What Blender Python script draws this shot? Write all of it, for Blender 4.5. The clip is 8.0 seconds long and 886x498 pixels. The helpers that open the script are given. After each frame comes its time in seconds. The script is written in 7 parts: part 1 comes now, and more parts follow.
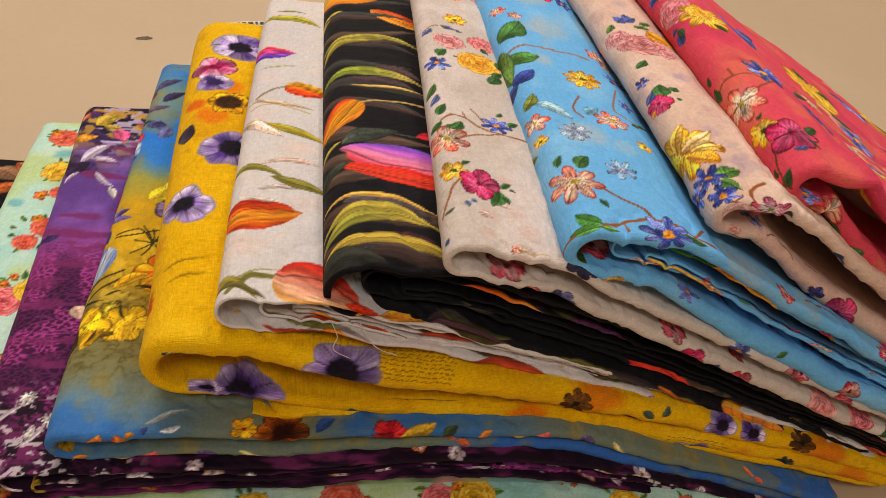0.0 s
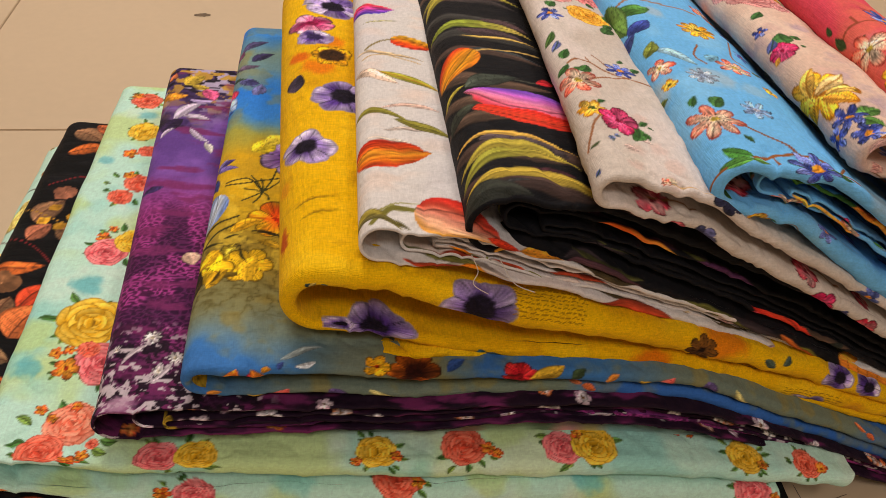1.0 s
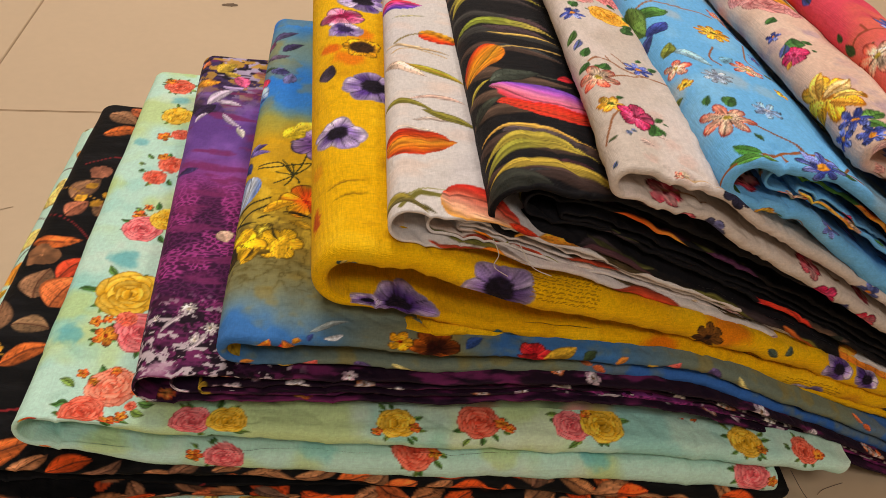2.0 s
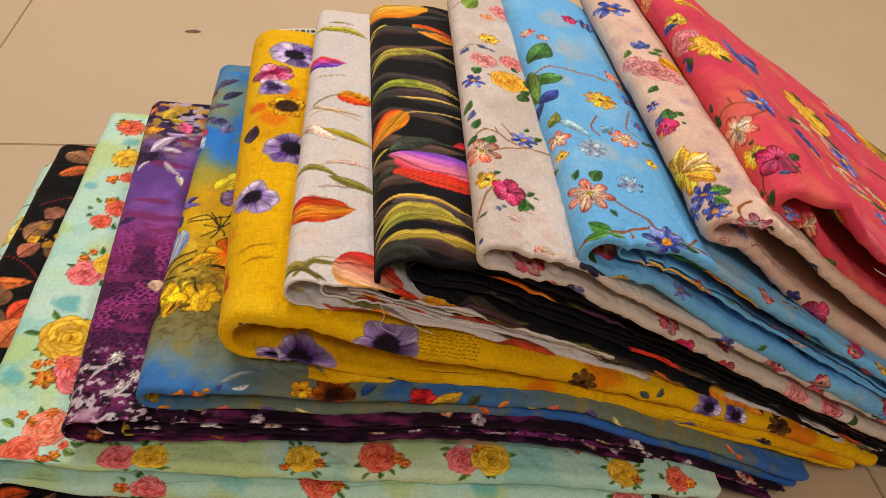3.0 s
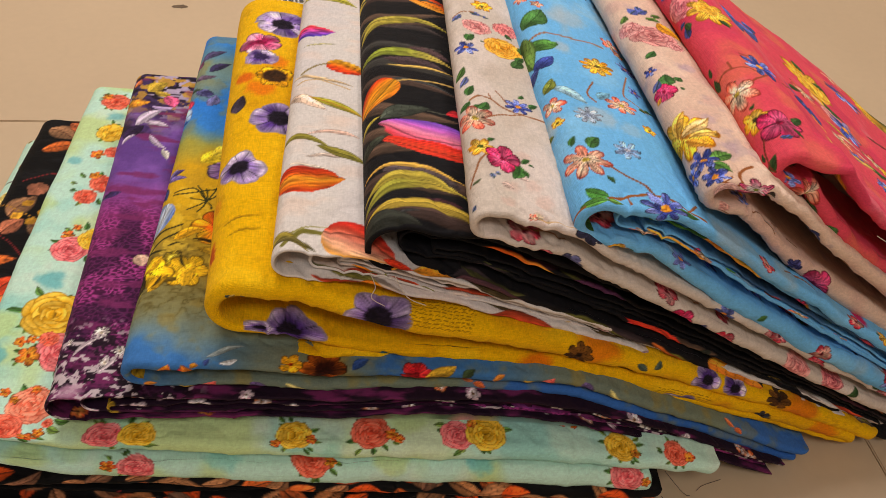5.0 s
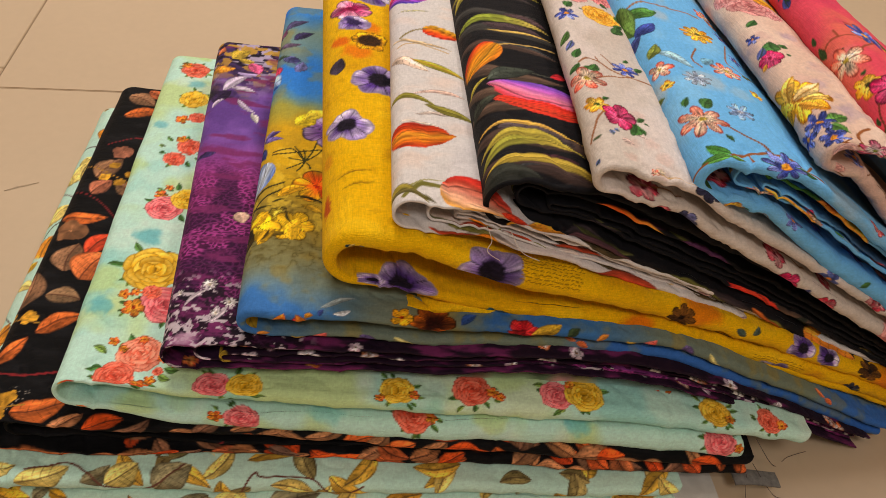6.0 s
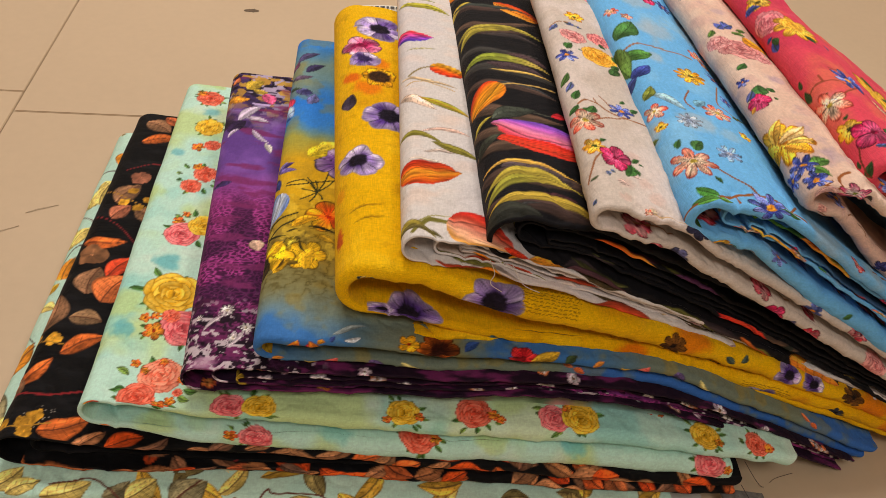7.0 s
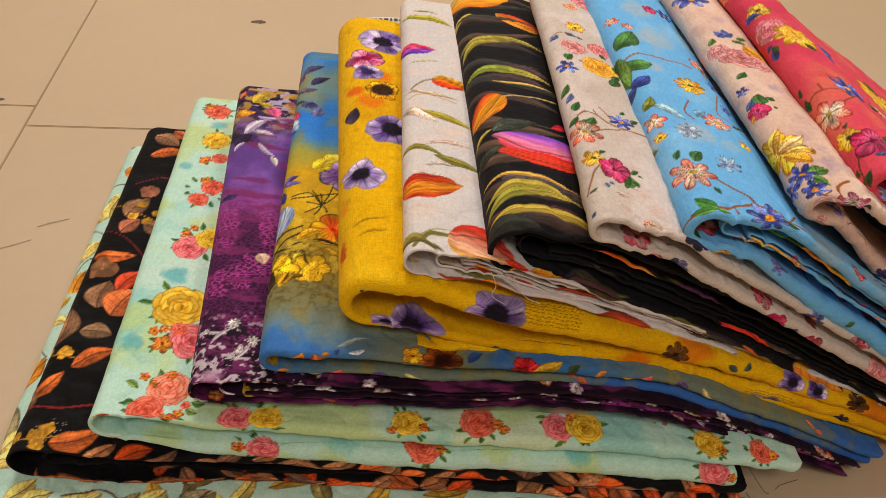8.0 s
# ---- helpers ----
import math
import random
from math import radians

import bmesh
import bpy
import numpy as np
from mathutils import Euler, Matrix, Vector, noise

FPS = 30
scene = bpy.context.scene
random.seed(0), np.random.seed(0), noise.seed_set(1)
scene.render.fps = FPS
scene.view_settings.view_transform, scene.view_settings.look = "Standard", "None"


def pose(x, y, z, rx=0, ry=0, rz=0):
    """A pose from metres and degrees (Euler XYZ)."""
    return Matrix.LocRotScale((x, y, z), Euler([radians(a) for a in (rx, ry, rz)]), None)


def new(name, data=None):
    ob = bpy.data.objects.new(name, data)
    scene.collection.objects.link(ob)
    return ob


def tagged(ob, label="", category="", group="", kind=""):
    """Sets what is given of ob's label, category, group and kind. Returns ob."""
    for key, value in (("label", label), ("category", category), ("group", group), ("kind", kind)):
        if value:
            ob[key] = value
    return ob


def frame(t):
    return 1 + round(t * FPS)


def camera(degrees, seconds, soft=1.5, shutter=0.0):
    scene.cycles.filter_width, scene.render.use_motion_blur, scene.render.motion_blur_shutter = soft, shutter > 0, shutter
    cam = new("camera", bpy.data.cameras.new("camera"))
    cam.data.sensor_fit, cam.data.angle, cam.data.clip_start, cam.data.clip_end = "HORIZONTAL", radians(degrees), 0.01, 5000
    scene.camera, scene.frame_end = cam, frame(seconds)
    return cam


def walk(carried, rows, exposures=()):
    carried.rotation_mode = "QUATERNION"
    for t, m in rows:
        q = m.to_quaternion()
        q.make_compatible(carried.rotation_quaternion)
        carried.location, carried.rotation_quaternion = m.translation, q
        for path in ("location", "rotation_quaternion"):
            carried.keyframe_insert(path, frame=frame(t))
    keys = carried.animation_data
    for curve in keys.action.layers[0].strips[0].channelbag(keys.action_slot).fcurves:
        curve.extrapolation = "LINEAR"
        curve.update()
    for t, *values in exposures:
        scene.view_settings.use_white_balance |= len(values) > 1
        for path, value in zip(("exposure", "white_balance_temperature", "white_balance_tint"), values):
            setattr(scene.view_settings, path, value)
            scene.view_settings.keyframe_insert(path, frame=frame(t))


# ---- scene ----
cam = camera(60.2, 8.0, 0.9)
METRES, EYE, TILT, LEAN, TURN = 0.6, 0.6564, -41.148, -3.998, -7.890
ROWS = [
    (0.0, 0.0, 0.0, 0.0, 0.0, 0.0, 0.0),
    (0.5, -0.0884, 0.0059, -0.0469, 0.05, 0.31, 0.01),
    (1.0, -0.1568, 0.0061, -0.0819, 0.27, 0.44, -0.5),
    (2.5, -0.1682, -0.1009, -0.0726, 1.02, -0.4, -2.67),
    (3.0, -0.0298, -0.1639, 0.0137, 0.86, -1.09, -2.36),
    (3.5, 0.0162, -0.1672, 0.0336, 0.59, -1.45, -1.92),
    (4.0, 0.018, -0.1577, 0.0307, 0.32, -1.68, -1.71),
    (5.5, -0.0872, -0.1245, -0.0352, 0.72, -2.35, -2.44),
    (6.0, -0.1682, -0.147, -0.0766, 1.09, -2.15, -3.15),
    (6.5, -0.2193, -0.1929, -0.0897, 1.1, -1.74, -3.67),
    (7.0, -0.1776, -0.2113, -0.0437, 1.09, -1.4, -3.72),
    (7.5, -0.1676, -0.2248, -0.0287, 1.28, -1.15, -3.46),
    (8.0, -0.163, -0.2244, -0.027, 1.99, -1.29, -3.09),
]
walk(cam, [(t, pose(0, 0, EYE, TILT, LEAN, TURN) @ pose(METRES * x, METRES * y, METRES * z, 90 + pitch, roll, yaw)) for t, x, y, z, yaw, pitch, roll in ROWS])

# ---- world, lights, exposure ----
world = bpy.data.worlds.new("room_air")
scene.world = world
world.use_nodes = True
world.node_tree.nodes["Background"].inputs[0].default_value = (1.0, 0.9, 0.78, 1)
world.node_tree.nodes["Background"].inputs[1].default_value = 0.05


def unseen_lamp(x, y, power, size):
    data = bpy.data.lights.new("unseen_overhead_light", "AREA")
    data.shape, data.size, data.energy, data.color = "SQUARE", size, power, (1.0, 0.928, 0.862)
    lamp = new("unseen_overhead_light", data)
    lamp.matrix_world = pose(x, y, 2.76)
    return lamp


# No lamp is seen: these overhead lights are assumed, the last brightens the fronts.
unseen_lamp(-0.5, 1.9, 41.8, 0.7)
unseen_lamp(1.2, 1.3, 22, 0.6)
unseen_lamp(-0.2, -1.2, 27.6, 0.8)

# ---- numeric helpers ----


def lattice(ix, iy, seed):
    h = np.sin(ix * 127.1 + iy * 311.7 + seed * 74.7) * 43758.5453
    return h - np.floor(h)


def vnoise(x, y, seed=0):
    """Smooth value noise between 0 and 1."""
    x, y = np.asarray(x, float), np.asarray(y, float)
    ix, iy = np.floor(x), np.floor(y)
    fx, fy = x - ix, y - iy
    fx, fy = fx * fx * (3 - 2 * fx), fy * fy * (3 - 2 * fy)
    a = lattice(ix, iy, seed) * (1 - fx) + lattice(ix + 1, iy, seed) * fx
    b = lattice(ix, iy + 1, seed) * (1 - fx) + lattice(ix + 1, iy + 1, seed) * fx
    return a * (1 - fy) + b * fy


def fbm(x, y, seed=0, octaves=4):
    total, weight, norm = 0.0, 1.0, 0.0
    for k in range(octaves):
        total = total + weight * vnoise(x * 2 ** k, y * 2 ** k, seed + 13 * k)
        norm += weight
        weight *= 0.5
    return total / norm


def step(a, b, x):
    t = np.clip((x - a) / (b - a), 0, 1)
    return t * t * (3 - 2 * t)


def rgb(code):
    return np.array([int(code[i:i + 2], 16) / 255 for i in (0, 2, 4)])


def linear(c):
    c = np.clip(c, 0, 1)
    return np.where(c <= 0.04045, c / 12.92, ((c + 0.055) / 1.055) ** 2.4)


class Print:
    """The printed pattern of a cloth: u runs from its left fold, v from its front edge, both in metres."""

    def __init__(self, u, v, base):
        self.u, self.v = u.ravel(), v.ravel()
        self.c = np.tile(rgb(base), (self.u.size, 1))

    def mix(self, where, colour, amount):
        colour = rgb(colour) if isinstance(colour, str) else colour
        amount = np.asarray(amount)[:, None]
        if where is None:
            self.c = self.c * (1 - amount) + colour * amount
        else:
            self.c[where] = self.c[where] * (1 - amount) + colour * amount

    def near(self, cu, cv, radius):
        w = np.nonzero((np.abs(self.u - cu) < radius) & (np.abs(self.v - cv) < radius))[0]
        return w, self.u[w] - cu, self.v[w] - cv

    def cloud(self, colour, scale, low, high, amount=1.0, seed=0, stretch=1.0):
        n = fbm(self.u / scale, self.v / scale / stretch, seed, 4)
        self.mix(None, colour, amount * step(low, high, n))

    def wash(self, cu, cv, radius, colour, amount=0.8, seed=0, flat=1.0):
        w, x, y = self.near(cu, cv, radius * 1.6 * max(1, 1 / flat))
        if w.size:
            d = np.hypot(x, y * flat) / radius + 0.7 * (fbm(x / radius * 2, y / radius * 2, seed + cu * 91) - 0.5)
            self.mix(w, colour, amount * (1 - step(0.45, 1.05, d)))

    def leaf(self, cu, cv, length, width, angle, colour, rib="", tip="", bend=None):
        """Starts at (cu, cv) and points along angle (degrees)."""
        w, x, y = self.near(cu, cv, length * 1.05)
        if not w.size:
            return
        a = radians(angle)
        p, q = (x * np.cos(a) + y * np.sin(a)) / length, (-x * np.sin(a) + y * np.cos(a))
        arch = 0.09 * (1 if int(abs(cu) * 7919) % 2 else -1) if bend is None else bend
        q = q - arch * length * np.sin(np.pi * np.clip(p, 0, 1))
        half = 0.5 * width * np.sin(np.pi * np.clip(p, 0, 1) ** 0.85) ** 0.9
        soft = 0.0006
        cover = step(-soft, soft, half - np.abs(q)) * (p > 0) * (p < 1)
        tone = np.tile(rgb(colour), (w.size, 1))
        side = step(-0.2, 0.2, q / (half + 1e-5))[:, None]
        tone = tone * (0.86 + 0.26 * side)
        if tip:
            tone = tone * (1 - step(0.35, 1, p)[:, None]) + rgb(tip) * step(0.35, 1, p)[:, None]
        streak = vnoise(p * 9, q * 900, int(abs(cu) * 991))[:, None]
        tone = tone * (0.82 + 0.36 * streak)
        if length > 0.018 and 0.009 < width and length < 3.2 * width:
            veins = np.abs(np.sin(np.pi * (p * 6.5 - np.abs(q) / width * 1.7)))
            tone = tone * (1 - 0.30 * (1 - step(0.0, 0.28, veins)))[:, None]
            tone = tone * (0.84 + 0.5 * vnoise(p * 3.1 + cu * 90, q / width * 2.2, 17))[:, None]
        tone = tone * (1 - 0.34 * step(0.76, 0.98, np.abs(q) / (half + 1e-5)))[:, None]
        if rib:
            line = (1 - step(0.0003, 0.0011, np.abs(q)))[:, None] * 0.7
            tone = tone * (1 - line) + rgb(rib) * line
        self.mix(w, tone, cover)

    def stem(self, points, width, colour):
        """A smooth thin branch through the points."""
        pts = np.array(points, float)
        n = 24
        for i in range(len(pts) - 1):
            p0, p1, p2, p3 = pts[max(i - 1, 0)], pts[i], pts[i + 1], pts[min(i + 2, len(pts) - 1)]
            t = np.linspace(0, 1, n)[:, None]
            line = 0.5 * (2 * p1 + (p2 - p0) * t + (2 * p0 - 5 * p1 + 4 * p2 - p3) * t ** 2 + (3 * p1 - p0 - 3 * p2 + p3) * t ** 3)
            lo, hi = line.min(0) - width, line.max(0) + width
            w = np.nonzero((self.u > lo[0]) & (self.u < hi[0]) & (self.v > lo[1]) & (self.v < hi[1]))[0]
            if not w.size:
                continue
            best = np.full(w.size, 9.0)
            for a, b in zip(line[:-1], line[1:]):
                ab = b - a
                k = np.clip(((self.u[w] - a[0]) * ab[0] + (self.v[w] - a[1]) * ab[1]) / (ab @ ab + 1e-12), 0, 1)
                best = np.minimum(best, np.hypot(self.u[w] - a[0] - k * ab[0], self.v[w] - a[1] - k * ab[1]))
            self.mix(w, colour, 1 - step(width * 0.35, width * 0.65, best))

    def bloom(self, cu, cv, radius, petals, inner, outer, heart, turn=0.0, deep=0.45, core=0.2, flat=1.0, vein=0.5, rim=""):
        """An open flower with separate petals."""
        w, x, y = self.near(cu, cv, radius * 1.15 / min(1, flat))
        if not w.size:
            return
        y = y * flat
        th, d = np.arctan2(y, x) + radians(turn), np.hypot(x, y) / radius
        seed = int(abs(cu) * 5113 + abs(cv) * 977)
        wave = np.abs(np.cos(th * petals / 2)) ** (0.55 if deep < 0.5 else 0.8)
        reach = (1 - deep) + deep * wave + (0.14 if deep > 0.2 else 0.34) * (vnoise(th * 1.9, th * 0 + 3, seed) - 0.5)
        cover = step(0, 0.05, reach - d)
        k = np.clip(d / reach, 0, 1)[:, None]
        lines = vnoise(th * petals * 3.2, d * 2.5, seed + 5)[:, None]
        own = lattice(np.floor((th * petals + np.pi) / (2 * np.pi)) % max(petals, 1), th * 0 + 1, seed)[:, None]
        blotch = vnoise(x / radius * 3.1 + seed, y / radius * 3.1, seed + 4)[:, None]
        deepen = np.clip(k ** 1.2 + (0.75 * (own - 0.62) + 0.7 * (blotch - 0.55)) * (petals > 1), 0, 1)
        tone = rgb(inner) * (1 - deepen) + rgb(outer) * deepen
        tone = tone * (1 - vein * 0.5 + vein * lines) * (0.74 + 0.5 * vnoise(x / radius * 2.2 + seed, y / radius * 2.2, seed + 8))[:, None]
        which = np.floor((th * petals + np.pi) / (2 * np.pi)) % max(petals, 1)
        tone = tone * (0.8 + 0.38 * lattice(which, which * 0 + 1, seed))[:, None]
        seam = (1 - step(0.08, 0.34, wave))[:, None] * 0.62 * (petals > 1)
        tone = tone * (1 - seam)
        mid = (1 - step(0.02, 0.10, np.abs(np.sin(th * petals / 2)) * d))[:, None] * step(0.25, 0.4, k) * 0.28 * (petals > 1)
        tone = tone * (1 - mid)
        tone = tone * (1 - 0.6 * step(0.86, 0.97, k) * (petals > 1))
        if rim:
            edge = step(0.84, 0.97, k) * 0.75
            tone = tone * (1 - edge) + rgb(rim) * edge
        self.mix(w, tone, cover)
        self.mix(w, rgb(heart) * (0.65 + 0.7 * vnoise(x / radius * 13, y / radius * 13, seed))[:, None], 1 - step(core * 0.8, core * 1.15, d + 0.1 * (vnoise(th * 5, th * 0, seed) - 0.5)))

    def rose(self, cu, cv, radius, dark, mid, light, turn=0.0):
        """A full rose: rings of cupped petals, each over the one outside it."""
        w, x, y = self.near(cu, cv, radius * 1.2)
        if not w.size:
            return
        rng = np.random.RandomState(int(abs(cu) * 4447 + abs(cv) * 1201) % 9999)
        x, y = x / radius, y / radius
        x, y = x + 0.10 * (vnoise(x * 3 + 9, y * 3, 3) - 0.5), y + 0.10 * (vnoise(x * 3, y * 3 + 9, 4) - 0.5)
        tone, cover = np.tile(rgb(dark), (w.size, 1)), np.zeros(w.size)
        D, M, L = rgb(dark), rgb(mid), rgb(light)
        for ring, (far, size, count) in enumerate(((0.58, 0.46, 6), (0.44, 0.42, 5), (0.29, 0.36, 5), (0.17, 0.28, 4), (0.07, 0.19, 3))):
            start = rng.rand() * 6.283
            for i in range(count):
                a = start + 6.283 * (i + 0.35 * rng.rand()) / count
                px, py = x - far * np.cos(a), y - far * np.sin(a)
                out, side = px * np.cos(a) + py * np.sin(a), -px * np.sin(a) + py * np.cos(a)
                d = np.hypot(out * 1.1, side * 0.86) / size
                inside = 1 - step(0.93, 1.0, d)
                lip = step(0.25, 0.95, out / size + 0.35 * d)
                body = (0.35 * D + 0.65 * M) * (1 - lip[:, None]) + (0.55 * M + 0.45 * L) * lip[:, None]
                body = body * (1 - 0.5 * step(0.1, 1.0, -out / size))[:, None] * (0.86 + 0.24 * rng.rand() + 0.16 * vnoise(side * 16, out * 3, i + 7 * ring)[:, None])
                edge = step(0.84, 0.98, d)[:, None] * 0.75
                body = body * (1 - edge) + D * 0.8 * edge
                tone = tone * (1 - inside[:, None]) + body * inside[:, None]
                cover = np.maximum(cover, inside)
        self.mix(w, tone, cover)

    def tulip(self, cu, cv, length, width, angle, colours, streaks=1.0):
        """A closed tulip head; colours run from one long side over the middle to the other."""
        w, x, y = self.near(cu, cv, length * 0.7)
        if not w.size:
            return
        a = radians(angle)
        p = (x * np.cos(a) + y * np.sin(a)) / length + 0.5
        q = (-x * np.sin(a) + y * np.cos(a)) / (0.5 * width)
        half = np.clip(p, 1e-4, 1) ** 0.38 * np.clip(1.02 - p, 1e-4, 1) ** 0.62 * 1.9
        seed = int(abs(cu) * 3331 + abs(cv) * 757)
        ragged = half - 0.25 * step(0.7, 1, p) * vnoise(q * 4, p * 2, seed)
        cover = step(0, 0.06, ragged - np.abs(q)) * (p > 0) * (p < 1.02)
        t = np.clip((q / (half + 1e-4) + 1) / 2 + 0.08 * (vnoise(p * 3, q * 3, seed) - 0.5), 0, 1) * (len(colours) - 1)
        table = np.array([rgb(c) for c in colours])
        i = np.minimum(t.astype(int), len(colours) - 2)
        f = (t - i)[:, None]
        tone = table[i] * (1 - f) + table[i + 1] * f
        s = vnoise(p * 4, q * 11, seed + 3)[:, None]
        tone = tone * (1 - 0.35 * streaks + 0.6 * streaks * s)
        fold = (1 - step(0.01, 0.07, np.abs(q - 0.35 * half * np.sin(p * 2.6))))[:, None] * 0.4
        tone = tone * (1 - fold)
        self.mix(w, tone, cover)

    def done(self, shape):
        """The colours, with the small unevenness of printing ink."""
        ink = 0.96 + 0.08 * vnoise(self.u / 0.0016, self.v / 0.0016, 5)
        return (self.c * ink[:, None]).reshape(*shape, 3)

    def dots(self, cu, cv, spread, size, count, colour, seed=0):
        rng = np.random.RandomState(seed)
        for _ in range(count):
            a, d = rng.rand() * 6.283, spread * rng.rand() ** 0.5
            w, x, y = self.near(cu + d * np.cos(a), cv + d * np.sin(a), size * 1.3)
            if w.size:
                self.mix(w, colour, 1 - step(size * 0.7, size, np.hypot(x, y)))

    def spray(self, cu, cv, spread, size, count, colours, seed=0, width=0.5):
        """Small leaves that stick out around a point."""
        rng = np.random.RandomState(seed + int(abs(cu) * 1000))
        for k in range(count):
            a = 360 * k / count + rng.rand() * 40
            s = spread * (0.7 + 0.5 * rng.rand())
            self.leaf(cu + s * np.cos(radians(a)), cv + s * np.sin(radians(a)), size * (0.7 + 0.6 * rng.rand()), size * width, a, colours[k % len(colours)], rib="2e3d1c")


# ---- materials ----


def cloth_material(name, rough=0.85, sheen=0.02, weave=2600.0, bump=0.25, slub=0.10):
    m = bpy.data.materials.new(name)
    m.use_nodes = True
    nt = m.node_tree
    bsdf = nt.nodes["Principled BSDF"]
    attr = nt.nodes.new("ShaderNodeAttribute")
    attr.attribute_name = "print"
    coord = nt.nodes.new("ShaderNodeTexCoord")
    fine = nt.nodes.new("ShaderNodeTexNoise")
    fine.inputs["Scale"].default_value = 1100.0
    fine.inputs["Detail"].default_value = 2.0
    broad = nt.nodes.new("ShaderNodeTexNoise")
    broad.inputs["Scale"].default_value = 34.0
    broad.inputs["Detail"].default_value = 5.0
    for n in (fine, broad):
        nt.links.new(coord.outputs["Object"], n.inputs["Vector"])
    ramp = nt.nodes.new("ShaderNodeMapRange")
    ramp.inputs["To Min"].default_value, ramp.inputs["To Max"].default_value = 0.93, 1.07
    nt.links.new(fine.outputs["Fac"], ramp.inputs["Value"])
    ramp2 = nt.nodes.new("ShaderNodeMapRange")
    ramp2.inputs["To Min"].default_value, ramp2.inputs["To Max"].default_value = 0.95, 1.05
    nt.links.new(broad.outputs["Fac"], ramp2.inputs["Value"])
    both = nt.nodes.new("ShaderNodeMath")
    both.operation = "MULTIPLY"
    nt.links.new(ramp.outputs[0], both.inputs[0])
    nt.links.new(ramp2.outputs[0], both.inputs[1])
    for stretch in ((90.0, 1500.0, 1500.0), (1500.0, 90.0, 900.0)):
        along = nt.nodes.new("ShaderNodeMapping")
        along.inputs["Scale"].default_value = stretch
        nt.links.new(coord.outputs["Object"], along.inputs["Vector"])
        yarn = nt.nodes.new("ShaderNodeTexNoise")
        yarn.inputs["Scale"].default_value, yarn.inputs["Detail"].default_value = 1.0, 1.0
        nt.links.new(along.outputs[0], yarn.inputs["Vector"])
        spread = nt.nodes.new("ShaderNodeMapRange")
        spread.inputs["From Min"].default_value, spread.inputs["From Max"].default_value = 0.3, 0.7
        spread.inputs["To Min"].default_value, spread.inputs["To Max"].default_value = 1 - slub, 1 + slub
        nt.links.new(yarn.outputs["Fac"], spread.inputs["Value"])
        threads = nt.nodes.new("ShaderNodeMath")
        threads.operation = "MULTIPLY"
        nt.links.new(both.outputs[0], threads.inputs[0])
        nt.links.new(spread.outputs[0], threads.inputs[1])
        both = threads
    mul = nt.nodes.new("ShaderNodeVectorMath")
    mul.operation = "SCALE"
    nt.links.new(attr.outputs["Color"], mul.inputs[0])
    nt.links.new(both.outputs[0], mul.inputs["Scale"])
    nt.links.new(mul.outputs[0], bsdf.inputs["Base Color"])
    bsdf.inputs["Roughness"].default_value = rough
    bsdf.inputs["Sheen Weight"].default_value = sheen
    bsdf.inputs["Sheen Roughness"].default_value = 0.5
    bsdf.inputs["Specular IOR Level"].default_value = 0.12
    waves = []
    for axis in ("X", "Y"):
        wave = nt.nodes.new("ShaderNodeTexWave")
        wave.bands_direction = axis
        wave.inputs["Scale"].default_value = weave / 6.28
        wave.inputs["Distortion"].default_value = 1.5
        wave.inputs["Detail"].default_value = 1.0
        nt.links.new(coord.outputs["Object"], wave.inputs["Vector"])
        waves.append(wave)
    add = nt.nodes.new("ShaderNodeMath")
    nt.links.new(waves[0].outputs["Fac"], add.inputs[0])
    nt.links.new(waves[1].outputs["Fac"], add.inputs[1])
    add2 = nt.nodes.new("ShaderNodeMath")
    add2.operation = "MULTIPLY_ADD"
    add2.inputs[1].default_value = 6.0
    nt.links.new(broad.outputs["Fac"], add2.inputs[0])
    nt.links.new(add.outputs[0], add2.inputs[2])
    squash = nt.nodes.new("ShaderNodeMapping")
    squash.inputs["Scale"].default_value = (14.0, 70.0, 240.0)
    nt.links.new(coord.outputs["Object"], squash.inputs["Vector"])
    crease = nt.nodes.new("ShaderNodeTexNoise")
    crease.inputs["Scale"].default_value, crease.inputs["Detail"].default_value, crease.inputs["Distortion"].default_value = 1.0, 4.0, 0.6
    nt.links.new(squash.outputs[0], crease.inputs["Vector"])
    fold_bump = nt.nodes.new("ShaderNodeBump")
    fold_bump.inputs["Strength"].default_value, fold_bump.inputs["Distance"].default_value = 0.32, 0.004
    nt.links.new(crease.outputs["Fac"], fold_bump.inputs["Height"])
    bmp = nt.nodes.new("ShaderNodeBump")
    nt.links.new(fold_bump.outputs["Normal"], bmp.inputs["Normal"])
    bmp.inputs["Strength"].default_value = bump
    bmp.inputs["Distance"].default_value = 0.0006
    nt.links.new(add2.outputs[0], bmp.inputs["Height"])
    nt.links.new(bmp.outputs["Normal"], bsdf.inputs["Normal"])
    return m


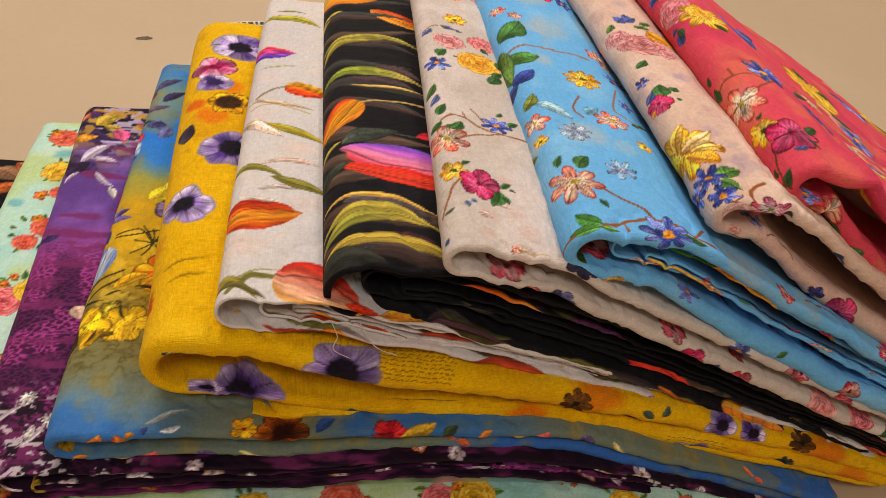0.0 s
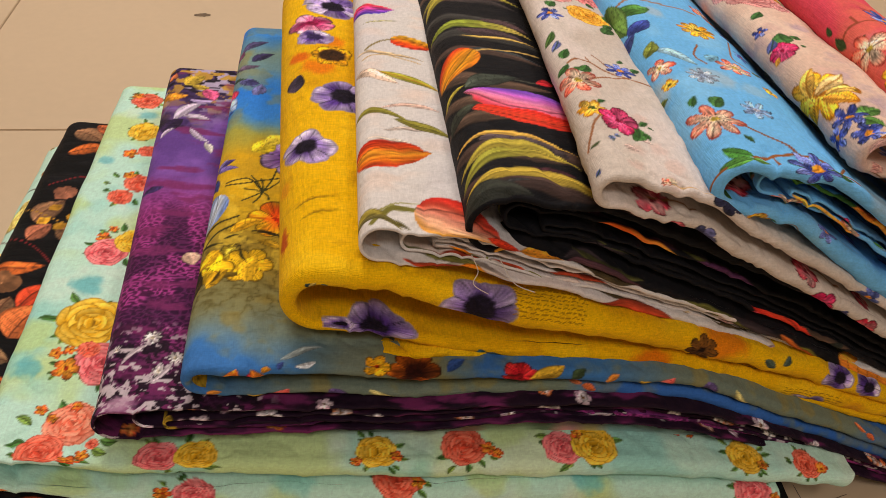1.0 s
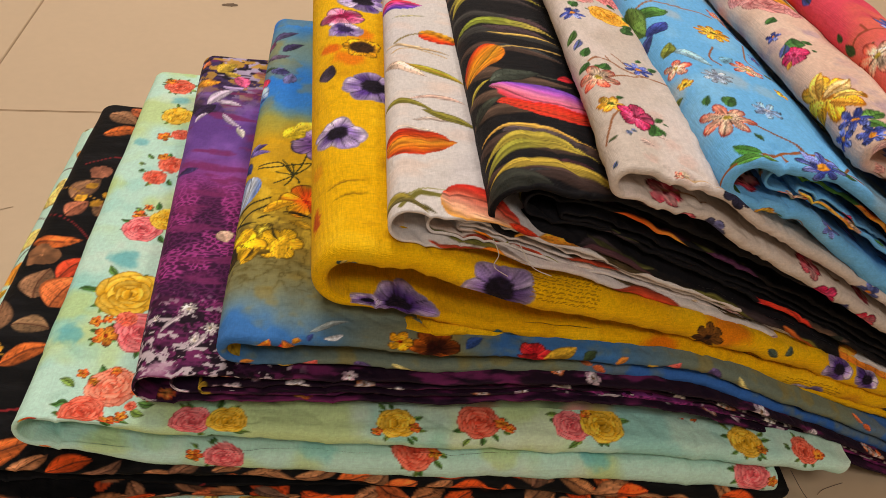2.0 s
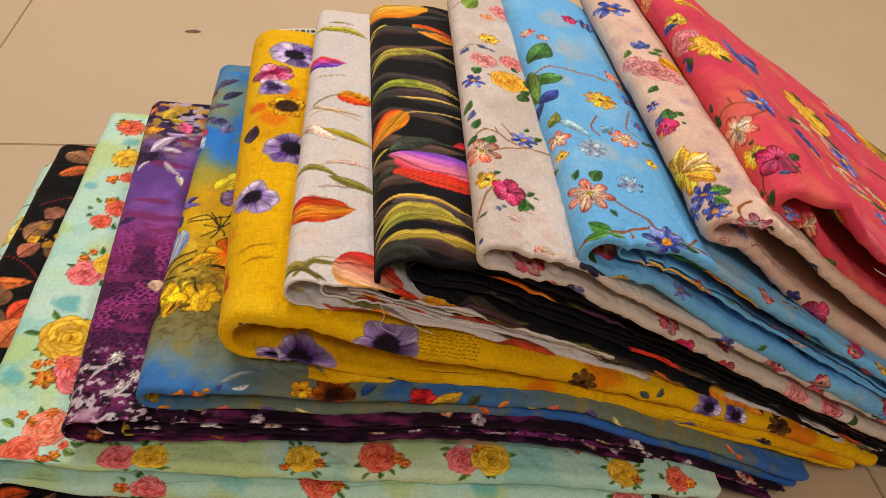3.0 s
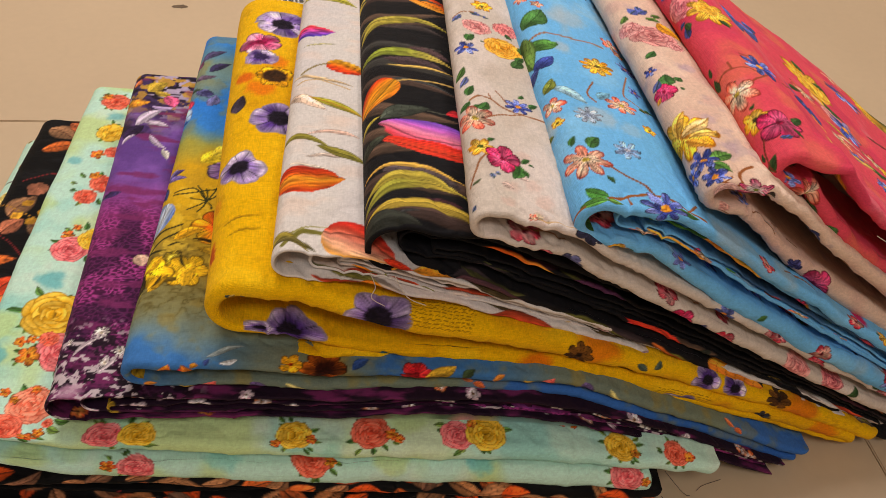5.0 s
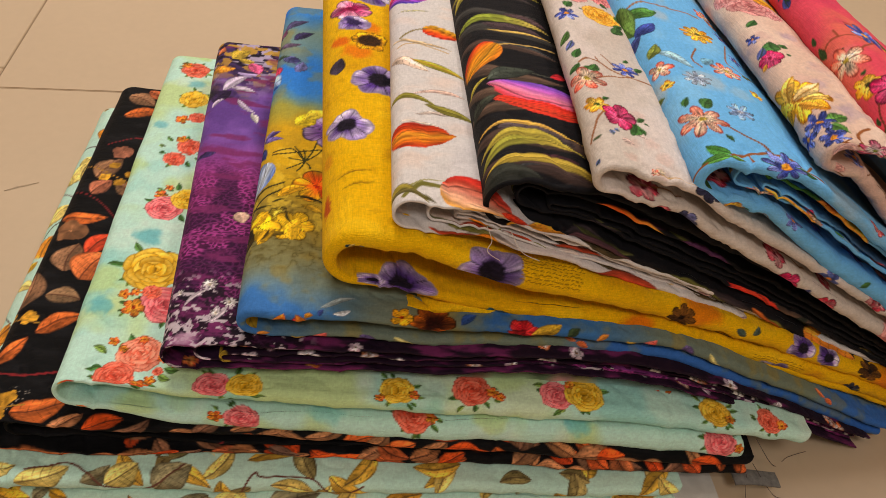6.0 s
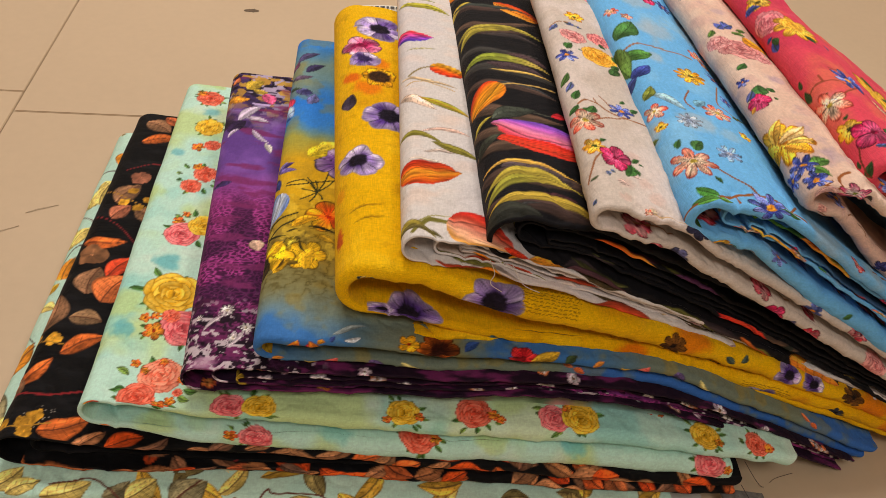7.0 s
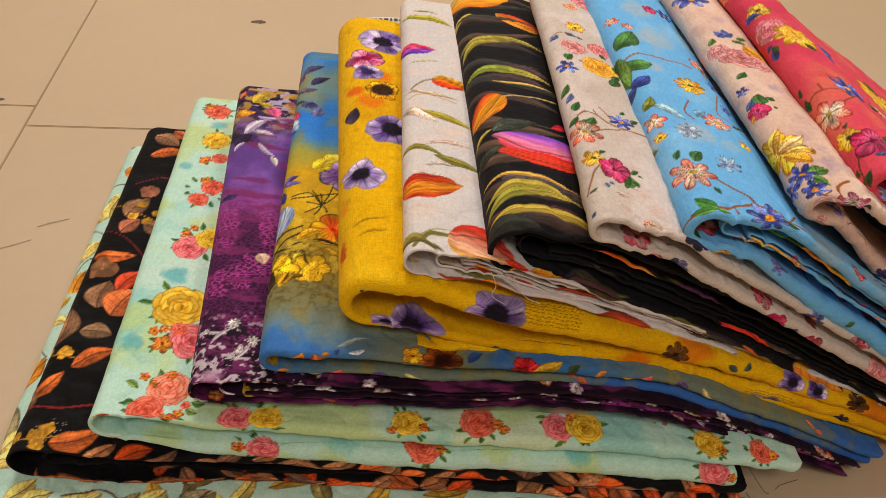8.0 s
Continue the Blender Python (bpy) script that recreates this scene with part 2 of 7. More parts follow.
def plain_material(name, colour, rough=0.6, scale=6.0, spread=0.1, bump=0.0, vary=0.0):
    m = bpy.data.materials.new(name)
    m.use_nodes = True
    nt = m.node_tree
    bsdf = nt.nodes["Principled BSDF"]
    coord = nt.nodes.new("ShaderNodeTexCoord")
    n1 = nt.nodes.new("ShaderNodeTexNoise")
    n1.inputs["Scale"].default_value, n1.inputs["Detail"].default_value = scale, 8.0
    nt.links.new(coord.outputs["Object"], n1.inputs["Vector"])
    n2 = nt.nodes.new("ShaderNodeTexNoise")
    n2.inputs["Scale"].default_value, n2.inputs["Detail"].default_value = scale * 22, 3.0
    nt.links.new(coord.outputs["Object"], n2.inputs["Vector"])
    add = nt.nodes.new("ShaderNodeMath")
    add.operation = "MULTIPLY_ADD"
    add.inputs[1].default_value = 0.45
    nt.links.new(n2.outputs["Fac"], add.inputs[0])
    nt.links.new(n1.outputs["Fac"], add.inputs[2])
    ramp = nt.nodes.new("ShaderNodeMapRange")
    ramp.inputs["From Min"].default_value, ramp.inputs["From Max"].default_value = 0.35, 1.1
    ramp.inputs["To Min"].default_value, ramp.inputs["To Max"].default_value = 1 - spread, 1 + spread
    nt.links.new(add.outputs[0], ramp.inputs["Value"])
    value = ramp.outputs[0]
    if vary:
        info = nt.nodes.new("ShaderNodeObjectInfo")
        r2 = nt.nodes.new("ShaderNodeMapRange")
        r2.inputs["To Min"].default_value, r2.inputs["To Max"].default_value = 1 - vary, 1 + vary
        nt.links.new(info.outputs["Random"], r2.inputs["Value"])
        both = nt.nodes.new("ShaderNodeMath")
        both.operation = "MULTIPLY"
        nt.links.new(value, both.inputs[0])
        nt.links.new(r2.outputs[0], both.inputs[1])
        value = both.outputs[0]
    mul = nt.nodes.new("ShaderNodeVectorMath")
    mul.operation = "SCALE"
    mul.inputs[0].default_value = colour
    nt.links.new(value, mul.inputs["Scale"])
    nt.links.new(mul.outputs[0], bsdf.inputs["Base Color"])
    bsdf.inputs["Roughness"].default_value = rough
    if bump:
        b = nt.nodes.new("ShaderNodeBump")
        b.inputs["Strength"].default_value, b.inputs["Distance"].default_value = bump, 0.001
        nt.links.new(n2.outputs["Fac"], b.inputs["Height"])
        nt.links.new(b.outputs["Normal"], bsdf.inputs["Normal"])
    return m


tile_mat = plain_material("cream_tile", (0.565, 0.425, 0.285), 0.42, 3.0, 0.07, 0.05, 0.015)
grout_mat = plain_material("grout", (0.44, 0.33, 0.22), 0.9, 40.0, 0.2, 0.4)
wall_mat = plain_material("wall_paint", (0.68, 0.62, 0.54), 0.8, 4.0, 0.05, 0.1)
ceiling_mat = plain_material("ceiling_paint", (0.8, 0.78, 0.74), 0.85, 4.0, 0.03, 0.1)
smudge_mat = plain_material("dried_smudge", (0.13, 0.085, 0.05), 0.7, 90.0, 0.35, 0.3)
scuff_mat = plain_material("scuff", (0.43, 0.32, 0.21), 0.7, 120.0, 0.3, 0.1)

# ---- mesh helpers ----


def mesh_of(name, bm, material):
    me = bpy.data.meshes.new(name)
    bm.to_mesh(me)
    bm.free()
    me.materials.append(material)
    return me


def part(name, bm, material, parent, label=""):
    ob = new(name, mesh_of(name, bm, material))
    ob.parent = parent
    return tagged(ob, label) if label else ob


def box(x0, y0, z0, x1, y1, z1, bevel=0.0):
    bm = bmesh.new()
    bmesh.ops.create_cube(bm, size=1.0, matrix=Matrix.LocRotScale(((x0 + x1) / 2, (y0 + y1) / 2, (z0 + z1) / 2), None, (x1 - x0, y1 - y0, z1 - z0)))
    if bevel:
        bmesh.ops.bevel(bm, geom=bm.edges[:], offset=bevel, segments=2, affect="EDGES")
    return bm


# ---- room ----
FLOOR_TOP = 0.0
floor = tagged(new("floor", mesh_of("floor", box(-3.035, -2.64, -0.12, 2.965, 3.36, -0.0035), grout_mat)), "cream glazed tile floor with thin brown joints", "floor", kind="structure")
for nm, b in (("wall_north", (-3.135, 3.36, -0.1, 3.065, 3.48, 2.8)), ("wall_south", (-3.135, -2.76, -0.1, 3.065, -2.64, 2.8)), ("wall_west", (-3.155, -2.64, -0.1, -3.035, 3.36, 2.8)), ("wall_east", (2.965, -2.64, -0.1, 3.085, 3.36, 2.8))):
    tagged(new(nm, mesh_of(nm, box(*b), wall_mat)), "plain cream painted wall", "wall", kind="structure")
tagged(new("ceiling", mesh_of("ceiling", box(-3.155, -2.76, 2.8, 3.085, 3.48, 2.9), ceiling_mat)), "plain white painted ceiling", "ceiling", kind="structure")

# ---- folded cloths ----


def curve_table(points, n=400):
    """A smooth line through (x, z) points by arc length: lengths, places, tangents."""
    p = np.array(points, float)
    t = np.arange(len(p))
    d = np.gradient(p, axis=0)
    out = []
    for i in range(len(p) - 1):
        s = np.linspace(0, 1, n // (len(p) - 1), endpoint=i == len(p) - 2)[:, None]
        h1, h2, h3, h4 = 2 * s ** 3 - 3 * s ** 2 + 1, s ** 3 - 2 * s ** 2 + s, -2 * s ** 3 + 3 * s ** 2, s ** 3 - s ** 2
        out.append(h1 * p[i] + h2 * d[i] + h3 * p[i + 1] + h4 * d[i + 1])
    q = np.vstack(out)
    length = np.concatenate([[0], np.cumsum(np.hypot(*np.diff(q, axis=0).T))])
    tang = np.gradient(q, axis=0)
    tang /= np.hypot(tang[:, 0], tang[:, 1])[:, None]
    return length, q, tang


def mesh_from_grid(name, pos, keep, colours, material, extra=()):
    """Quads over a grid of places (nu, nv, 3); keep says which quads are there. extra: more such grids."""
    verts, cols, faces, start = [], [], [], 0
    for pos_, keep_, col_ in ((pos, keep, colours), *extra):
        nu, nv = pos_.shape[:2]
        idx = np.arange(nu * nv).reshape(nu, nv)
        quads = np.stack([idx[:-1, :-1], idx[1:, :-1], idx[1:, 1:], idx[:-1, 1:]], -1)[keep_]
        used = np.zeros(nu * nv, bool)
        used[quads.ravel()] = True
        remap = np.cumsum(used) - 1 + start
        faces.append(remap[quads])
        verts.append(pos_.reshape(-1, 3)[used])
        cols.append(col_.reshape(-1, 3)[used])
        start += int(used.sum())
    verts, cols, faces = np.vstack(verts), np.vstack(cols), np.vstack(faces)
    me = bpy.data.meshes.new(name)
    me.vertices.add(len(verts))
    me.vertices.foreach_set("co", verts.astype(np.float32).ravel())
    me.loops.add(len(faces) * 4)
    me.loops.foreach_set("vertex_index", faces.astype(np.int32).ravel())
    me.polygons.add(len(faces))
    me.polygons.foreach_set("loop_start", np.arange(0, len(faces) * 4, 4, dtype=np.int32))
    me.polygons.foreach_set("use_smooth", np.ones(len(faces), bool))
    layer = me.attributes.new("print", "FLOAT_COLOR", "POINT")
    layer.data.foreach_set("color", np.hstack([linear(cols), np.ones((len(cols), 1))]).astype(np.float32).ravel())
    me.update(calc_edges=True)
    me.validate()
    me.materials.append(material)
    return me


def spaced(*runs):
    """Steps that change on the way: (end, step) after a start."""
    out = [runs[0]]
    for end, st in runs[1:]:
        n = max(1, int(round((end - out[-1]) / st)))
        out.extend(np.linspace(out[-1], end, n + 1)[1:])
    return np.array(out)


class Fold:
    """One layer of a folded cloth, lying in x from its left fold and in y from its front edge."""

    def __init__(self, points, half, y=(0.33, 0.33), lean=0.0, depth=0.54, back=0.0, strip=0.10, shift=(0.0, 0.0), seed=1, hollow=False, wrinkle=0.0018, front=0.024, bow=0.0, sag=0.0, sway=0.0035, droop=0.0, lift=(), ply=(0.0011,), ply2=None, shift2=None, under=0.5, tuck=0.0):
        self.ply, self.ply2, self.shift2, self.under, self.tuck = ply, ply2 or ply, shift2, under, tuck
        self.table, self.half, self.y, self.lean, self.depth = curve_table(points), half, y, lean, depth
        self.back, self.strip, self.shift, self.seed, self.hollow = back, strip, shift, seed, hollow
        self.wrinkle, self.front, self.bow, self.sag, self.sway, self.droop, self.lift = wrinkle, front, bow, sag, sway, droop, lift
        self.length = self.table[0][-1]

    def radius(self, s):
        h = self.half
        return np.interp(s, np.linspace(0, self.length, len(h)), h)

    def sheet(self, s, v):
        """Place, tangent and normal of the top at s along the front and v behind it."""
        L, q, t = self.table
        x, z = np.interp(s, L, q[:, 0]), np.interp(s, L, q[:, 1])
        tx, tz = np.interp(s, L, t[:, 0]), np.interp(s, L, t[:, 1])
        k = np.clip(v / self.depth, 0, 1)
        far = np.exp(-s / 0.35)
        x = x + self.lean * k + self.bow * np.sin(np.pi * k)
        y = self.y[0] + (self.y[1] - self.y[0]) * s / self.length + v
        y = y + self.sway * 2 * (fbm(s / 0.09, s * 0 + self.seed, self.seed, 3) - 0.5) * np.exp(-v / 0.05) + 0.0016 * (fbm(s / 0.014, v / 0.02, self.seed + 41, 2) - 0.5) * np.exp(-v / 0.03)
        z = z + self.back * k * far + self.sag * np.sin(np.pi * k) * far - self.droop * np.exp(-v / 0.02)
        z = z + self.wrinkle * 2 * (fbm(s / 0.06 + 7, v / 0.11, self.seed, 4) - 0.5) + self.wrinkle * 0.7 * np.sin(v / 0.019 + 5 * fbm(s / 0.05, v / 0.08, self.seed + 3, 2)) * fbm(s / 0.09, v / 0.12, self.seed + 9, 2)
        z = z + 0.0024 * (fbm(s / 0.022, v / 0.016 + 4, self.seed + 31, 3) - 0.5) * (0.35 + np.exp(-v / 0.05))
        ridge = (1 - np.abs(2 * fbm(s / 0.035 + v / 0.05, v / 0.045 - s / 0.09, self.seed + 55, 3) - 1)) ** 5
        z = z - 0.0030 * ridge * np.exp(-s / 0.09) * np.exp(-v / 0.07) - 0.0016 * ridge * np.exp(-v / 0.16)
        for cs, cv, rs, rv, h in self.lift:
            z = z + h * np.exp(-((s - cs) / rs) ** 2 - ((v - cv) / rv) ** 2)
        return np.stack([x, y, z], -1), np.stack([tx, tx * 0, tz], -1), np.stack([-tz, tx * 0, tx], -1)

    def wrapped(self, p, q):
        s, v = np.clip(p, 0, self.length), np.clip(q, 0, self.depth)
        base, tang, norm = self.sheet(s, v)
        r = self.radius(s)
        r = r * (0.92 + 0.16 * fbm(s / 0.05, v / 0.07, self.seed + 21, 2))
        a, b = p - s, q - v
        d = np.hypot(a, b) + 1e-9
        phi = np.minimum(d / r, np.pi)
        out = (a / d)[..., None] * tang + (b / d)[..., None] * np.array([0, 1.0, 0])
        return base + (r * np.sin(phi))[..., None] * out - (r * (1 - np.cos(phi)))[..., None] * norm

    def shell(self, p, q, inset=0.0):
        """The same for a sheet bent round the left fold, open at the front."""
        s0 = np.clip(p, 0, None)
        r0 = float(self.radius(0.0))
        phi = np.clip(-p / r0, 0, np.pi)
        under = np.clip(-p - np.pi * r0, 0, None)
        s = np.where(p >= 0, s0, under)
        base, tang, norm = self.sheet(np.clip(s, 0, self.length), np.clip(q, 0, self.depth))
        r = self.radius(s)
        c, sn = np.cos(phi)[..., None], np.sin(phi)[..., None]
        face = c * norm - sn * tang
        pos = base - (r[..., None]) * norm * (1 - c) - r[..., None] * sn * tang
        below = np.clip(-p / (np.pi * r0), 0, 1)
        pos[..., 1] += below * (self.tuck + 0.005 * (fbm(s / 0.07, s * 0 + 2.5, self.seed + 77, 3) - 0.5) * step(0.0, 0.05, under))
        pos[..., 2] += 0.0022 * (fbm(s / 0.055, q / 0.08, self.seed + 78, 2) - 0.5) * step(0.0, 0.05, under)
        return pos - inset[..., None] * face if isinstance(inset, np.ndarray) else pos - inset * face

    def thickness(self, p):
        """Half the thickness of the folded-over plies: upper, round the left fold, lower; closed at the right end."""
        L, turn = self.length, np.pi * float(self.radius(0.0))
        a, b = np.linspace(0, L, len(self.ply)), np.linspace(0, L, len(self.ply2))
        s = np.where(p >= 0, p, np.clip(-p - turn, 0, None))
        h = np.where(p >= 0, np.interp(s, a, self.ply), np.interp(s, b, self.ply2))
        k = np.clip(-p / turn, 0, 1)
        h = np.where((p < 0) & (p > -turn), self.ply[0] * (1 - k) + self.ply2[0] * k, h)
        end = np.where(p >= 0, L, self.under * L)
        e = np.clip((s - (end - 0.009)) / 0.009, 0, 0.99)
        h = h * np.sqrt(1 - e * e)
        return h * (1 + 0.22 * (fbm(s / 0.05, s * 0 + 5, self.seed + 88, 2) - 0.5))

    def build(self, name, paint, material, parent):
        rmax = max(self.half)
        rr = float(self.radius(0.0))
        su, sv = self.shift
        L, D, strip = self.length, self.depth, max(self.strip, 0.004)
        turn = np.pi * rr
        if not self.hollow:
            p = spaced(-turn, (0.0, 0.0011), (strip, 0.00115), (L, 0.0015), (L + np.pi * rmax, 0.004))
            q = spaced(-np.pi * rmax, (0.0, 0.0011), (self.front, 0.0011), (0.25, 0.0014), (D, 0.0019), (D + np.pi * rmax * 0.8, 0.003))
        else:
            h = max(max(self.ply), max(self.ply2))
            wide = 0.0014 if self.strip > 0 else 0.0019
            p = spaced(-turn - self.under * L, (-turn, wide), (0.0, 0.0011), (min(strip, 0.12), 0.0011), (max(strip, 0.121), 0.0016), (L, wide))
            q = spaced(-np.pi * h, (0.0, 0.0010), (self.front, 0.0011), (0.25, 0.0015), (D, 0.0026))
        mid_p, mid_q = (p[:-1] + p[1:]) / 2, (q[:-1] + q[1:]) / 2
        keep = ((mid_p[:, None] < strip) & (self.strip > 0)) | (mid_q[None, :] < self.front)
        if self.hollow:
            keep &= (mid_p[:, None] > -turn) | (mid_q[None, :] < self.front)
        used = np.zeros((len(p), len(q)), bool)
        for i in (0, 1):
            for j in (0, 1):
                used[i:len(p) - 1 + i, j:len(q) - 1 + j] |= keep
        P, Q = np.meshgrid(p, q, indexing="ij")
        P, Q = P[used], Q[used]
        U, V = P + su, Q + sv
        if self.hollow:
            H = np.interp(P, p, self.thickness(p))
            phi = np.clip(-Q / h, 0, np.pi)
            place = self.shell(P, Q, H * (1 - np.cos(phi)))
            place[..., 1] -= H * np.sin(phi)
            if self.shift2:
                low = P < -turn
                U, V = np.where(low, -P - turn + self.shift2[0], U), np.where(low, -np.pi * h - Q + self.shift2[1], V)
        else:
            place = self.wrapped(P, Q)
        pos, cols = np.zeros((*used.shape, 3)), np.zeros((*used.shape, 3))
        pos[used], cols[used] = place, paint(U, V)
        extra, below = [], []
        if self.strip > 0:
            A, B = np.meshgrid(spaced(strip - 0.004, (L, 0.02)), spaced(self.front - 0.004, (D, 0.02)), indexing="ij")
            top, _, nrm = self.sheet(A, B)
            extra.append((top - 0.0012 * nrm, np.ones((A.shape[0] - 1, A.shape[1] - 1), bool), paint(A + su, B + sv)))
        if not self.hollow:
            A, B = np.meshgrid(spaced(0.0, (L, 0.02)), spaced(0.0, (D, 0.03)), indexing="ij")
            flat, _, nrm = self.sheet(A, B)
            extra.append((flat - 2 * self.radius(A)[..., None] * nrm + 0.0006 * nrm, np.ones((A.shape[0] - 1, A.shape[1] - 1), bool), paint(A + su, B + sv)))
        else:
            for run, group in ((spaced(-turn, (0.0, 0.0014), (L, 0.004)), extra), (spaced(-turn - self.under * L, (-turn, 0.0020)), below)):
                A, B = np.meshgrid(run, spaced(0.0, (0.028, 0.0018), (0.1, 0.009)), indexing="ij")
                U, V = A + su + 0.19, B + sv + 0.13
                if self.shift2 and group is below:
                    U, V = -A - turn + self.shift2[0], B + self.shift2[1]
                thick = np.broadcast_to(self.thickness(run)[:, None], A.shape)
                group.append((self.shell(A, B, 2 * thick), np.ones((A.shape[0] - 1, A.shape[1] - 1), bool), paint(U, V)))
        lower = np.broadcast_to(mid_p[:, None] < -turn, keep.shape)
        pieces = [(name, keep & ~lower, extra)]
        if below:
            pieces.append(("lower_" + name.split("_")[-1] if name == "top_fold" else name + "_return", keep & lower, below))
        for title, kept, more in pieces:
            ob = new(title, mesh_from_grid(title, pos, kept, cols, material, more))
            ob.parent = parent


def cloth(label, paint, material, layers):
    """A folded cloth: an empty at its base and its layers as parts, from the top down."""
    root = tagged(new("folded_fabric"), label, "fabric", "fanned stack of folded fabrics")
    root.empty_display_size = 0.05
    for name, fold in layers:
        fold.build(name, paint, material, root)
    return root


# ---- prints ----
def mint_leaf_print(u, v):
    k = Print(u, v, "bde0d0")
    k.cloud("c4e2d0", 0.05, 0.4, 0.7, 0.8, 3)
    rng = np.random.RandomState(5)
    for _ in range(46):
        cu, cv, a = rng.uniform(0.28, 0.95), rng.uniform(0.06, 0.20), rng.rand() * 360
        k.leaf(cu, cv, 0.030 + 0.02 * rng.rand(), 0.014 + 0.006 * rng.rand(), a, ("e2c46a", "dcb85c", "8a8260", "dc9a38")[rng.randint(4)], "4a3a28")
    for _ in range(26):
        cu, a = rng.uniform(0.13, 0.68), rng.rand() * 360
        k.leaf(cu, rng.uniform(-0.02, 0.03), 0.030 + 0.02 * rng.rand(), 0.014 + 0.006 * rng.rand(), a, ("dfc066", "8a7a4a", "d0a23e")[rng.randint(3)], "4a3a28")
    k.leaf(0.004, 0.573, 0.0096, 0.0057, 174, "e2c870", "5a4a2c")
    k.leaf(0.023, 0.528, 0.0338, 0.0244, -109, "e38f2c", "5a4a2c")
    k.leaf(0.003, 0.455, 0.0332, 0.0319, -53, "e2c870", "5a4a2c")
    k.leaf(-0.016, 0.406, 0.0299, 0.0287, 52, "e2c870", "5a4a2c")
    k.leaf(0.009, 0.408, 0.0397, 0.0333, 85, "e2c870", "5a4a2c")
    k.leaf(-0.011, 0.327, 0.0429, 0.0283, 54, "e2c870", "5a4a2c")
    k.leaf(-0.012, 0.343, 0.0237, 0.0142, 83, "e2c870", "5a4a2c")
    k.leaf(0.002, 0.269, 0.0389, 0.0373, 82, "e38f2c", "5a4a2c")
    k.leaf(-0.012, 0.252, 0.0178, 0.0171, 38, "e0ac28", "5a4a2c")
    k.leaf(-0.012, 0.229, 0.0240, 0.0173, -23, "e2c870", "5a4a2c")
    k.leaf(-0.012, 0.131, 0.0440, 0.0317, 71, "e38f2c", "5a4a2c")
    k.leaf(-0.012, 0.087, 0.0200, 0.0168, 89, "e2c870", "5a4a2c")
    k.leaf(-0.016, 0.112, 0.0614, 0.0368, -74, "857c5c", "5a4a2c")
    k.leaf(-0.014, 0.056, 0.0345, 0.0290, 34, "e2c870", "5a4a2c")
    k.leaf(-0.011, 0.045, 0.0337, 0.0243, -15, "e2c870", "5a4a2c")
    k.leaf(0.018, -0.004, 0.0347, 0.0229, 49, "e2c870", "5a4a2c")
    k.leaf(0.033, -0.007, 0.0316, 0.0189, 29, "e2c870", "5a4a2c")
    k.leaf(0.062, -0.010, 0.0464, 0.0279, 22, "e2c870", "5a4a2c")
    k.leaf(0.117, -0.009, 0.0284, 0.0171, 39, "857c5c", "5a4a2c")
    k.leaf(0.137, -0.009, 0.0331, 0.0278, 38, "e2c870", "5a4a2c")
    k.leaf(0.179, -0.017, 0.0407, 0.0342, 43, "857c5c", "5a4a2c")
    k.stem([(-0.011, 0.481), (0.017, 0.480), (0.031, 0.471)], 0.0016, "5a3a32")
    k.stem([(-0.012, 0.391), (0.014, 0.372)], 0.0016, "6a4038")
    k.stem([(-0.012, 0.295), (0.003, 0.325), (0.028, 0.333)], 0.0018, "4a3430")
    k.stem([(-0.012, 0.107), (-0.015, 0.139), (0.005, 0.167)], 0.0018, "5a3a32")
    k.stem([(-0.012, 0.188), (0.003, 0.172)], 0.0014, "5a3a32")
    k.stem([(0.069, 0.004), (0.102, 0.011), (0.120, 0.002), (0.137, -0.011), (0.169, -0.017), (0.202, 0.011)], 0.0018, "6a4034")
    k.stem([(0.251, -0.021), (0.264, 0.004), (0.273, -0.001), (0.314, -0.001), (0.337, -0.020), (0.362, -0.007)], 0.0018, "6a4034")
    k.leaf(0.341, 0.129, 0.0322, 0.0193, -12, "dba030", "4a3a28")
    k.leaf(0.374, 0.120, 0.0198, 0.0119, 43, "857c5c", "4a3a28")
    k.leaf(0.387, 0.130, 0.0171, 0.0123, -21, "dba030", "4a3a28")
    k.leaf(0.528, 0.123, 0.0350, 0.0210, -14, "e2c870", "4a3a28")
    k.leaf(0.575, 0.108, 0.0544, 0.0261, 23, "857c5c", "4a3a28")
    k.leaf(0.900, 0.128, 0.0479, 0.0287, 7, "d89a3a", "4a3a28")
    return k.done(u.shape)


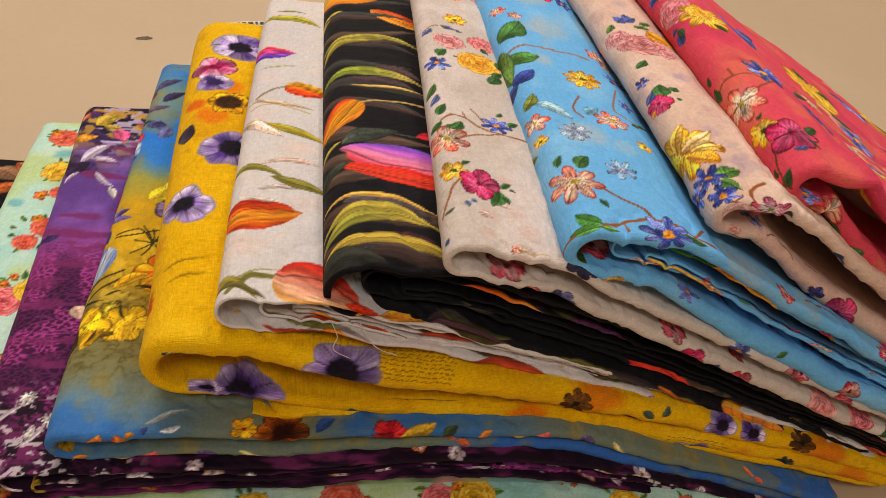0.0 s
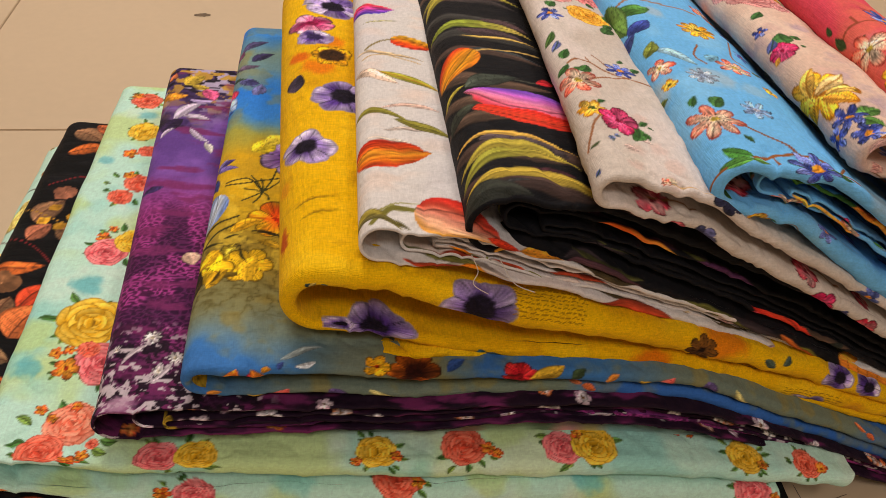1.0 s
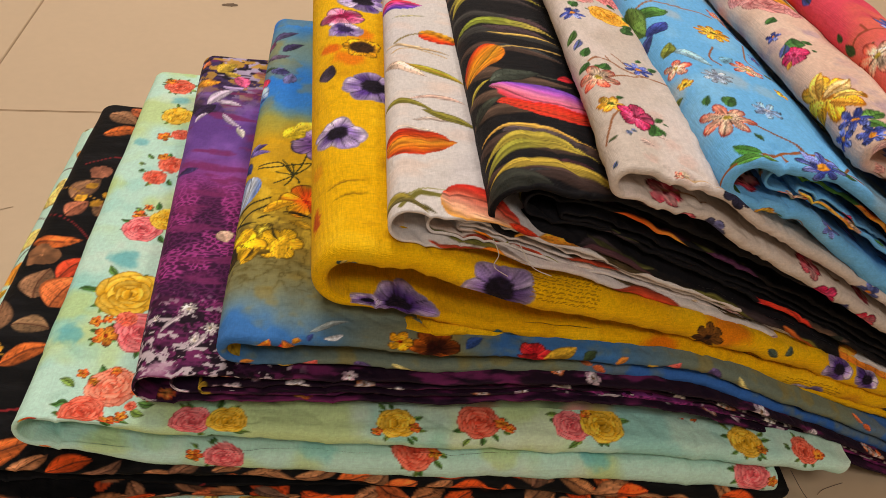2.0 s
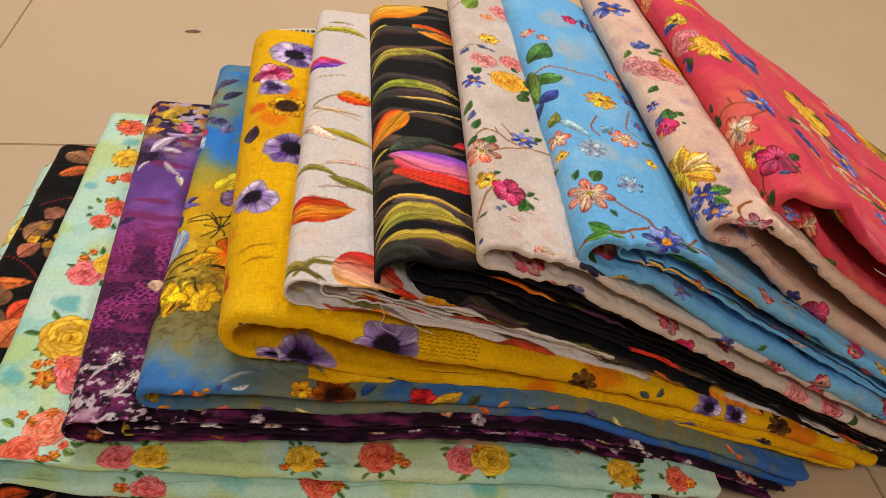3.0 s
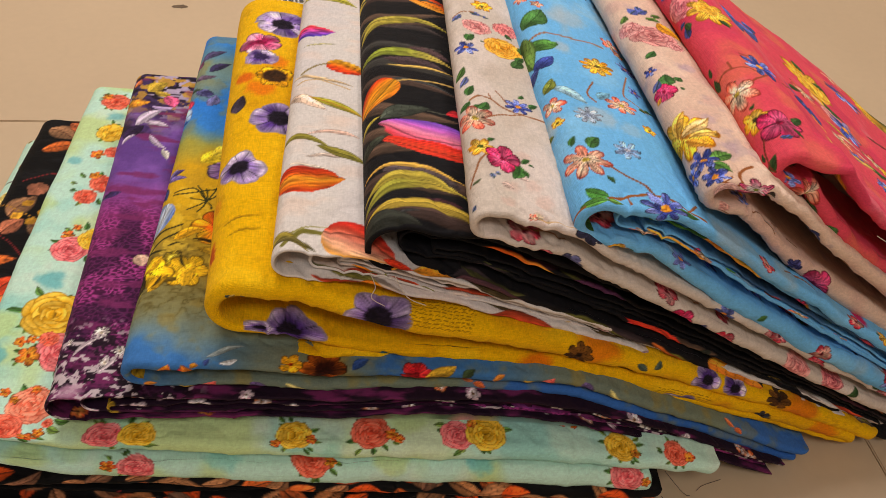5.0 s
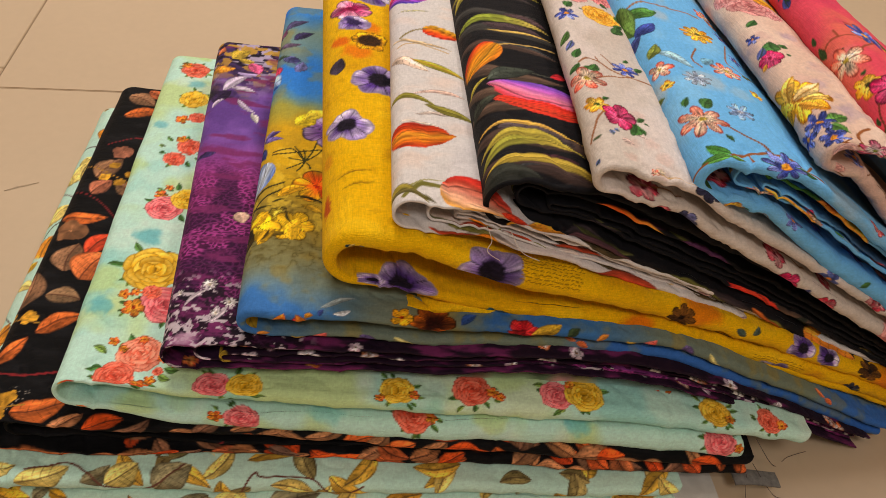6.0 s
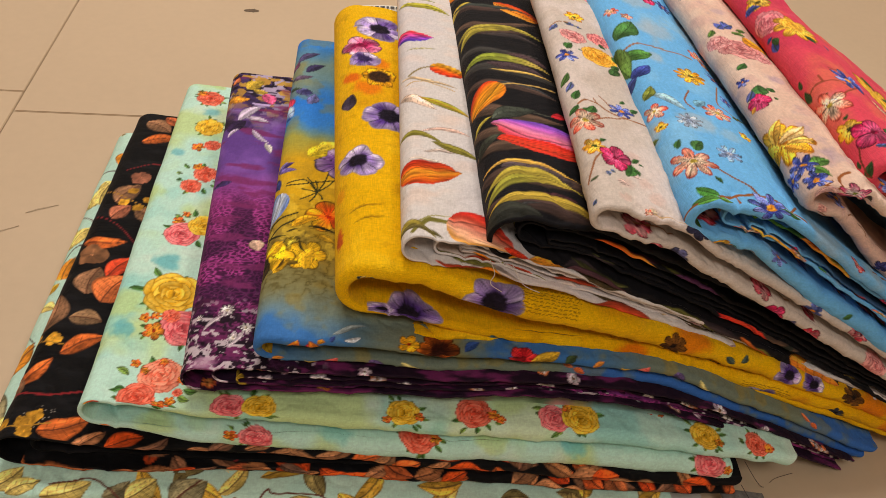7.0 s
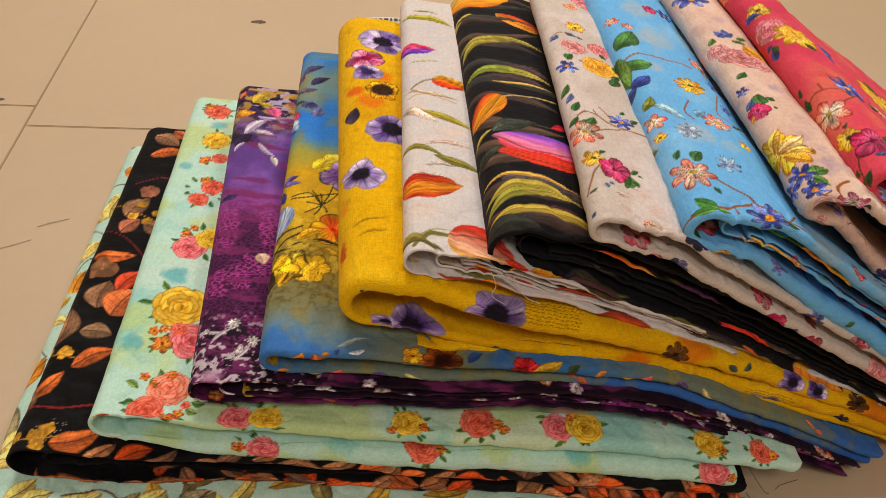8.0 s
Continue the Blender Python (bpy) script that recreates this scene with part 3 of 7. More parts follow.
def black_leaf_print(u, v):
    k = Print(u, v, "0a090b")
    k.cloud("1c1b1e", 0.03, 0.5, 0.75, 0.7, 8, 0.3)
    rng = np.random.RandomState(9)
    for _ in range(64):
        top = rng.rand() < 0.3
        cu = rng.uniform(0.13, 0.68) if top else rng.uniform(0.16, 0.92)
        cv = rng.uniform(-0.01, 0.03) if top else (rng.uniform(0.19, 0.22) if rng.rand() < 0.6 else rng.uniform(0.38, 0.43))
        k.leaf(cu, cv, 0.024 + 0.018 * rng.rand(), 0.012 + 0.008 * rng.rand(), rng.rand() * 360, ("b8582c", "8a5d42", "a06a44", "c8481e")[rng.randint(4)], "3a201a")
    for zone in (-0.012, 0.186):
        for i in range(34):
            k.leaf(0.05 + 0.024 * i + 0.012 * rng.rand(), zone + rng.uniform(-0.012, 0.008), 0.028 + 0.016 * rng.rand(), 0.016 + 0.008 * rng.rand(), rng.uniform(-60, 60), ("c8602c", "9a6a48", "b07650", "d4501e", "7a5440")[rng.randint(5)], "3a201a")
    k.leaf(-0.002, 0.506, 0.0415, 0.0299, -31, "8b6448", "4a2418")
    k.leaf(0.002, 0.456, 0.0499, 0.0209, 21, "c4622c", "4a2418")
    k.leaf(0.020, 0.520, 0.0309, 0.0186, -23, "b8603a", "4a2418")
    k.leaf(0.003, 0.330, 0.0429, 0.0309, 62, "8b6448", "4a2418")
    k.leaf(0.004, 0.302, 0.0293, 0.0246, 53, "b0694e", "4a2418")
    k.leaf(0.028, 0.320, 0.0319, 0.0230, -41, "8b6448", "4a2418")
    k.leaf(-0.017, 0.260, 0.0501, 0.0211, 4, "c4622c", "4a2418")
    k.leaf(0.026, 0.203, 0.0403, 0.0242, 60, "d2482a", "4a2418")
    k.leaf(0.012, 0.177, 0.0411, 0.0346, 85, "8b6448", "4a2418")
    k.leaf(0.029, 0.167, 0.0463, 0.0444, 64, "cc6c3a", "4a2418")
    k.leaf(0.004, 0.144, 0.0348, 0.0230, -7, "8a6a4c", "4a2418")
    k.leaf(-0.018, 0.127, 0.0520, 0.0312, 88, "8b6448", "4a2418")
    k.leaf(0.010, 0.096, 0.0459, 0.0220, 33, "c4622c", "4a2418")
    k.leaf(-0.023, 0.059, 0.0425, 0.0204, 48, "c4622c", "4a2418")
    k.leaf(-0.022, 0.045, 0.0258, 0.0155, 81, "8b6448", "4a2418")
    k.leaf(0.017, 0.006, 0.0469, 0.0253, 22, "c4622c", "4a2418")
    k.bloom(0.019, 0.382, 0.0127, 1, "b06e54", "b06e54", "b06e54", deep=0.1, core=0.1, vein=0.3)
    k.bloom(0.001, 0.236, 0.0165, 1, "a8724c", "a8724c", "a8724c", deep=0.1, core=0.1, vein=0.3)
    k.bloom(0.017, 0.355, 0.0063, 1, "c8902c", "c8902c", "c8902c", deep=0.06, core=0.1, vein=0.2)
    k.bloom(0.037, 0.339, 0.0061, 1, "c8902c", "c8902c", "c8902c", deep=0.06, core=0.1, vein=0.2)
    k.bloom(0.011, 0.332, 0.0061, 1, "c8902c", "c8902c", "c8902c", deep=0.06, core=0.1, vein=0.2)
    k.bloom(0.029, 0.324, 0.0068, 1, "c8902c", "c8902c", "c8902c", deep=0.06, core=0.1, vein=0.2)
    k.bloom(-0.002, 0.115, 0.0085, 1, "c8902c", "c8902c", "c8902c", deep=0.06, core=0.1, vein=0.2)
    k.bloom(-0.024, 0.119, 0.0072, 1, "c8902c", "c8902c", "c8902c", deep=0.06, core=0.1, vein=0.2)
    k.bloom(-0.029, 0.114, 0.0078, 1, "c8902c", "c8902c", "c8902c", deep=0.06, core=0.1, vein=0.2)
    k.bloom(0.011, 0.021, 0.0085, 1, "c8902c", "c8902c", "c8902c", deep=0.06, core=0.1, vein=0.2)
    k.bloom(0.001, 0.015, 0.0067, 1, "c8902c", "c8902c", "c8902c", deep=0.06, core=0.1, vein=0.2)
    k.bloom(-0.017, 0.016, 0.0061, 1, "c8902c", "c8902c", "c8902c", deep=0.06, core=0.1, vein=0.2)
    k.bloom(0.007, 0.006, 0.0072, 1, "c8902c", "c8902c", "c8902c", deep=0.06, core=0.1, vein=0.2)
    k.stem([(-0.001, 0.395), (0.026, 0.413), (0.042, 0.411)], 0.0014, "7a2428")
    k.stem([(-0.017, 0.355), (0.016, 0.338), (0.040, 0.324)], 0.0014, "b08030")
    k.stem([(-0.016, 0.306), (0.014, 0.291), (0.043, 0.260)], 0.0014, "7a2428")
    k.stem([(-0.022, 0.099), (-0.027, 0.115), (0.011, 0.107)], 0.0014, "b08030")
    k.stem([(-0.020, 0.051), (0.013, 0.047), (0.046, 0.053)], 0.002, "8a2428")
    k.stem([(-0.037, 0.015), (0.005, 0.011), (0.027, 0.015)], 0.0014, "b08030")
    k.dots(0.017, 0.025, 0.0163, 0.0008, 14, "9a8f86", 15)
    k.leaf(0.293, 0.396, 0.0269, 0.0193, -24, "cc4a26", "2a1512")
    k.leaf(0.310, 0.381, 0.0238, 0.0257, 41, "6a4a3a", "2a1512")
    k.leaf(0.328, 0.382, 0.0316, 0.0227, 41, "d04a24", "2a1512")
    k.leaf(0.221, 0.395, 0.0248, 0.0149, -25, "7a5440", "2a1512")
    k.leaf(0.260, 0.396, 0.0287, 0.0207, -23, "7a5040", "2a1512")
    k.leaf(0.047, 0.184, 0.0643, 0.0386, 9, "9c5832", "2a1512")
    k.leaf(0.132, 0.194, 0.0242, 0.0174, -27, "9a5a38", "2a1512")
    k.leaf(0.152, 0.183, 0.0391, 0.0235, 21, "a86a42", "2a1512")
    k.leaf(0.235, 0.190, 0.0272, 0.0196, 32, "bc5e38", "2a1512")
    k.leaf(0.249, 0.201, 0.0309, 0.0186, -23, "a0653e", "2a1512")
    k.leaf(0.285, 0.203, 0.0308, 0.0185, -20, "7c5a48", "2a1512")
    k.leaf(0.385, 0.209, 0.0326, 0.0196, -27, "b85a30", "2a1512")
    k.leaf(0.414, 0.194, 0.0342, 0.0205, 29, "a86a42", "2a1512")
    k.leaf(0.545, 0.210, 0.0287, 0.0207, -35, "d2481f", "2a1512")
    k.leaf(0.574, 0.211, 0.0257, 0.0185, -66, "8a6248", "2a1512")
    k.leaf(0.584, 0.212, 0.0319, 0.0191, -49, "d05a2a", "2a1512")
    k.leaf(0.609, 0.210, 0.0394, 0.0236, -54, "b0623a", "2a1512")
    k.leaf(0.678, 0.203, 0.0251, 0.0181, -44, "d0562a", "2a1512")
    return k.done(u.shape)


def mint_rose_print(u, v):
    k = Print(u, v, "c0e6d6")
    k.cloud("c4da94", 0.09, 0.5, 0.68, 0.85, 21)
    k.cloud("8fcfc8", 0.07, 0.56, 0.75, 0.7, 33)
    k.cloud("d6e8d8", 0.05, 0.55, 0.75, 0.6, 47)
    k.wash(0.034, 0.479, 0.0135, "6cb4bc", 0.75, 75, 1.0)
    k.wash(0.032, 0.182, 0.0164, "5fb2ba", 0.75, 68, 1.0)
    k.wash(0.009, 0.084, 0.0130, "62b2ba", 0.75, 12, 1.0)
    k.wash(0.006, 0.382, 0.0098, "70b8c0", 0.75, 82, 1.0)
    k.wash(-0.016, 0.299, 0.0261, "bfd888", 0.75, 18, 1.0)
    k.wash(0.002, 0.121, 0.0224, "c2da90", 0.75, 61, 1.0)
    k.wash(0.034, 0.549, 0.0111, "bfd888", 0.75, 35, 1.0)
    k.spray(0.027, 0.514, 0.0145, 0.0085, 11, ['6a9a4c', '8aac50', '4f8240'])
    k.spray(0.036, 0.443, 0.0149, 0.0088, 11, ['6a9a4c', '8aac50', '4f8240'])
    k.spray(0.040, 0.330, 0.0192, 0.0113, 11, ['6a9a4c', '8aac50', '4f8240'])
    k.spray(0.047, 0.239, 0.0209, 0.0123, 11, ['6a9a4c', '8aac50', '4f8240'])
    k.rose(0.027, 0.514, 0.0192, "b83020", "e0553c", "f6a890")
    k.bloom(0.015, 0.526, 0.0088, 5, "f0a030", "e2562a", "a03010")
    k.rose(0.036, 0.443, 0.0190, "b0780c", "e8ae1e", "f8dc7a")
    k.bloom(0.029, 0.397, 0.0095, 5, "f0a030", "e2562a", "a03010")
    k.rose(0.046, 0.403, 0.0114, "b83020", "e0553c", "f6a890")
    k.rose(0.034, 0.315, 0.0130, "b83020", "e0553c", "f6a890")
    k.rose(0.047, 0.340, 0.0149, "b83020", "e0553c", "f6a890")
    k.bloom(0.036, 0.354, 0.0076, 5, "f0a030", "e2562a", "a03010")
    k.bloom(0.031, 0.250, 0.0077, 5, "f0a030", "e2562a", "a03010")
    k.bloom(0.038, 0.263, 0.0056, 5, "f0a030", "e2562a", "a03010")
    k.rose(0.039, 0.228, 0.0204, "b83038", "e4626a", "f6b4ac")
    k.rose(0.060, 0.245, 0.0183, "b0780c", "e8ae1e", "f8dc7a")
    k.spray(0.045, 0.137, 0.0239, 0.0141, 11, ['6a9a4c', '8aac50', '4f8240'])
    k.spray(0.064, 0.092, 0.0183, 0.0108, 11, ['6a9a4c', '8aac50', '4f8240'])
    k.spray(0.036, 0.086, 0.0101, 0.0059, 11, ['6a9a4c', '8aac50', '4f8240'])
    k.spray(0.048, 0.017, 0.0249, 0.0147, 11, ['6a9a4c', '8aac50', '4f8240'])
    k.rose(0.045, 0.137, 0.0307, "b0780c", "e8ae1e", "f8dc7a")
    k.rose(0.064, 0.092, 0.0241, "b83038", "e4626a", "f6b4ac")
    k.rose(0.050, 0.106, 0.0095, "b83020", "e0553c", "f6a890")
    k.bloom(0.037, 0.085, 0.0115, 5, "f0a030", "e2562a", "a03010")
    k.bloom(0.026, 0.101, 0.0061, 5, "f0a030", "e2562a", "a03010")
    k.bloom(0.036, 0.104, 0.0055, 5, "f0a030", "e2562a", "a03010")
    k.rose(0.054, 0.032, 0.0210, "c8442c", "ec7a5e", "f8bfa4")
    k.rose(0.038, 0.004, 0.0180, "b83020", "e0553c", "f6a890")
    k.bloom(0.029, 0.045, 0.0053, 5, "f0a030", "e2562a", "a03010")
    k.bloom(0.039, 0.037, 0.0046, 5, "f0a030", "e2562a", "a03010")
    k.bloom(0.054, 0.048, 0.0052, 5, "f0a030", "e2562a", "a03010")
    k.bloom(0.074, 0.029, 0.0057, 5, "f0a030", "e2562a", "a03010")
    k.bloom(0.059, -0.004, 0.0084, 5, "f0a030", "e2562a", "a03010")
    k.bloom(0.067, 0.004, 0.0056, 5, "f0a030", "e2562a", "a03010")
    k.rose(0.072, 0.014, 0.0050, "b83020", "e0553c", "f6a890")
    k.bloom(0.083, 0.024, 0.0045, 5, "f0a030", "e2562a", "a03010")
    k.leaf(-0.004, -0.025, 0.0159, 0.0095, 66, "d89a28")
    k.leaf(-0.001, -0.025, 0.0171, 0.0102, 58, "c8482c")
    k.spray(0.133, 0.001, 0.0176, 0.0104, 11, ['6a9a4c', '8aac50', '4f8240'])
    k.spray(0.279, 0.004, 0.0144, 0.0085, 11, ['6a9a4c', '8aac50', '4f8240'])
    k.spray(0.348, 0.007, 0.0164, 0.0096, 11, ['6a9a4c', '8aac50', '4f8240'])
    k.spray(0.440, 0.010, 0.0206, 0.0121, 11, ['6a9a4c', '8aac50', '4f8240'])
    k.spray(0.585, 0.005, 0.0146, 0.0086, 11, ['6a9a4c', '8aac50', '4f8240'])
    k.spray(0.641, 0.002, 0.0121, 0.0071, 11, ['6a9a4c', '8aac50', '4f8240'])
    k.rose(0.119, 0.001, 0.0171, "b83038", "e4626a", "f6b4ac")
    k.rose(0.146, 0.002, 0.0165, "b0780c", "e8ae1e", "f8dc7a")
    k.rose(0.279, 0.004, 0.0166, "b0780c", "e8ae1e", "f8dc7a")
    k.bloom(0.294, 0.001, 0.0056, 5, "f0a030", "e2562a", "a03010")
    k.bloom(0.263, -0.004, 0.0055, 5, "f0a030", "e2562a", "a03010")
    k.rose(0.347, 0.009, 0.0189, "b83020", "e0553c", "f6a890")
    k.bloom(0.365, 0.007, 0.0068, 5, "f0a030", "e2562a", "a03010")
    k.bloom(0.372, 0.002, 0.0051, 5, "f0a030", "e2562a", "a03010")
    k.rose(0.425, 0.007, 0.0168, "b83038", "e4626a", "f6b4ac")
    k.rose(0.452, 0.010, 0.0203, "b0780c", "e8ae1e", "f8dc7a")
    k.bloom(0.440, 0.020, 0.0053, 5, "f0a030", "e2562a", "a03010")
    k.bloom(0.530, 0.026, 0.0038, 5, "f0a030", "e2562a", "a03010")
    k.bloom(0.541, 0.024, 0.0038, 5, "f0a030", "e2562a", "a03010")
    k.bloom(0.539, 0.032, 0.0038, 5, "f0a030", "e2562a", "a03010")
    k.rose(0.585, 0.005, 0.0170, "b0780c", "e8ae1e", "f8dc7a")
    k.bloom(0.598, -0.001, 0.0058, 5, "f0a030", "e2562a", "a03010")
    k.rose(0.643, 0.003, 0.0148, "b83020", "e0553c", "f6a890")
    k.bloom(0.657, 0.001, 0.0067, 5, "f0a030", "e2562a", "a03010")
    k.wash(0.484, 0.331, 0.0171, "8fd0c8", 0.7, 74, 1.0)
    k.wash(0.716, 0.332, 0.0181, "6fc0c4", 0.7, 42, 1.0)
    k.wash(0.324, 0.327, 0.0255, "c3da94", 0.7, 35, 1.0)
    k.wash(0.632, 0.331, 0.0205, "c6dc98", 0.7, 78, 1.0)
    k.spray(0.403, 0.323, 0.0129, 0.0076, 11, ['6a9a4c', '8aac50', '4f8240'])
    k.spray(0.565, 0.333, 0.0155, 0.0091, 11, ['6a9a4c', '8aac50', '4f8240'])
    k.spray(0.863, 0.324, 0.0147, 0.0087, 11, ['6a9a4c', '8aac50', '4f8240'])
    k.bloom(0.389, 0.322, 0.0073, 5, "f0a030", "e2562a", "a03010")
    k.rose(0.411, 0.321, 0.0162, "b83038", "e4626a", "f6b4ac")
    k.rose(0.562, 0.332, 0.0188, "b83020", "e0553c", "f6a890")
    k.bloom(0.578, 0.330, 0.0068, 5, "f0a030", "e2562a", "a03010")
    k.rose(0.863, 0.324, 0.0179, "b83038", "e4626a", "f6b4ac")
    k.bloom(0.882, 0.319, 0.0059, 5, "f0a030", "e2562a", "a03010")
    k.bloom(0.279, 0.311, 0.0046, 5, "f0a030", "e2562a", "a03010")
    return k.done(u.shape)


def purple_print(u, v):
    k = Print(u, v, "5a3d86")
    k.cloud("8f5cc0", 0.07, 0.42, 0.7, 0.9, 4)
    k.cloud("3a2458", 0.05, 0.5, 0.75, 0.7, 14)
    k.cloud("15101c", 0.03, 0.3, 0.55, 1.0, 24)
    k.c = np.where((k.v[:, None] > 0.36), k.c, Print(k.u, k.v, "63408e").c)
    k.cloud("9a68c8", 0.06, 0.42, 0.7, 0.85, 4)
    dark = step(0.34, 0.46, k.v + 0.10 * (fbm(k.u / 0.03, k.v / 0.03, 61) - 0.5))
    k.mix(None, "1a1220", dark * 0.92)
    petal = fbm(k.u / 0.016, k.v / 0.011, 83, 3)
    k.mix(None, "c3b2d2", dark * step(0.56, 0.60, petal) * 0.9)
    k.mix(None, "4a3668", dark * (1 - step(0.36, 0.42, petal)) * 0.9)
    k.mix(None, "c99a3c", dark * step(0.60, 0.64, fbm(k.u / 0.013, k.v / 0.010, 91, 3)) * 0.9)
    k.mix(None, "b0408e", (1 - step(0.20, 0.30, k.v)) * 0.95)
    side = step(0.035, 0.075, k.u) * (1 - step(0.34, 0.40, k.v))
    k.mix(None, "2a1230", side * 0.6)
    wx, wy = k.u / 0.0062 + 1.2 * vnoise(k.u / 0.012, k.v / 0.012, 5), k.v / 0.0038 + 1.2 * vnoise(k.u / 0.012, k.v / 0.012, 6)
    ix, iy = np.floor(wx), np.floor(wy)
    d1, d2 = np.full(k.u.size, 9.0), np.full(k.u.size, 9.0)
    for a in (-1, 0, 1):
        for b in (-1, 0, 1):
            cx, cy = ix + a, iy + b
            d = np.hypot(cx + lattice(cx, cy, 3) - wx, cy + lattice(cx, cy, 7) - wy)
            d2 = np.minimum(np.maximum(d1, d), d2)
            d1 = np.minimum(d1, d)
    scale = step(0.10, 0.34, d2 - d1) * (1 - step(0.17, 0.27, k.v + 0.05 * (fbm(k.u / 0.02, k.v / 0.02, 9) - 0.5)))
    k.mix(None, "3a0f34", scale * 0.85)
    k.mix(None, "1c0f1c", (1 - step(0.03, 0.09, k.v)) * 0.55)
    k.mix(None, "260c2c", 0.6 * step(0.46, 0.62, fbm(k.u / 0.022, k.v / 0.030, 19, 3)) * (1 - step(0.20, 0.26, k.v)))
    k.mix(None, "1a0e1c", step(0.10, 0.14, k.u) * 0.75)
    k.cloud("7a2a60", 0.03, 0.55, 0.72, 0.8, 71, 0.3)
    low = (1 - step(0.05, 0.10, k.v)) * (1 - step(0.09, 0.12, k.u))
    sprig = fbm(k.u / 0.0055, k.v / 0.0042, 97, 3)
    k.mix(None, "160c18", low * step(0.5, 0.54, fbm(k.u / 0.009, k.v / 0.007, 99, 3)) * 0.85)
    k.mix(None, "cfc0c8", low * step(0.60, 0.64, sprig) * 0.9)
    rng = np.random.RandomState(4)
    for _ in range(60):
        cu, low = rng.uniform(0.12, 1.1), rng.rand()
        cv = rng.uniform(-0.02, 0.02) if low < 0.4 else (rng.uniform(0.095, 0.12) if low < 0.7 else rng.uniform(0.035, 0.065))
        k.bloom(cu, cv, 0.006 + 0.005 * rng.rand(), 5, "e8dce0", ("d8c8d0", "b890a8", "c8602c")[rng.randint(3)], "6a4a30")
    k.leaf(0.028, 0.441, 0.0255, 0.0184, -62, "d85a86")
    k.leaf(0.007, 0.446, 0.0333, 0.0200, 54, "c9a83a")
    k.leaf(0.014, 0.448, 0.0203, 0.0122, -10, "b89a3a")
    k.leaf(-0.019, 0.423, 0.0305, 0.0147, 3, "d08a2a")
    k.leaf(0.001, 0.378, 0.0459, 0.0138, 52, "c8b8d0")
    k.leaf(0.010, 0.386, 0.0300, 0.0090, -15, "c4b4c8")
    k.leaf(-0.008, 0.351, 0.0340, 0.0204, 57, "2a1c3a")
    k.leaf(0.019, 0.360, 0.0333, 0.0080, -49, "b8a8c0")
    k.leaf(-0.008, 0.339, 0.0243, 0.0058, 58, "c0b0c8")
    k.leaf(0.036, 0.334, 0.0179, 0.0086, -67, "d0c8c0")
    k.leaf(0.015, 0.417, 0.0245, 0.0088, -1, "b8a0d0")
    k.leaf(-0.013, 0.461, 0.0157, 0.0113, 63, "d8784a")
    k.leaf(0.005, 0.257, 0.0259, 0.0093, -161, "3a2a5a")
    k.leaf(0.034, 0.164, 0.0170, 0.0163, -66, "e0b8a0")
    k.bloom(0.018, 0.067, 0.0073, 9, "e8ddd8", "d0c4c8", "b8a890", deep=0.7)
    k.bloom(0.037, 0.046, 0.0066, 9, "e8ddd8", "d0c4c8", "b8a890", deep=0.7)
    k.bloom(0.026, 0.034, 0.0055, 9, "e8ddd8", "d0c4c8", "b8a890", deep=0.7)
    k.bloom(-0.006, 0.056, 0.0039, 9, "e8ddd8", "d0c4c8", "b8a890", deep=0.7)
    k.leaf(0.017, 0.061, 0.0277, 0.0040, -131, "c8b8c0")
    k.leaf(0.036, 0.043, 0.0280, 0.0040, -131, "c8b8c0")
    k.wash(0.003, 0.005, 0.0124, "b890a8", 0.8, 20, 1.0)
    k.bloom(0.217, 0.096, 0.0075, 5, "e8a050", "c8502c", "3a1a1a")
    k.bloom(0.256, 0.096, 0.0075, 5, "e8a050", "c8502c", "3a1a1a")
    k.bloom(0.316, 0.097, 0.0075, 5, "e8a050", "c8502c", "3a1a1a")
    k.bloom(0.420, 0.096, 0.0088, 5, "e8a050", "c8502c", "3a1a1a")
    k.bloom(0.391, 0.049, 0.0119, 6, "c8a83c", "b08a2c", "4a3a1a")
    k.bloom(0.564, 0.038, 0.0055, 6, "efe6e2", "e0d4d4", "8a7a6a", deep=0.6)
    k.bloom(0.683, 0.044, 0.0068, 6, "efe6e2", "e0d4d4", "8a7a6a", deep=0.6)
    k.bloom(0.788, 0.054, 0.0108, 6, "efe6e2", "e0d4d4", "8a7a6a", deep=0.6)
    k.bloom(0.830, 0.053, 0.0087, 6, "efe6e2", "e0d4d4", "8a7a6a", deep=0.6)
    k.bloom(0.887, 0.054, 0.0130, 6, "efe6e2", "e0d4d4", "8a7a6a", deep=0.6)
    k.bloom(0.910, 0.056, 0.0093, 6, "efe6e2", "e0d4d4", "8a7a6a", deep=0.6)
    return k.done(u.shape)


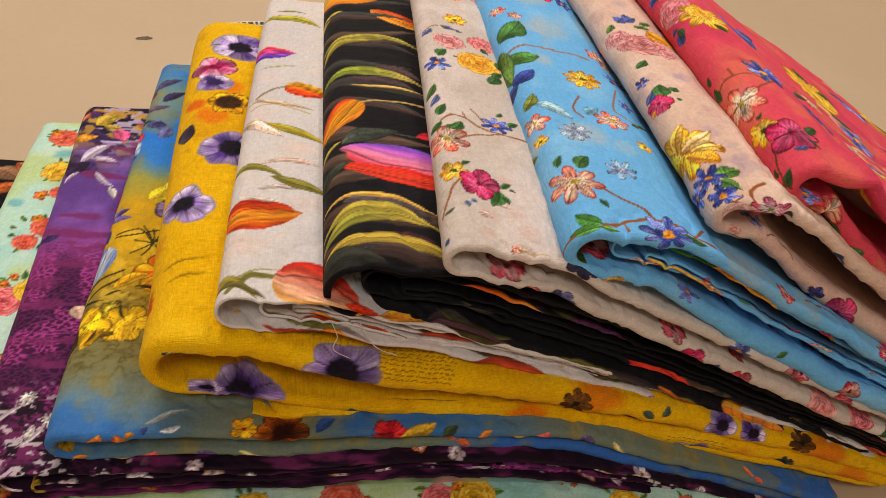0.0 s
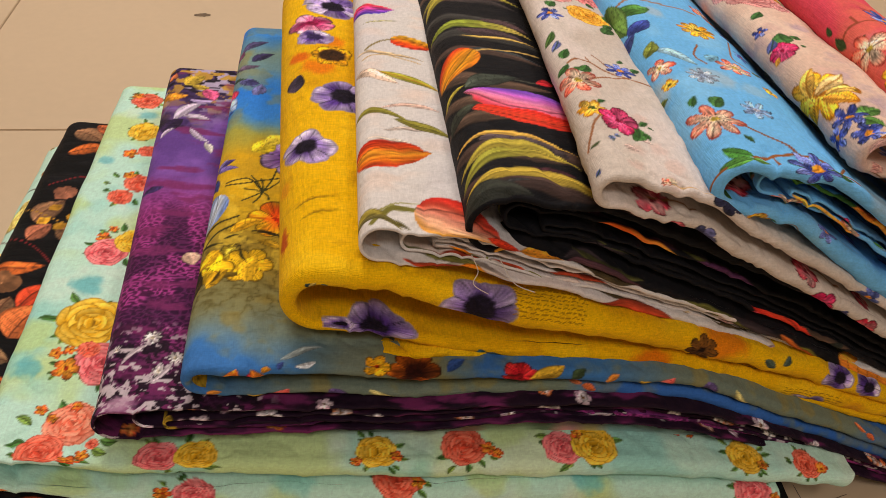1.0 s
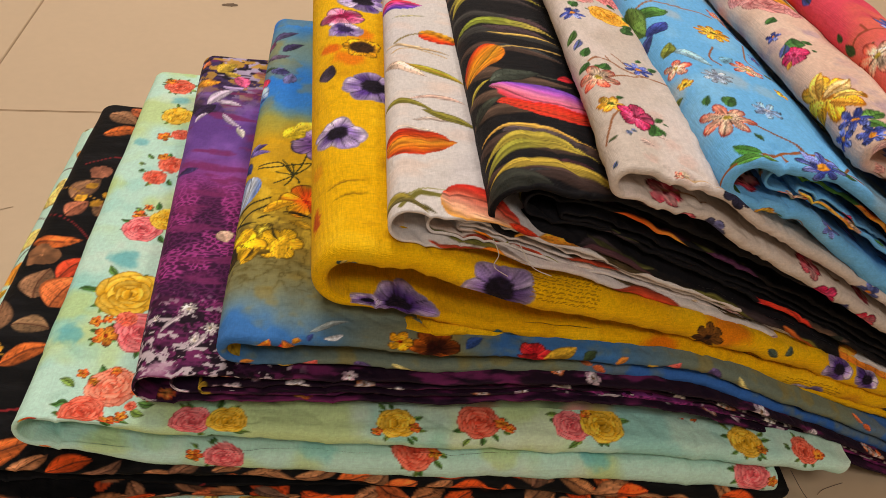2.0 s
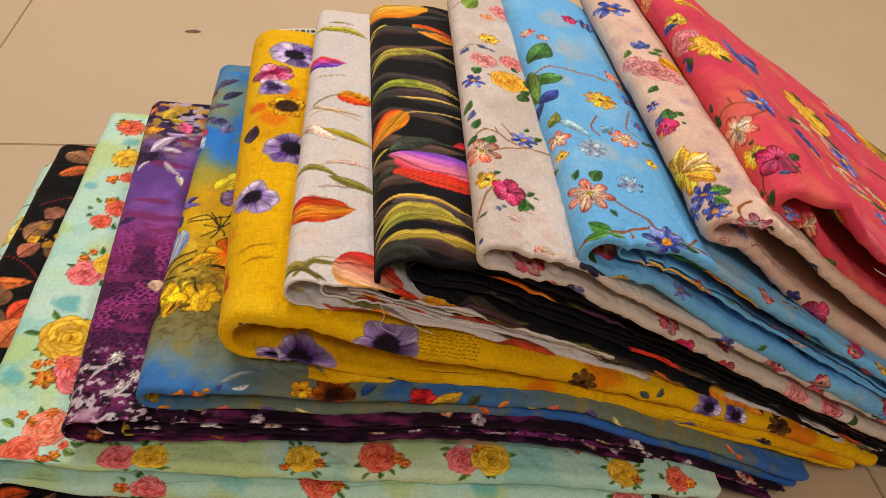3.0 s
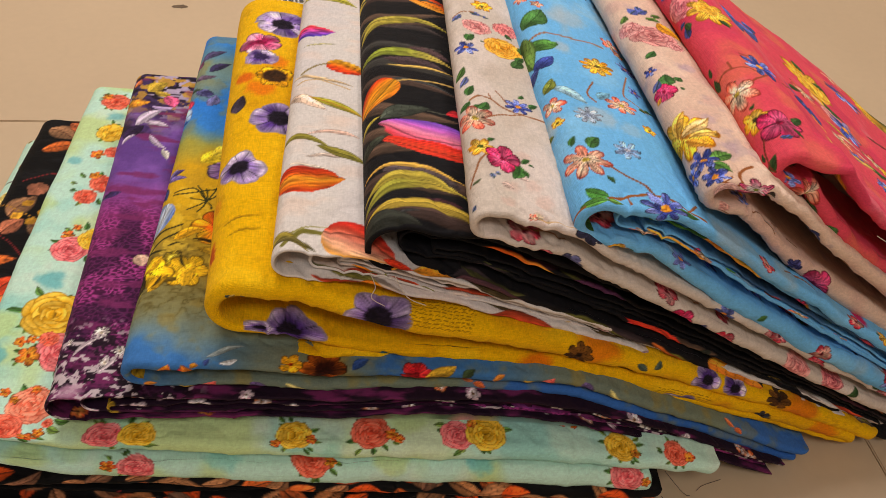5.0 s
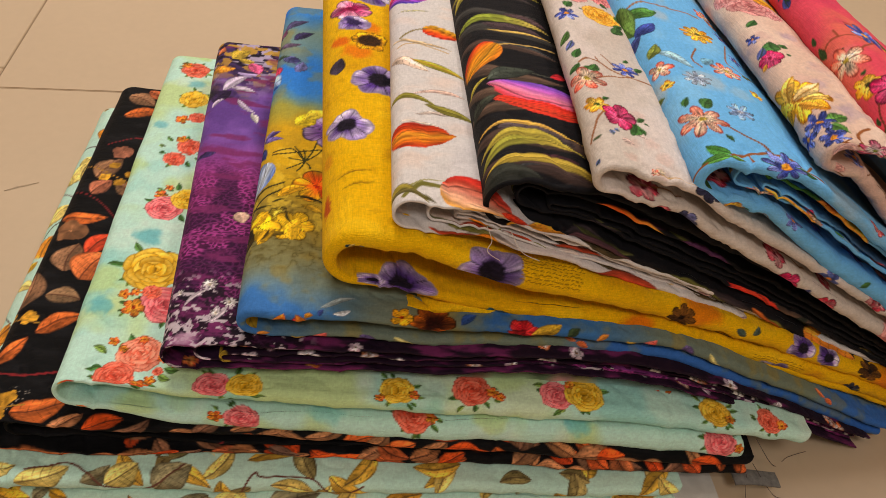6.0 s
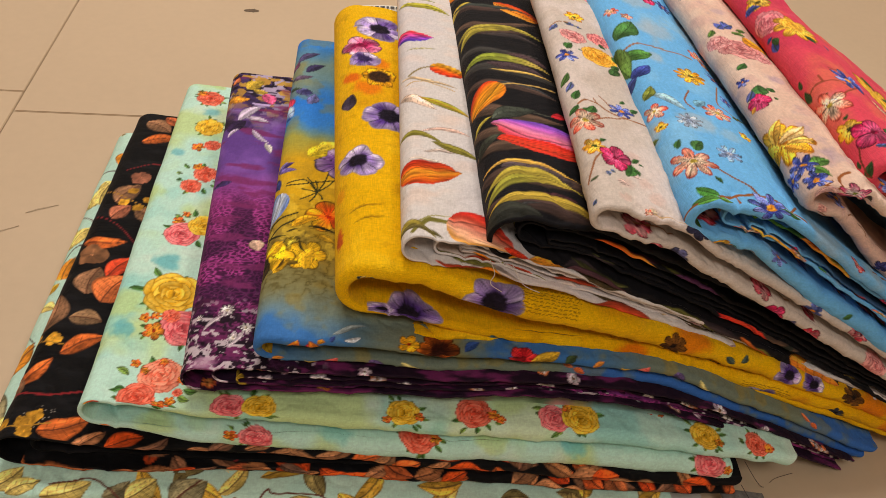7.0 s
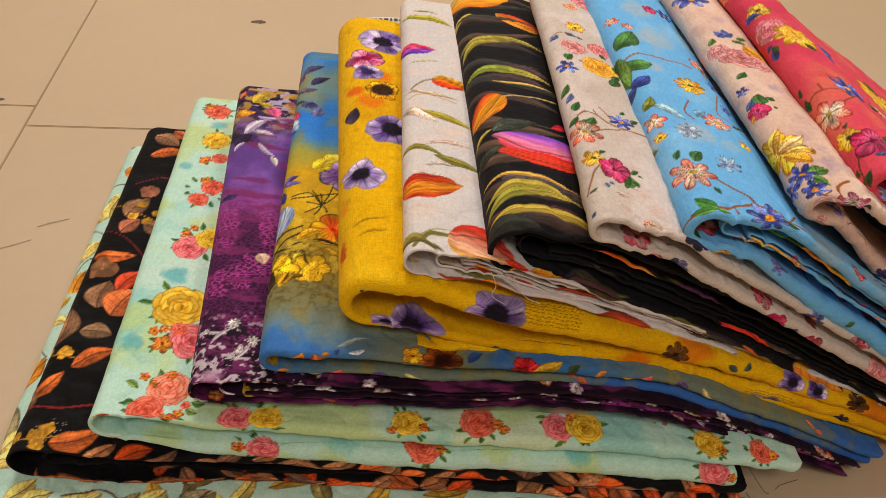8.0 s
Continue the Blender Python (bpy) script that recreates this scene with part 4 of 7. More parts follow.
def blue_yellow_print(u, v):
    k = Print(u, v, "3a7ac8")
    wob = 0.05 * (fbm(k.u / 0.05, k.v / 0.05, 12) - 0.5)
    vv = k.v + wob
    stops = np.array([-0.06, 0.0, 0.012, 0.04, 0.11, 0.17, 0.25, 0.29, 0.32, 0.37, 0.42, 0.47, 0.53])
    tones = [rgb(c) for c in ("3a68a8", "3f78bd", "6b8a9c", "80805c", "927c34", "dcae1c", "d8a81c", "a8a044", "3a84d8", "2f7ee0", "6f94a0", "7a948c", "2f80e0")]
    k.c = np.stack([np.interp(vv, stops, [t[i] for t in tones]) for i in range(3)], -1)
    side = step(0.03, 0.085, k.u + 0.02 * (fbm(k.u / 0.03, k.v / 0.03, 2) - 0.5)) * step(0.33, 0.40, k.v)
    k.mix(None, "a89a3c", side * 0.55)
    far = 1 - step(0.012, 0.03, k.v)
    fu = k.u + 0.03 * (fbm(k.u / 0.04, k.v / 0.02, 77, 3) - 0.5)
    stops = np.array([0.0, 0.07, 0.10, 0.17, 0.20, 0.30, 0.36, 0.56, 0.60, 0.9])
    tones = [rgb(c) for c in ("3f74b4", "4a7090", "6d7a70", "78744a", "3566a8", "3c70ac", "6c7a70", "74806e", "3a6cb8", "2f62b4")]
    k.mix(None, np.stack([np.interp(fu, stops, [t[i] for t in tones]) for i in range(3)], -1), far * step(0.05, 0.09, k.u))
    k.cloud("a8862a", 0.02, 0.5, 0.7, 0.35, 31)
    crackle = (1 - np.abs(2 * fbm(k.u / 0.011, k.v / 0.008, 45, 3) - 1)) ** 9
    k.mix(None, "4a3c14", 0.6 * crackle * step(0.03, 0.06, k.v) * (1 - step(0.13, 0.20, k.v)))
    k.mix(None, "f0cc40", 0.5 * step(0.55, 0.63, fbm(k.u / 0.010, k.v / 0.014, 46, 3)) * step(0.05, 0.09, k.v) * (1 - step(0.20, 0.26, k.v)))
    k.leaf(-0.006, 0.467, 0.0379, 0.0136, 41, "4a4468")
    k.leaf(0.007, 0.441, 0.0319, 0.0134, 40, "3a3458")
    k.leaf(-0.014, 0.431, 0.0315, 0.0113, 0, "5a4a60")
    k.leaf(-0.014, 0.452, 0.0195, 0.0117, 61, "6a3a58")
    k.leaf(-0.002, 0.398, 0.0226, 0.0163, -45, "5a5a90")
    k.leaf(0.019, 0.389, 0.0168, 0.0101, 170, "3c3a6a")
    k.leaf(0.015, 0.365, 0.0247, 0.0148, 76, "6a6aa0")
    k.leaf(-0.013, 0.358, 0.0270, 0.0195, 92, "e04060")
    k.leaf(-0.013, 0.367, 0.0305, 0.0183, -69, "9ab0d8")
    k.leaf(-0.013, 0.338, 0.0096, 0.0052, -9, "27428c")
    k.leaf(-0.014, 0.407, 0.0221, 0.0080, -28, "3a4a3a")
    k.bloom(0.058, 0.251, 0.0317, 5, "7a4aa0", "f2eaee", "6a3a90", turn=20, deep=0.35, core=0.16)
    k.leaf(0.021, 0.260, 0.0312, 0.0225, 55, "e0c42c")
    k.leaf(0.030, 0.274, 0.0287, 0.0172, 29, "e6cc3c")
    k.leaf(-0.014, 0.238, 0.0221, 0.0080, 18, "4a3a78")
    k.leaf(-0.014, 0.236, 0.0252, 0.0091, -8, "6a5a9a")
    k.leaf(-0.014, 0.239, 0.0166, 0.0060, 29, "8a7ab8")
    k.stem([(0.034, 0.197), (0.027, 0.199), (0.018, 0.200)], 0.0016, "3a3c1c")
    k.stem([(0.034, 0.197), (0.030, 0.208), (0.023, 0.220)], 0.0016, "3a3c1c")
    k.stem([(0.034, 0.197), (0.034, 0.206), (0.032, 0.215)], 0.0016, "3a3c1c")
    k.stem([(0.034, 0.197), (0.039, 0.191), (0.040, 0.186)], 0.0016, "3a3c1c")
    k.stem([(0.034, 0.197), (0.032, 0.189), (0.027, 0.179)], 0.0016, "3a3c1c")
    k.stem([(0.034, 0.197), (0.044, 0.207), (0.051, 0.217)], 0.0016, "3a3c1c")
    k.stem([(0.034, 0.197), (0.027, 0.190), (0.017, 0.182)], 0.0016, "3a3c1c")
    k.stem([(0.034, 0.197), (0.041, 0.213), (0.045, 0.230)], 0.0016, "3a3c1c")
    k.stem([(0.002, 0.207), (0.020, 0.216), (0.034, 0.197)], 0.0018, "33321a")
    k.stem([(0.002, 0.203), (0.026, 0.211), (0.056, 0.219)], 0.0018, "33321a")
    k.stem([(-0.014, 0.130), (-0.004, 0.147), (0.017, 0.160)], 0.002, "33321a")
    k.stem([(-0.014, 0.115), (0.002, 0.137), (0.020, 0.153)], 0.002, "33321a")
    k.tulip(-0.009, 0.168, 0.0505, 0.0290, -103, ['2c3c88', '9ab0e0', 'dfe6f2', '5a78c0'], 1.0)
    k.leaf(-0.014, 0.223, 0.0245, 0.0147, -70, "2c3468")
    k.bloom(0.048, 0.158, 0.0253, 5, "e05010", "f2b41c", "c02808", turn=40, deep=0.25, core=0.12, vein=0.4)
    k.bloom(0.016, 0.113, 0.0103, 6, "d8b82a", "3a3018", "d8c440", deep=0.2, core=0.5)
    k.bloom(0.028, 0.098, 0.0226, 6, "e8b81c", "d8a41e", "a88a20", deep=0.4, core=0.1)
    k.bloom(-0.002, 0.095, 0.0214, 5, "f0c01c", "dca81a", "8a6a14", deep=0.4, core=0.1)
    k.leaf(-0.013, 0.067, 0.0301, 0.0108, 85, "3a2c12")
    k.leaf(-0.013, 0.079, 0.0266, 0.0096, 94, "2a2010")
    k.leaf(0.008, 0.082, 0.0187, 0.0067, 16, "6a5418")
    k.leaf(-0.013, 0.098, 0.0252, 0.0121, 41, "d8a41c")
    k.leaf(0.001, 0.071, 0.0257, 0.0123, 57, "c8981c")
    k.leaf(0.029, 0.078, 0.0336, 0.0161, 79, "e0ae20")
    k.leaf(0.012, 0.138, 0.0330, 0.0119, 35, "d8a01c")
    k.leaf(0.035, 0.129, 0.0256, 0.0092, -31, "a07c1c")
    k.leaf(0.029, 0.141, 0.0293, 0.0042, -17, "2c2410")
    k.leaf(0.057, 0.128, 0.0156, 0.0028, -45, "2c2410")
    k.leaf(-0.014, 0.142, 0.0179, 0.0026, 30, "2c2a14")
    k.leaf(-0.016, 0.125, 0.0241, 0.0029, -5, "2c2a14")
    k.leaf(0.008, 0.128, 0.0153, 0.0022, 32, "2c2a14")
    k.leaf(0.022, 0.117, 0.0171, 0.0025, -69, "2c2a14")
    k.leaf(0.009, 0.092, 0.0192, 0.0023, -115, "4a3a14")
    k.leaf(0.083, 0.000, 0.0154, 0.0055, -167, "cfd4dc")
    k.leaf(0.058, 0.002, 0.0327, 0.0059, 23, "9aa8ac")
    k.leaf(0.025, -0.023, 0.0189, 0.0114, 78, "e07a2a")
    k.leaf(0.038, -0.022, 0.0186, 0.0112, 84, "c02838")
    k.leaf(0.044, -0.022, 0.0193, 0.0093, 107, "d87a2a")
    k.leaf(0.045, -0.004, 0.0081, 0.0058, -22, "c8862a")
    k.leaf(0.057, -0.007, 0.0089, 0.0043, 63, "3a4a8a")
    k.bloom(0.152, -0.004, 0.0202, 6, "3a1408", "e87a1a", "2a0c06", deep=0.3, core=0.3)
    k.bloom(0.126, -0.001, 0.0105, 5, "e8b020", "e09a1a", "a02808")
    k.bloom(0.232, -0.007, 0.0142, 5, "c01c28", "e03a3a", "7a1018", deep=0.2)
    k.leaf(0.240, -0.010, 0.0293, 0.0141, 23, "c8a030")
    k.leaf(0.273, -0.013, 0.0156, 0.0094, 50, "3a4a30")
    k.leaf(0.301, -0.012, 0.0121, 0.0073, 38, "d88a3a")
    k.leaf(0.351, -0.023, 0.0191, 0.0115, 70, "e8625a")
    k.leaf(0.329, -0.010, 0.0160, 0.0077, -39, "d8b03a")
    k.leaf(0.415, -0.005, 0.0219, 0.0066, -24, "e0d48a")
    k.leaf(0.387, -0.006, 0.0216, 0.0155, -44, "5a4a7a")
    k.leaf(0.567, 0.005, 0.0136, 0.0065, -36, "e07a4a")
    k.leaf(0.578, -0.004, 0.0123, 0.0059, -21, "d86a3a")
    k.leaf(0.177, -0.004, 0.0182, 0.0087, 37, "2c4a8a")
    return k.done(u.shape)


def yellow_print(u, v):
    k = Print(u, v, "efb906")
    k.cloud("d89c04", 0.06, 0.5, 0.75, 0.6, 3)
    k.cloud("f4c61c", 0.04, 0.5, 0.75, 0.6, 13)
    k.cloud("c08806", 0.012, 0.62, 0.8, 0.35, 23)
    k.wash(0.018, 0.273, 0.0200, "e8780c", 0.85, 70, 1.0)
    k.wash(-0.001, 0.297, 0.0133, "e05a10", 0.8, 18, 1.0)
    k.wash(0.033, 0.330, 0.0161, "ea7a10", 0.8, 53, 1.0)
    k.wash(-0.018, 0.098, 0.0089, "e88a10", 0.5, 6, 1.0)
    k.wash(0.047, 0.099, 0.0147, "c88e04", 0.6, 17, 1.0)
    k.wash(-0.020, 0.044, 0.0065, "c04a14", 0.9, 69, 0.4)
    k.bloom(0.013, 0.373, 0.0261, 5, "b0205c", "f0a8c0", "8a1040", turn=30, deep=0.25, core=0.24)
    k.bloom(0.015, 0.339, 0.0194, 5, "5a3a90", "d8c8e4", "3a2a5a", turn=20, deep=0.16, core=0.4, vein=0.35, rim='b9a6d0')
    k.bloom(0.031, 0.300, 0.0216, 6, "f0a012", "f2b01a", "3a2414", deep=0.2, core=0.62)
    k.bloom(0.037, 0.423, 0.0314, 5, "5a3a90", "d8c8e4", "1c1524", turn=10, deep=0.16, core=0.4, vein=0.35, rim='b9a6d0')
    k.bloom(0.038, 0.218, 0.0300, 5, "5a3a90", "d8c8e4", "1c1524", turn=40, deep=0.16, core=0.4, vein=0.35, rim='b9a6d0')
    k.bloom(0.003, 0.140, 0.0238, 5, "5a3a90", "d8c8e4", "1c1524", turn=75, deep=0.16, core=0.4, vein=0.35, rim='b9a6d0')
    k.leaf(-0.005, 0.229, 0.0315, 0.0189, 80, "3a3040")
    k.leaf(-0.008, 0.068, 0.0330, 0.0032, 14, "b8880a")
    k.leaf(-0.003, 0.054, 0.0331, 0.0024, 11, "b8880a")
    k.leaf(-0.005, -0.020, 0.0132, 0.0095, -79, "2c4a52")
    k.bloom(0.011, -0.033, 0.0080, 5, "8aa0a0", "6a7a70", "3a4a48", deep=0.2)
    k.leaf(-0.005, -0.032, 0.0145, 0.0070, 46, "c8b060")
    k.bloom(0.125, -0.018, 0.0310, 5, "5a3a90", "d8c8e4", "1c1524", turn=15, deep=0.16, core=0.4, vein=0.35, rim='b9a6d0')
    rng = np.random.RandomState(2)
    for row in range(8):
        x = 0.150
        while x < 0.205:
            w = rng.uniform(0.002, 0.006)
            k.stem([(x, -0.016 + row * 0.0036), (x + w * 0.5, -0.0154 + row * 0.0036 + 0.0006 * rng.rand()), (x + w, -0.016 + row * 0.0036)], 0.0009, "9a6c08")
            x += w + rng.uniform(0.001, 0.003)
        x = 0.40 + 0.16
        while x < 0.62:
            w = rng.uniform(0.002, 0.006)
            k.stem([(x, 0.17 + row * 0.0036), (x + w * 0.5, 0.1706 + row * 0.0036), (x + w, 0.17 + row * 0.0036)], 0.0009, "9a6c08")
            x += w + rng.uniform(0.001, 0.003)
    k.wash(0.331, -0.005, 0.0251, "e0700e", 0.75, 46, 1.0)
    k.bloom(0.312, -0.019, 0.0145, 7, "4a2c14", "6a4418", "1a0e08", deep=0.4)
    k.wash(0.592, -0.010, 0.0311, "e0700e", 0.75, 11, 1.0)
    k.bloom(0.556, -0.010, 0.0176, 7, "4a2c14", "6a4418", "1a0e08", deep=0.4)
    k.leaf(0.374, -0.015, 0.0144, 0.0086, -20, "4a5a50")
    k.leaf(0.394, -0.016, 0.0138, 0.0066, 71, "4a5a50")
    k.bloom(0.458, -0.012, 0.0172, 5, "5a3a90", "d8c8e4", "1c1524", turn=0, deep=0.16, core=0.4, vein=0.35, rim='b9a6d0')
    k.bloom(0.494, -0.012, 0.0162, 5, "5a3a90", "d8c8e4", "1c1524", turn=0, deep=0.16, core=0.4, vein=0.35, rim='b9a6d0')
    k.bloom(0.204, 0.203, 0.0330, 5, "5a3a90", "d8c8e4", "1c1524", turn=10, deep=0.16, core=0.4, vein=0.35, rim='b9a6d0')
    k.bloom(0.170, 0.205, 0.0131, 5, "5a3a90", "d8c8e4", "1c1524", turn=10, deep=0.16, core=0.4, vein=0.35, rim='b9a6d0')
    k.leaf(0.287, 0.179, 0.0145, 0.0070, 92, "3c6a74")
    k.bloom(0.297, 0.181, 0.0074, 4, "5a7a7c", "3c5a60", "3c5a60", deep=0.1)
    k.wash(0.363, 0.176, 0.0193, "e0780c", 0.8, 25, 1.0)
    k.wash(0.424, 0.193, 0.0198, "dc6a0c", 0.8, 60, 1.0)
    k.bloom(0.400, 0.176, 0.0131, 7, "4a2c14", "5a3a14", "1a0e08", deep=0.4)
    k.bloom(0.591, 0.170, 0.0228, 5, "5a3a90", "d8c8e4", "1c1524", turn=10, deep=0.16, core=0.4, vein=0.35, rim='b9a6d0')
    k.wash(0.644, 0.184, 0.0173, "d8900c", 0.7, 75, 1.0)
    k.bloom(0.701, 0.186, 0.0109, 6, "3a3a4a", "4a4a30", "1a1410")
    k.wash(0.788, 0.189, 0.0261, "e0700e", 0.7, 91, 1.0)
    k.leaf(0.209, 0.176, 0.0225, 0.0054, 0, "b88a10")
    return k.done(u.shape)


def white_tulip_print(u, v):
    k = Print(u, v, "dad3d0")
    k.cloud("e8cfc0", 0.05, 0.52, 0.75, 0.6, 5, 0.5)
    k.cloud("cfc8cc", 0.08, 0.5, 0.75, 0.5, 15)
    rng = np.random.RandomState(6)
    for _ in range(46):
        cu = rng.uniform(0.14, 1.0)
        cv = rng.uniform(-0.01, 0.03) if rng.rand() < 0.5 else rng.uniform(0.22, 0.27)
        k.leaf(cu, cv, 0.05 + 0.04 * rng.rand(), 0.014, rng.uniform(-20, 20) + 180 * rng.randint(2), ("6a6a30", "8a8440", "c0482c", "b0a098", "5a4a30")[rng.randint(5)])
    k.leaf(0.005, 0.150, 0.0386, 0.0046, 13, "d8b8ac", bend=0.1)
    k.leaf(0.006, 0.115, 0.0456, 0.0055, 3, "d0bcb0", bend=0.1)
    k.leaf(-0.016, 0.249, 0.0649, 0.0062, -9, "d0b48c", bend=0.1)
    k.leaf(-0.018, 0.213, 0.0454, 0.0163, -28, "e8cab4", bend=0.1)
    k.leaf(0.013, 0.156, 0.0424, 0.0061, -8, "dcb8a8", bend=0.1)
    k.leaf(-0.008, 0.103, 0.0471, 0.0034, -15, "d4c4b4", bend=0.1)
    k.leaf(-0.006, 0.315, 0.0439, 0.0032, 15, "c8c088", bend=0.1)
    k.leaf(-0.017, 0.444, 0.0697, 0.0167, -13, "b4ac3c", "6a6420", bend=0.18)
    k.leaf(-0.000, 0.467, 0.0354, 0.0043, -9, "8a8a3a", bend=0.15)
    k.tulip(0.002, 0.354, 0.0492, 0.0282, 7, ['4a3ac0', 'a04ac8', 'e84a8a', 'e8303a'], 1.0)
    k.tulip(0.041, 0.277, 0.0453, 0.0259, -18, ['c02818', 'e8501c', 'f09a1c', 'f0b83a'], 1.0)
    k.stem([(-0.005, 0.255), (0.009, 0.275), (0.022, 0.284)], 0.0022, "8a7a48")
    k.stem([(-0.008, 0.235), (0.013, 0.247), (0.044, 0.233)], 0.0018, "c8a878")
    k.leaf(0.005, 0.213, 0.0604, 0.0116, -28, "a8a032", "c87a2a", bend=0.05)
    k.leaf(-0.022, 0.140, 0.0512, 0.0092, -10, "8a8234", bend=0.2)
    k.leaf(0.015, 0.134, 0.0512, 0.0123, -27, "8a8234", "5a5420", bend=0.05)
    k.tulip(0.010, 0.085, 0.0618, 0.0331, 6, ['c02a1c', 'f07a1c', 'f4a02c', 'e04a18', 'b02818'], 0.9)
    k.stem([(-0.006, 0.005), (0.009, 0.021), (0.032, 0.018)], 0.004, "7a7434")
    k.stem([(-0.007, 0.013), (0.013, 0.026), (0.036, 0.028)], 0.0014, "a09a60")
    k.tulip(0.056, 0.011, 0.0664, 0.0423, -21, ['f0a23c', 'f4b890', 'f09a80', 'e8523a', 'd82a20'], 0.7)
    k.leaf(-0.029, 0.012, 0.0451, 0.0108, -15, "9a8a3a", bend=0.2)
    k.leaf(-0.029, 0.006, 0.0499, 0.0072, -7, "6a6030", bend=0.2)
    k.leaf(0.073, 0.000, 0.0270, 0.0130, 0, "d83a20")
    k.leaf(0.100, 0.000, 0.0360, 0.0130, 0, "e8922a")
    k.leaf(0.173, 0.226, 0.0395, 0.0190, 1, "e0781c")
    k.leaf(0.196, 0.225, 0.0285, 0.0171, 3, "c8481c")
    k.leaf(0.220, 0.226, 0.0385, 0.0139, -1, "b02828")
    k.leaf(0.289, 0.225, 0.0735, 0.0221, 1, "6a6c34")
    k.leaf(0.334, 0.226, 0.0510, 0.0184, 0, "5a5c2c")
    k.leaf(0.449, 0.226, 0.0570, 0.0205, 0, "c8a0a0")
    return k.done(u.shape)


def black_tulip_print(u, v):
    k = Print(u, v, "131216")
    k.cloud("17161a", 0.05, 0.5, 0.75, 0.7, 5, 0.4)
    rng = np.random.RandomState(8)
    for i in range(13):
        k.leaf(-0.05 + 0.02 * rng.rand(), 0.012 + i * 0.039 + 0.006 * rng.rand(), 0.10 + 0.05 * rng.rand(), 0.014 + 0.008 * rng.rand(), rng.uniform(-16, 16), ("4a3834", "4f3d36", "3c3a38", "5a463a")[rng.randint(4)], bend=rng.uniform(-0.1, 0.12))
    for _ in range(44):
        cu = rng.uniform(0.17, 1.0)
        low = rng.rand()
        cv = rng.uniform(-0.005, 0.02) if low < 0.4 else (rng.uniform(0.085, 0.12) if low < 0.7 else rng.uniform(0.285, 0.31))
        k.leaf(cu, cv, 0.05 + 0.04 * rng.rand(), 0.012, rng.uniform(-15, 15) + 180 * rng.randint(2), ("77702c", "4a2a38", "3a3034", "b8602a", "4a4a28")[rng.randint(5)])
    k.leaf(0.004, 0.255, 0.0688, 0.0225, -20, "45363a", bend=0.1)
    k.leaf(0.028, 0.285, 0.0517, 0.0194, -30, "4c3a3c", bend=0.05)
    k.leaf(0.005, 0.329, 0.0720, 0.0112, -10, "3c3434", bend=0.15)
    k.tulip(0.014, 0.485, 0.0882, 0.0696, 7, ['e87a18', 'f2a624', 'f6c860', 'f0a080'], 0.5)
    k.tulip(0.059, 0.413, 0.0684, 0.0305, 139, ['c83018', 'f0861c', 'f2a83c'], 0.6)
    k.leaf(-0.027, 0.399, 0.0450, 0.0128, 37, "c0a844", bend=0.2)
    k.leaf(-0.027, 0.416, 0.1100, 0.0100, -5, "3e4440", bend=0.1)
    k.leaf(-0.027, 0.327, 0.1100, 0.0171, 1, "a89a40", "6e6a20", bend=0.26)
    k.leaf(-0.024, 0.306, 0.0787, 0.0126, 31, "a89a3c", bend=0.2)
    k.leaf(-0.027, 0.252, 0.1033, 0.0193, -4, "8f9a36", "5a5a20", "c8aa54", bend=0.24)
    k.leaf(0.004, 0.240, 0.0730, 0.0055, -9, "d8b45c", bend=0.08)
    k.leaf(-0.002, 0.210, 0.0750, 0.0049, -16, "44484a", bend=0.12)
    k.stem([(0.012, 0.206), (0.037, 0.211), (0.071, 0.205)], 0.0026, "c8a45c")
    k.tulip(-0.007, 0.184, 0.0651, 0.0315, -129, ['d83018', 'f0901c', 'f4a824', 'e87a1c'], 0.8)
    k.leaf(-0.003, 0.140, 0.0530, 0.0206, 25, "3c423a", bend=0.12)
    k.stem([(0.042, 0.159), (0.059, 0.155)], 0.002, "4a4a40")
    k.leaf(-0.027, 0.126, 0.0321, 0.0060, 37, "b8a840", bend=0.1)
    k.leaf(0.074, 0.157, 0.0160, 0.0115, -178, "e0303a")
    k.tulip(0.037, 0.118, 0.0876, 0.0500, 160, ['7a4cd0', 'd468cc', 'f08cb0', 'ee5a74', 'e83a3c'], 0.45)
    k.tulip(0.036, 0.098, 0.0939, 0.0203, 165, ['e02c24', 'f0482c', 'e83a28'], 0.6)
    k.leaf(-0.027, 0.091, 0.0366, 0.0142, 35, "34382f", bend=0.1)
    k.leaf(-0.004, 0.064, 0.0683, 0.0223, -17, "4a3f42", bend=0.14)
    k.leaf(-0.012, 0.043, 0.0617, 0.0167, 5, "3c3436", bend=0.15)
    k.leaf(-0.027, 0.060, 0.0964, 0.0063, -8, "e0b050", bend=0.2)
    k.leaf(-0.027, 0.017, 0.0965, 0.0150, 10, "9c983a", "6a6424", "c4a444", bend=0.26)
    k.leaf(-0.027, 0.033, 0.0950, 0.0109, -2, "b4a240", bend=0.3)
    k.leaf(0.020, 0.025, 0.0402, 0.0151, -6, "3a2026", bend=0.05)
    k.leaf(0.002, 0.007, 0.0233, 0.0033, 15, "3a3a3c", bend=0.1)
    k.leaf(-0.026, 0.009, 0.1083, 0.0134, -5, "c0a440", "7a6a24", bend=0.18)
    k.leaf(-0.033, 0.001, 0.0585, 0.0182, -0, "33352f", bend=0.1)
    k.leaf(0.384, 0.090, 0.0865, 0.0228, -0, "f06a28", "", "f0b848", bend=0)
    k.leaf(0.476, 0.090, 0.0655, 0.0236, 2, "4a2a4a", bend=0)
    k.leaf(0.140, 0.289, 0.0591, 0.0177, -2, "f0a03a", bend=0)
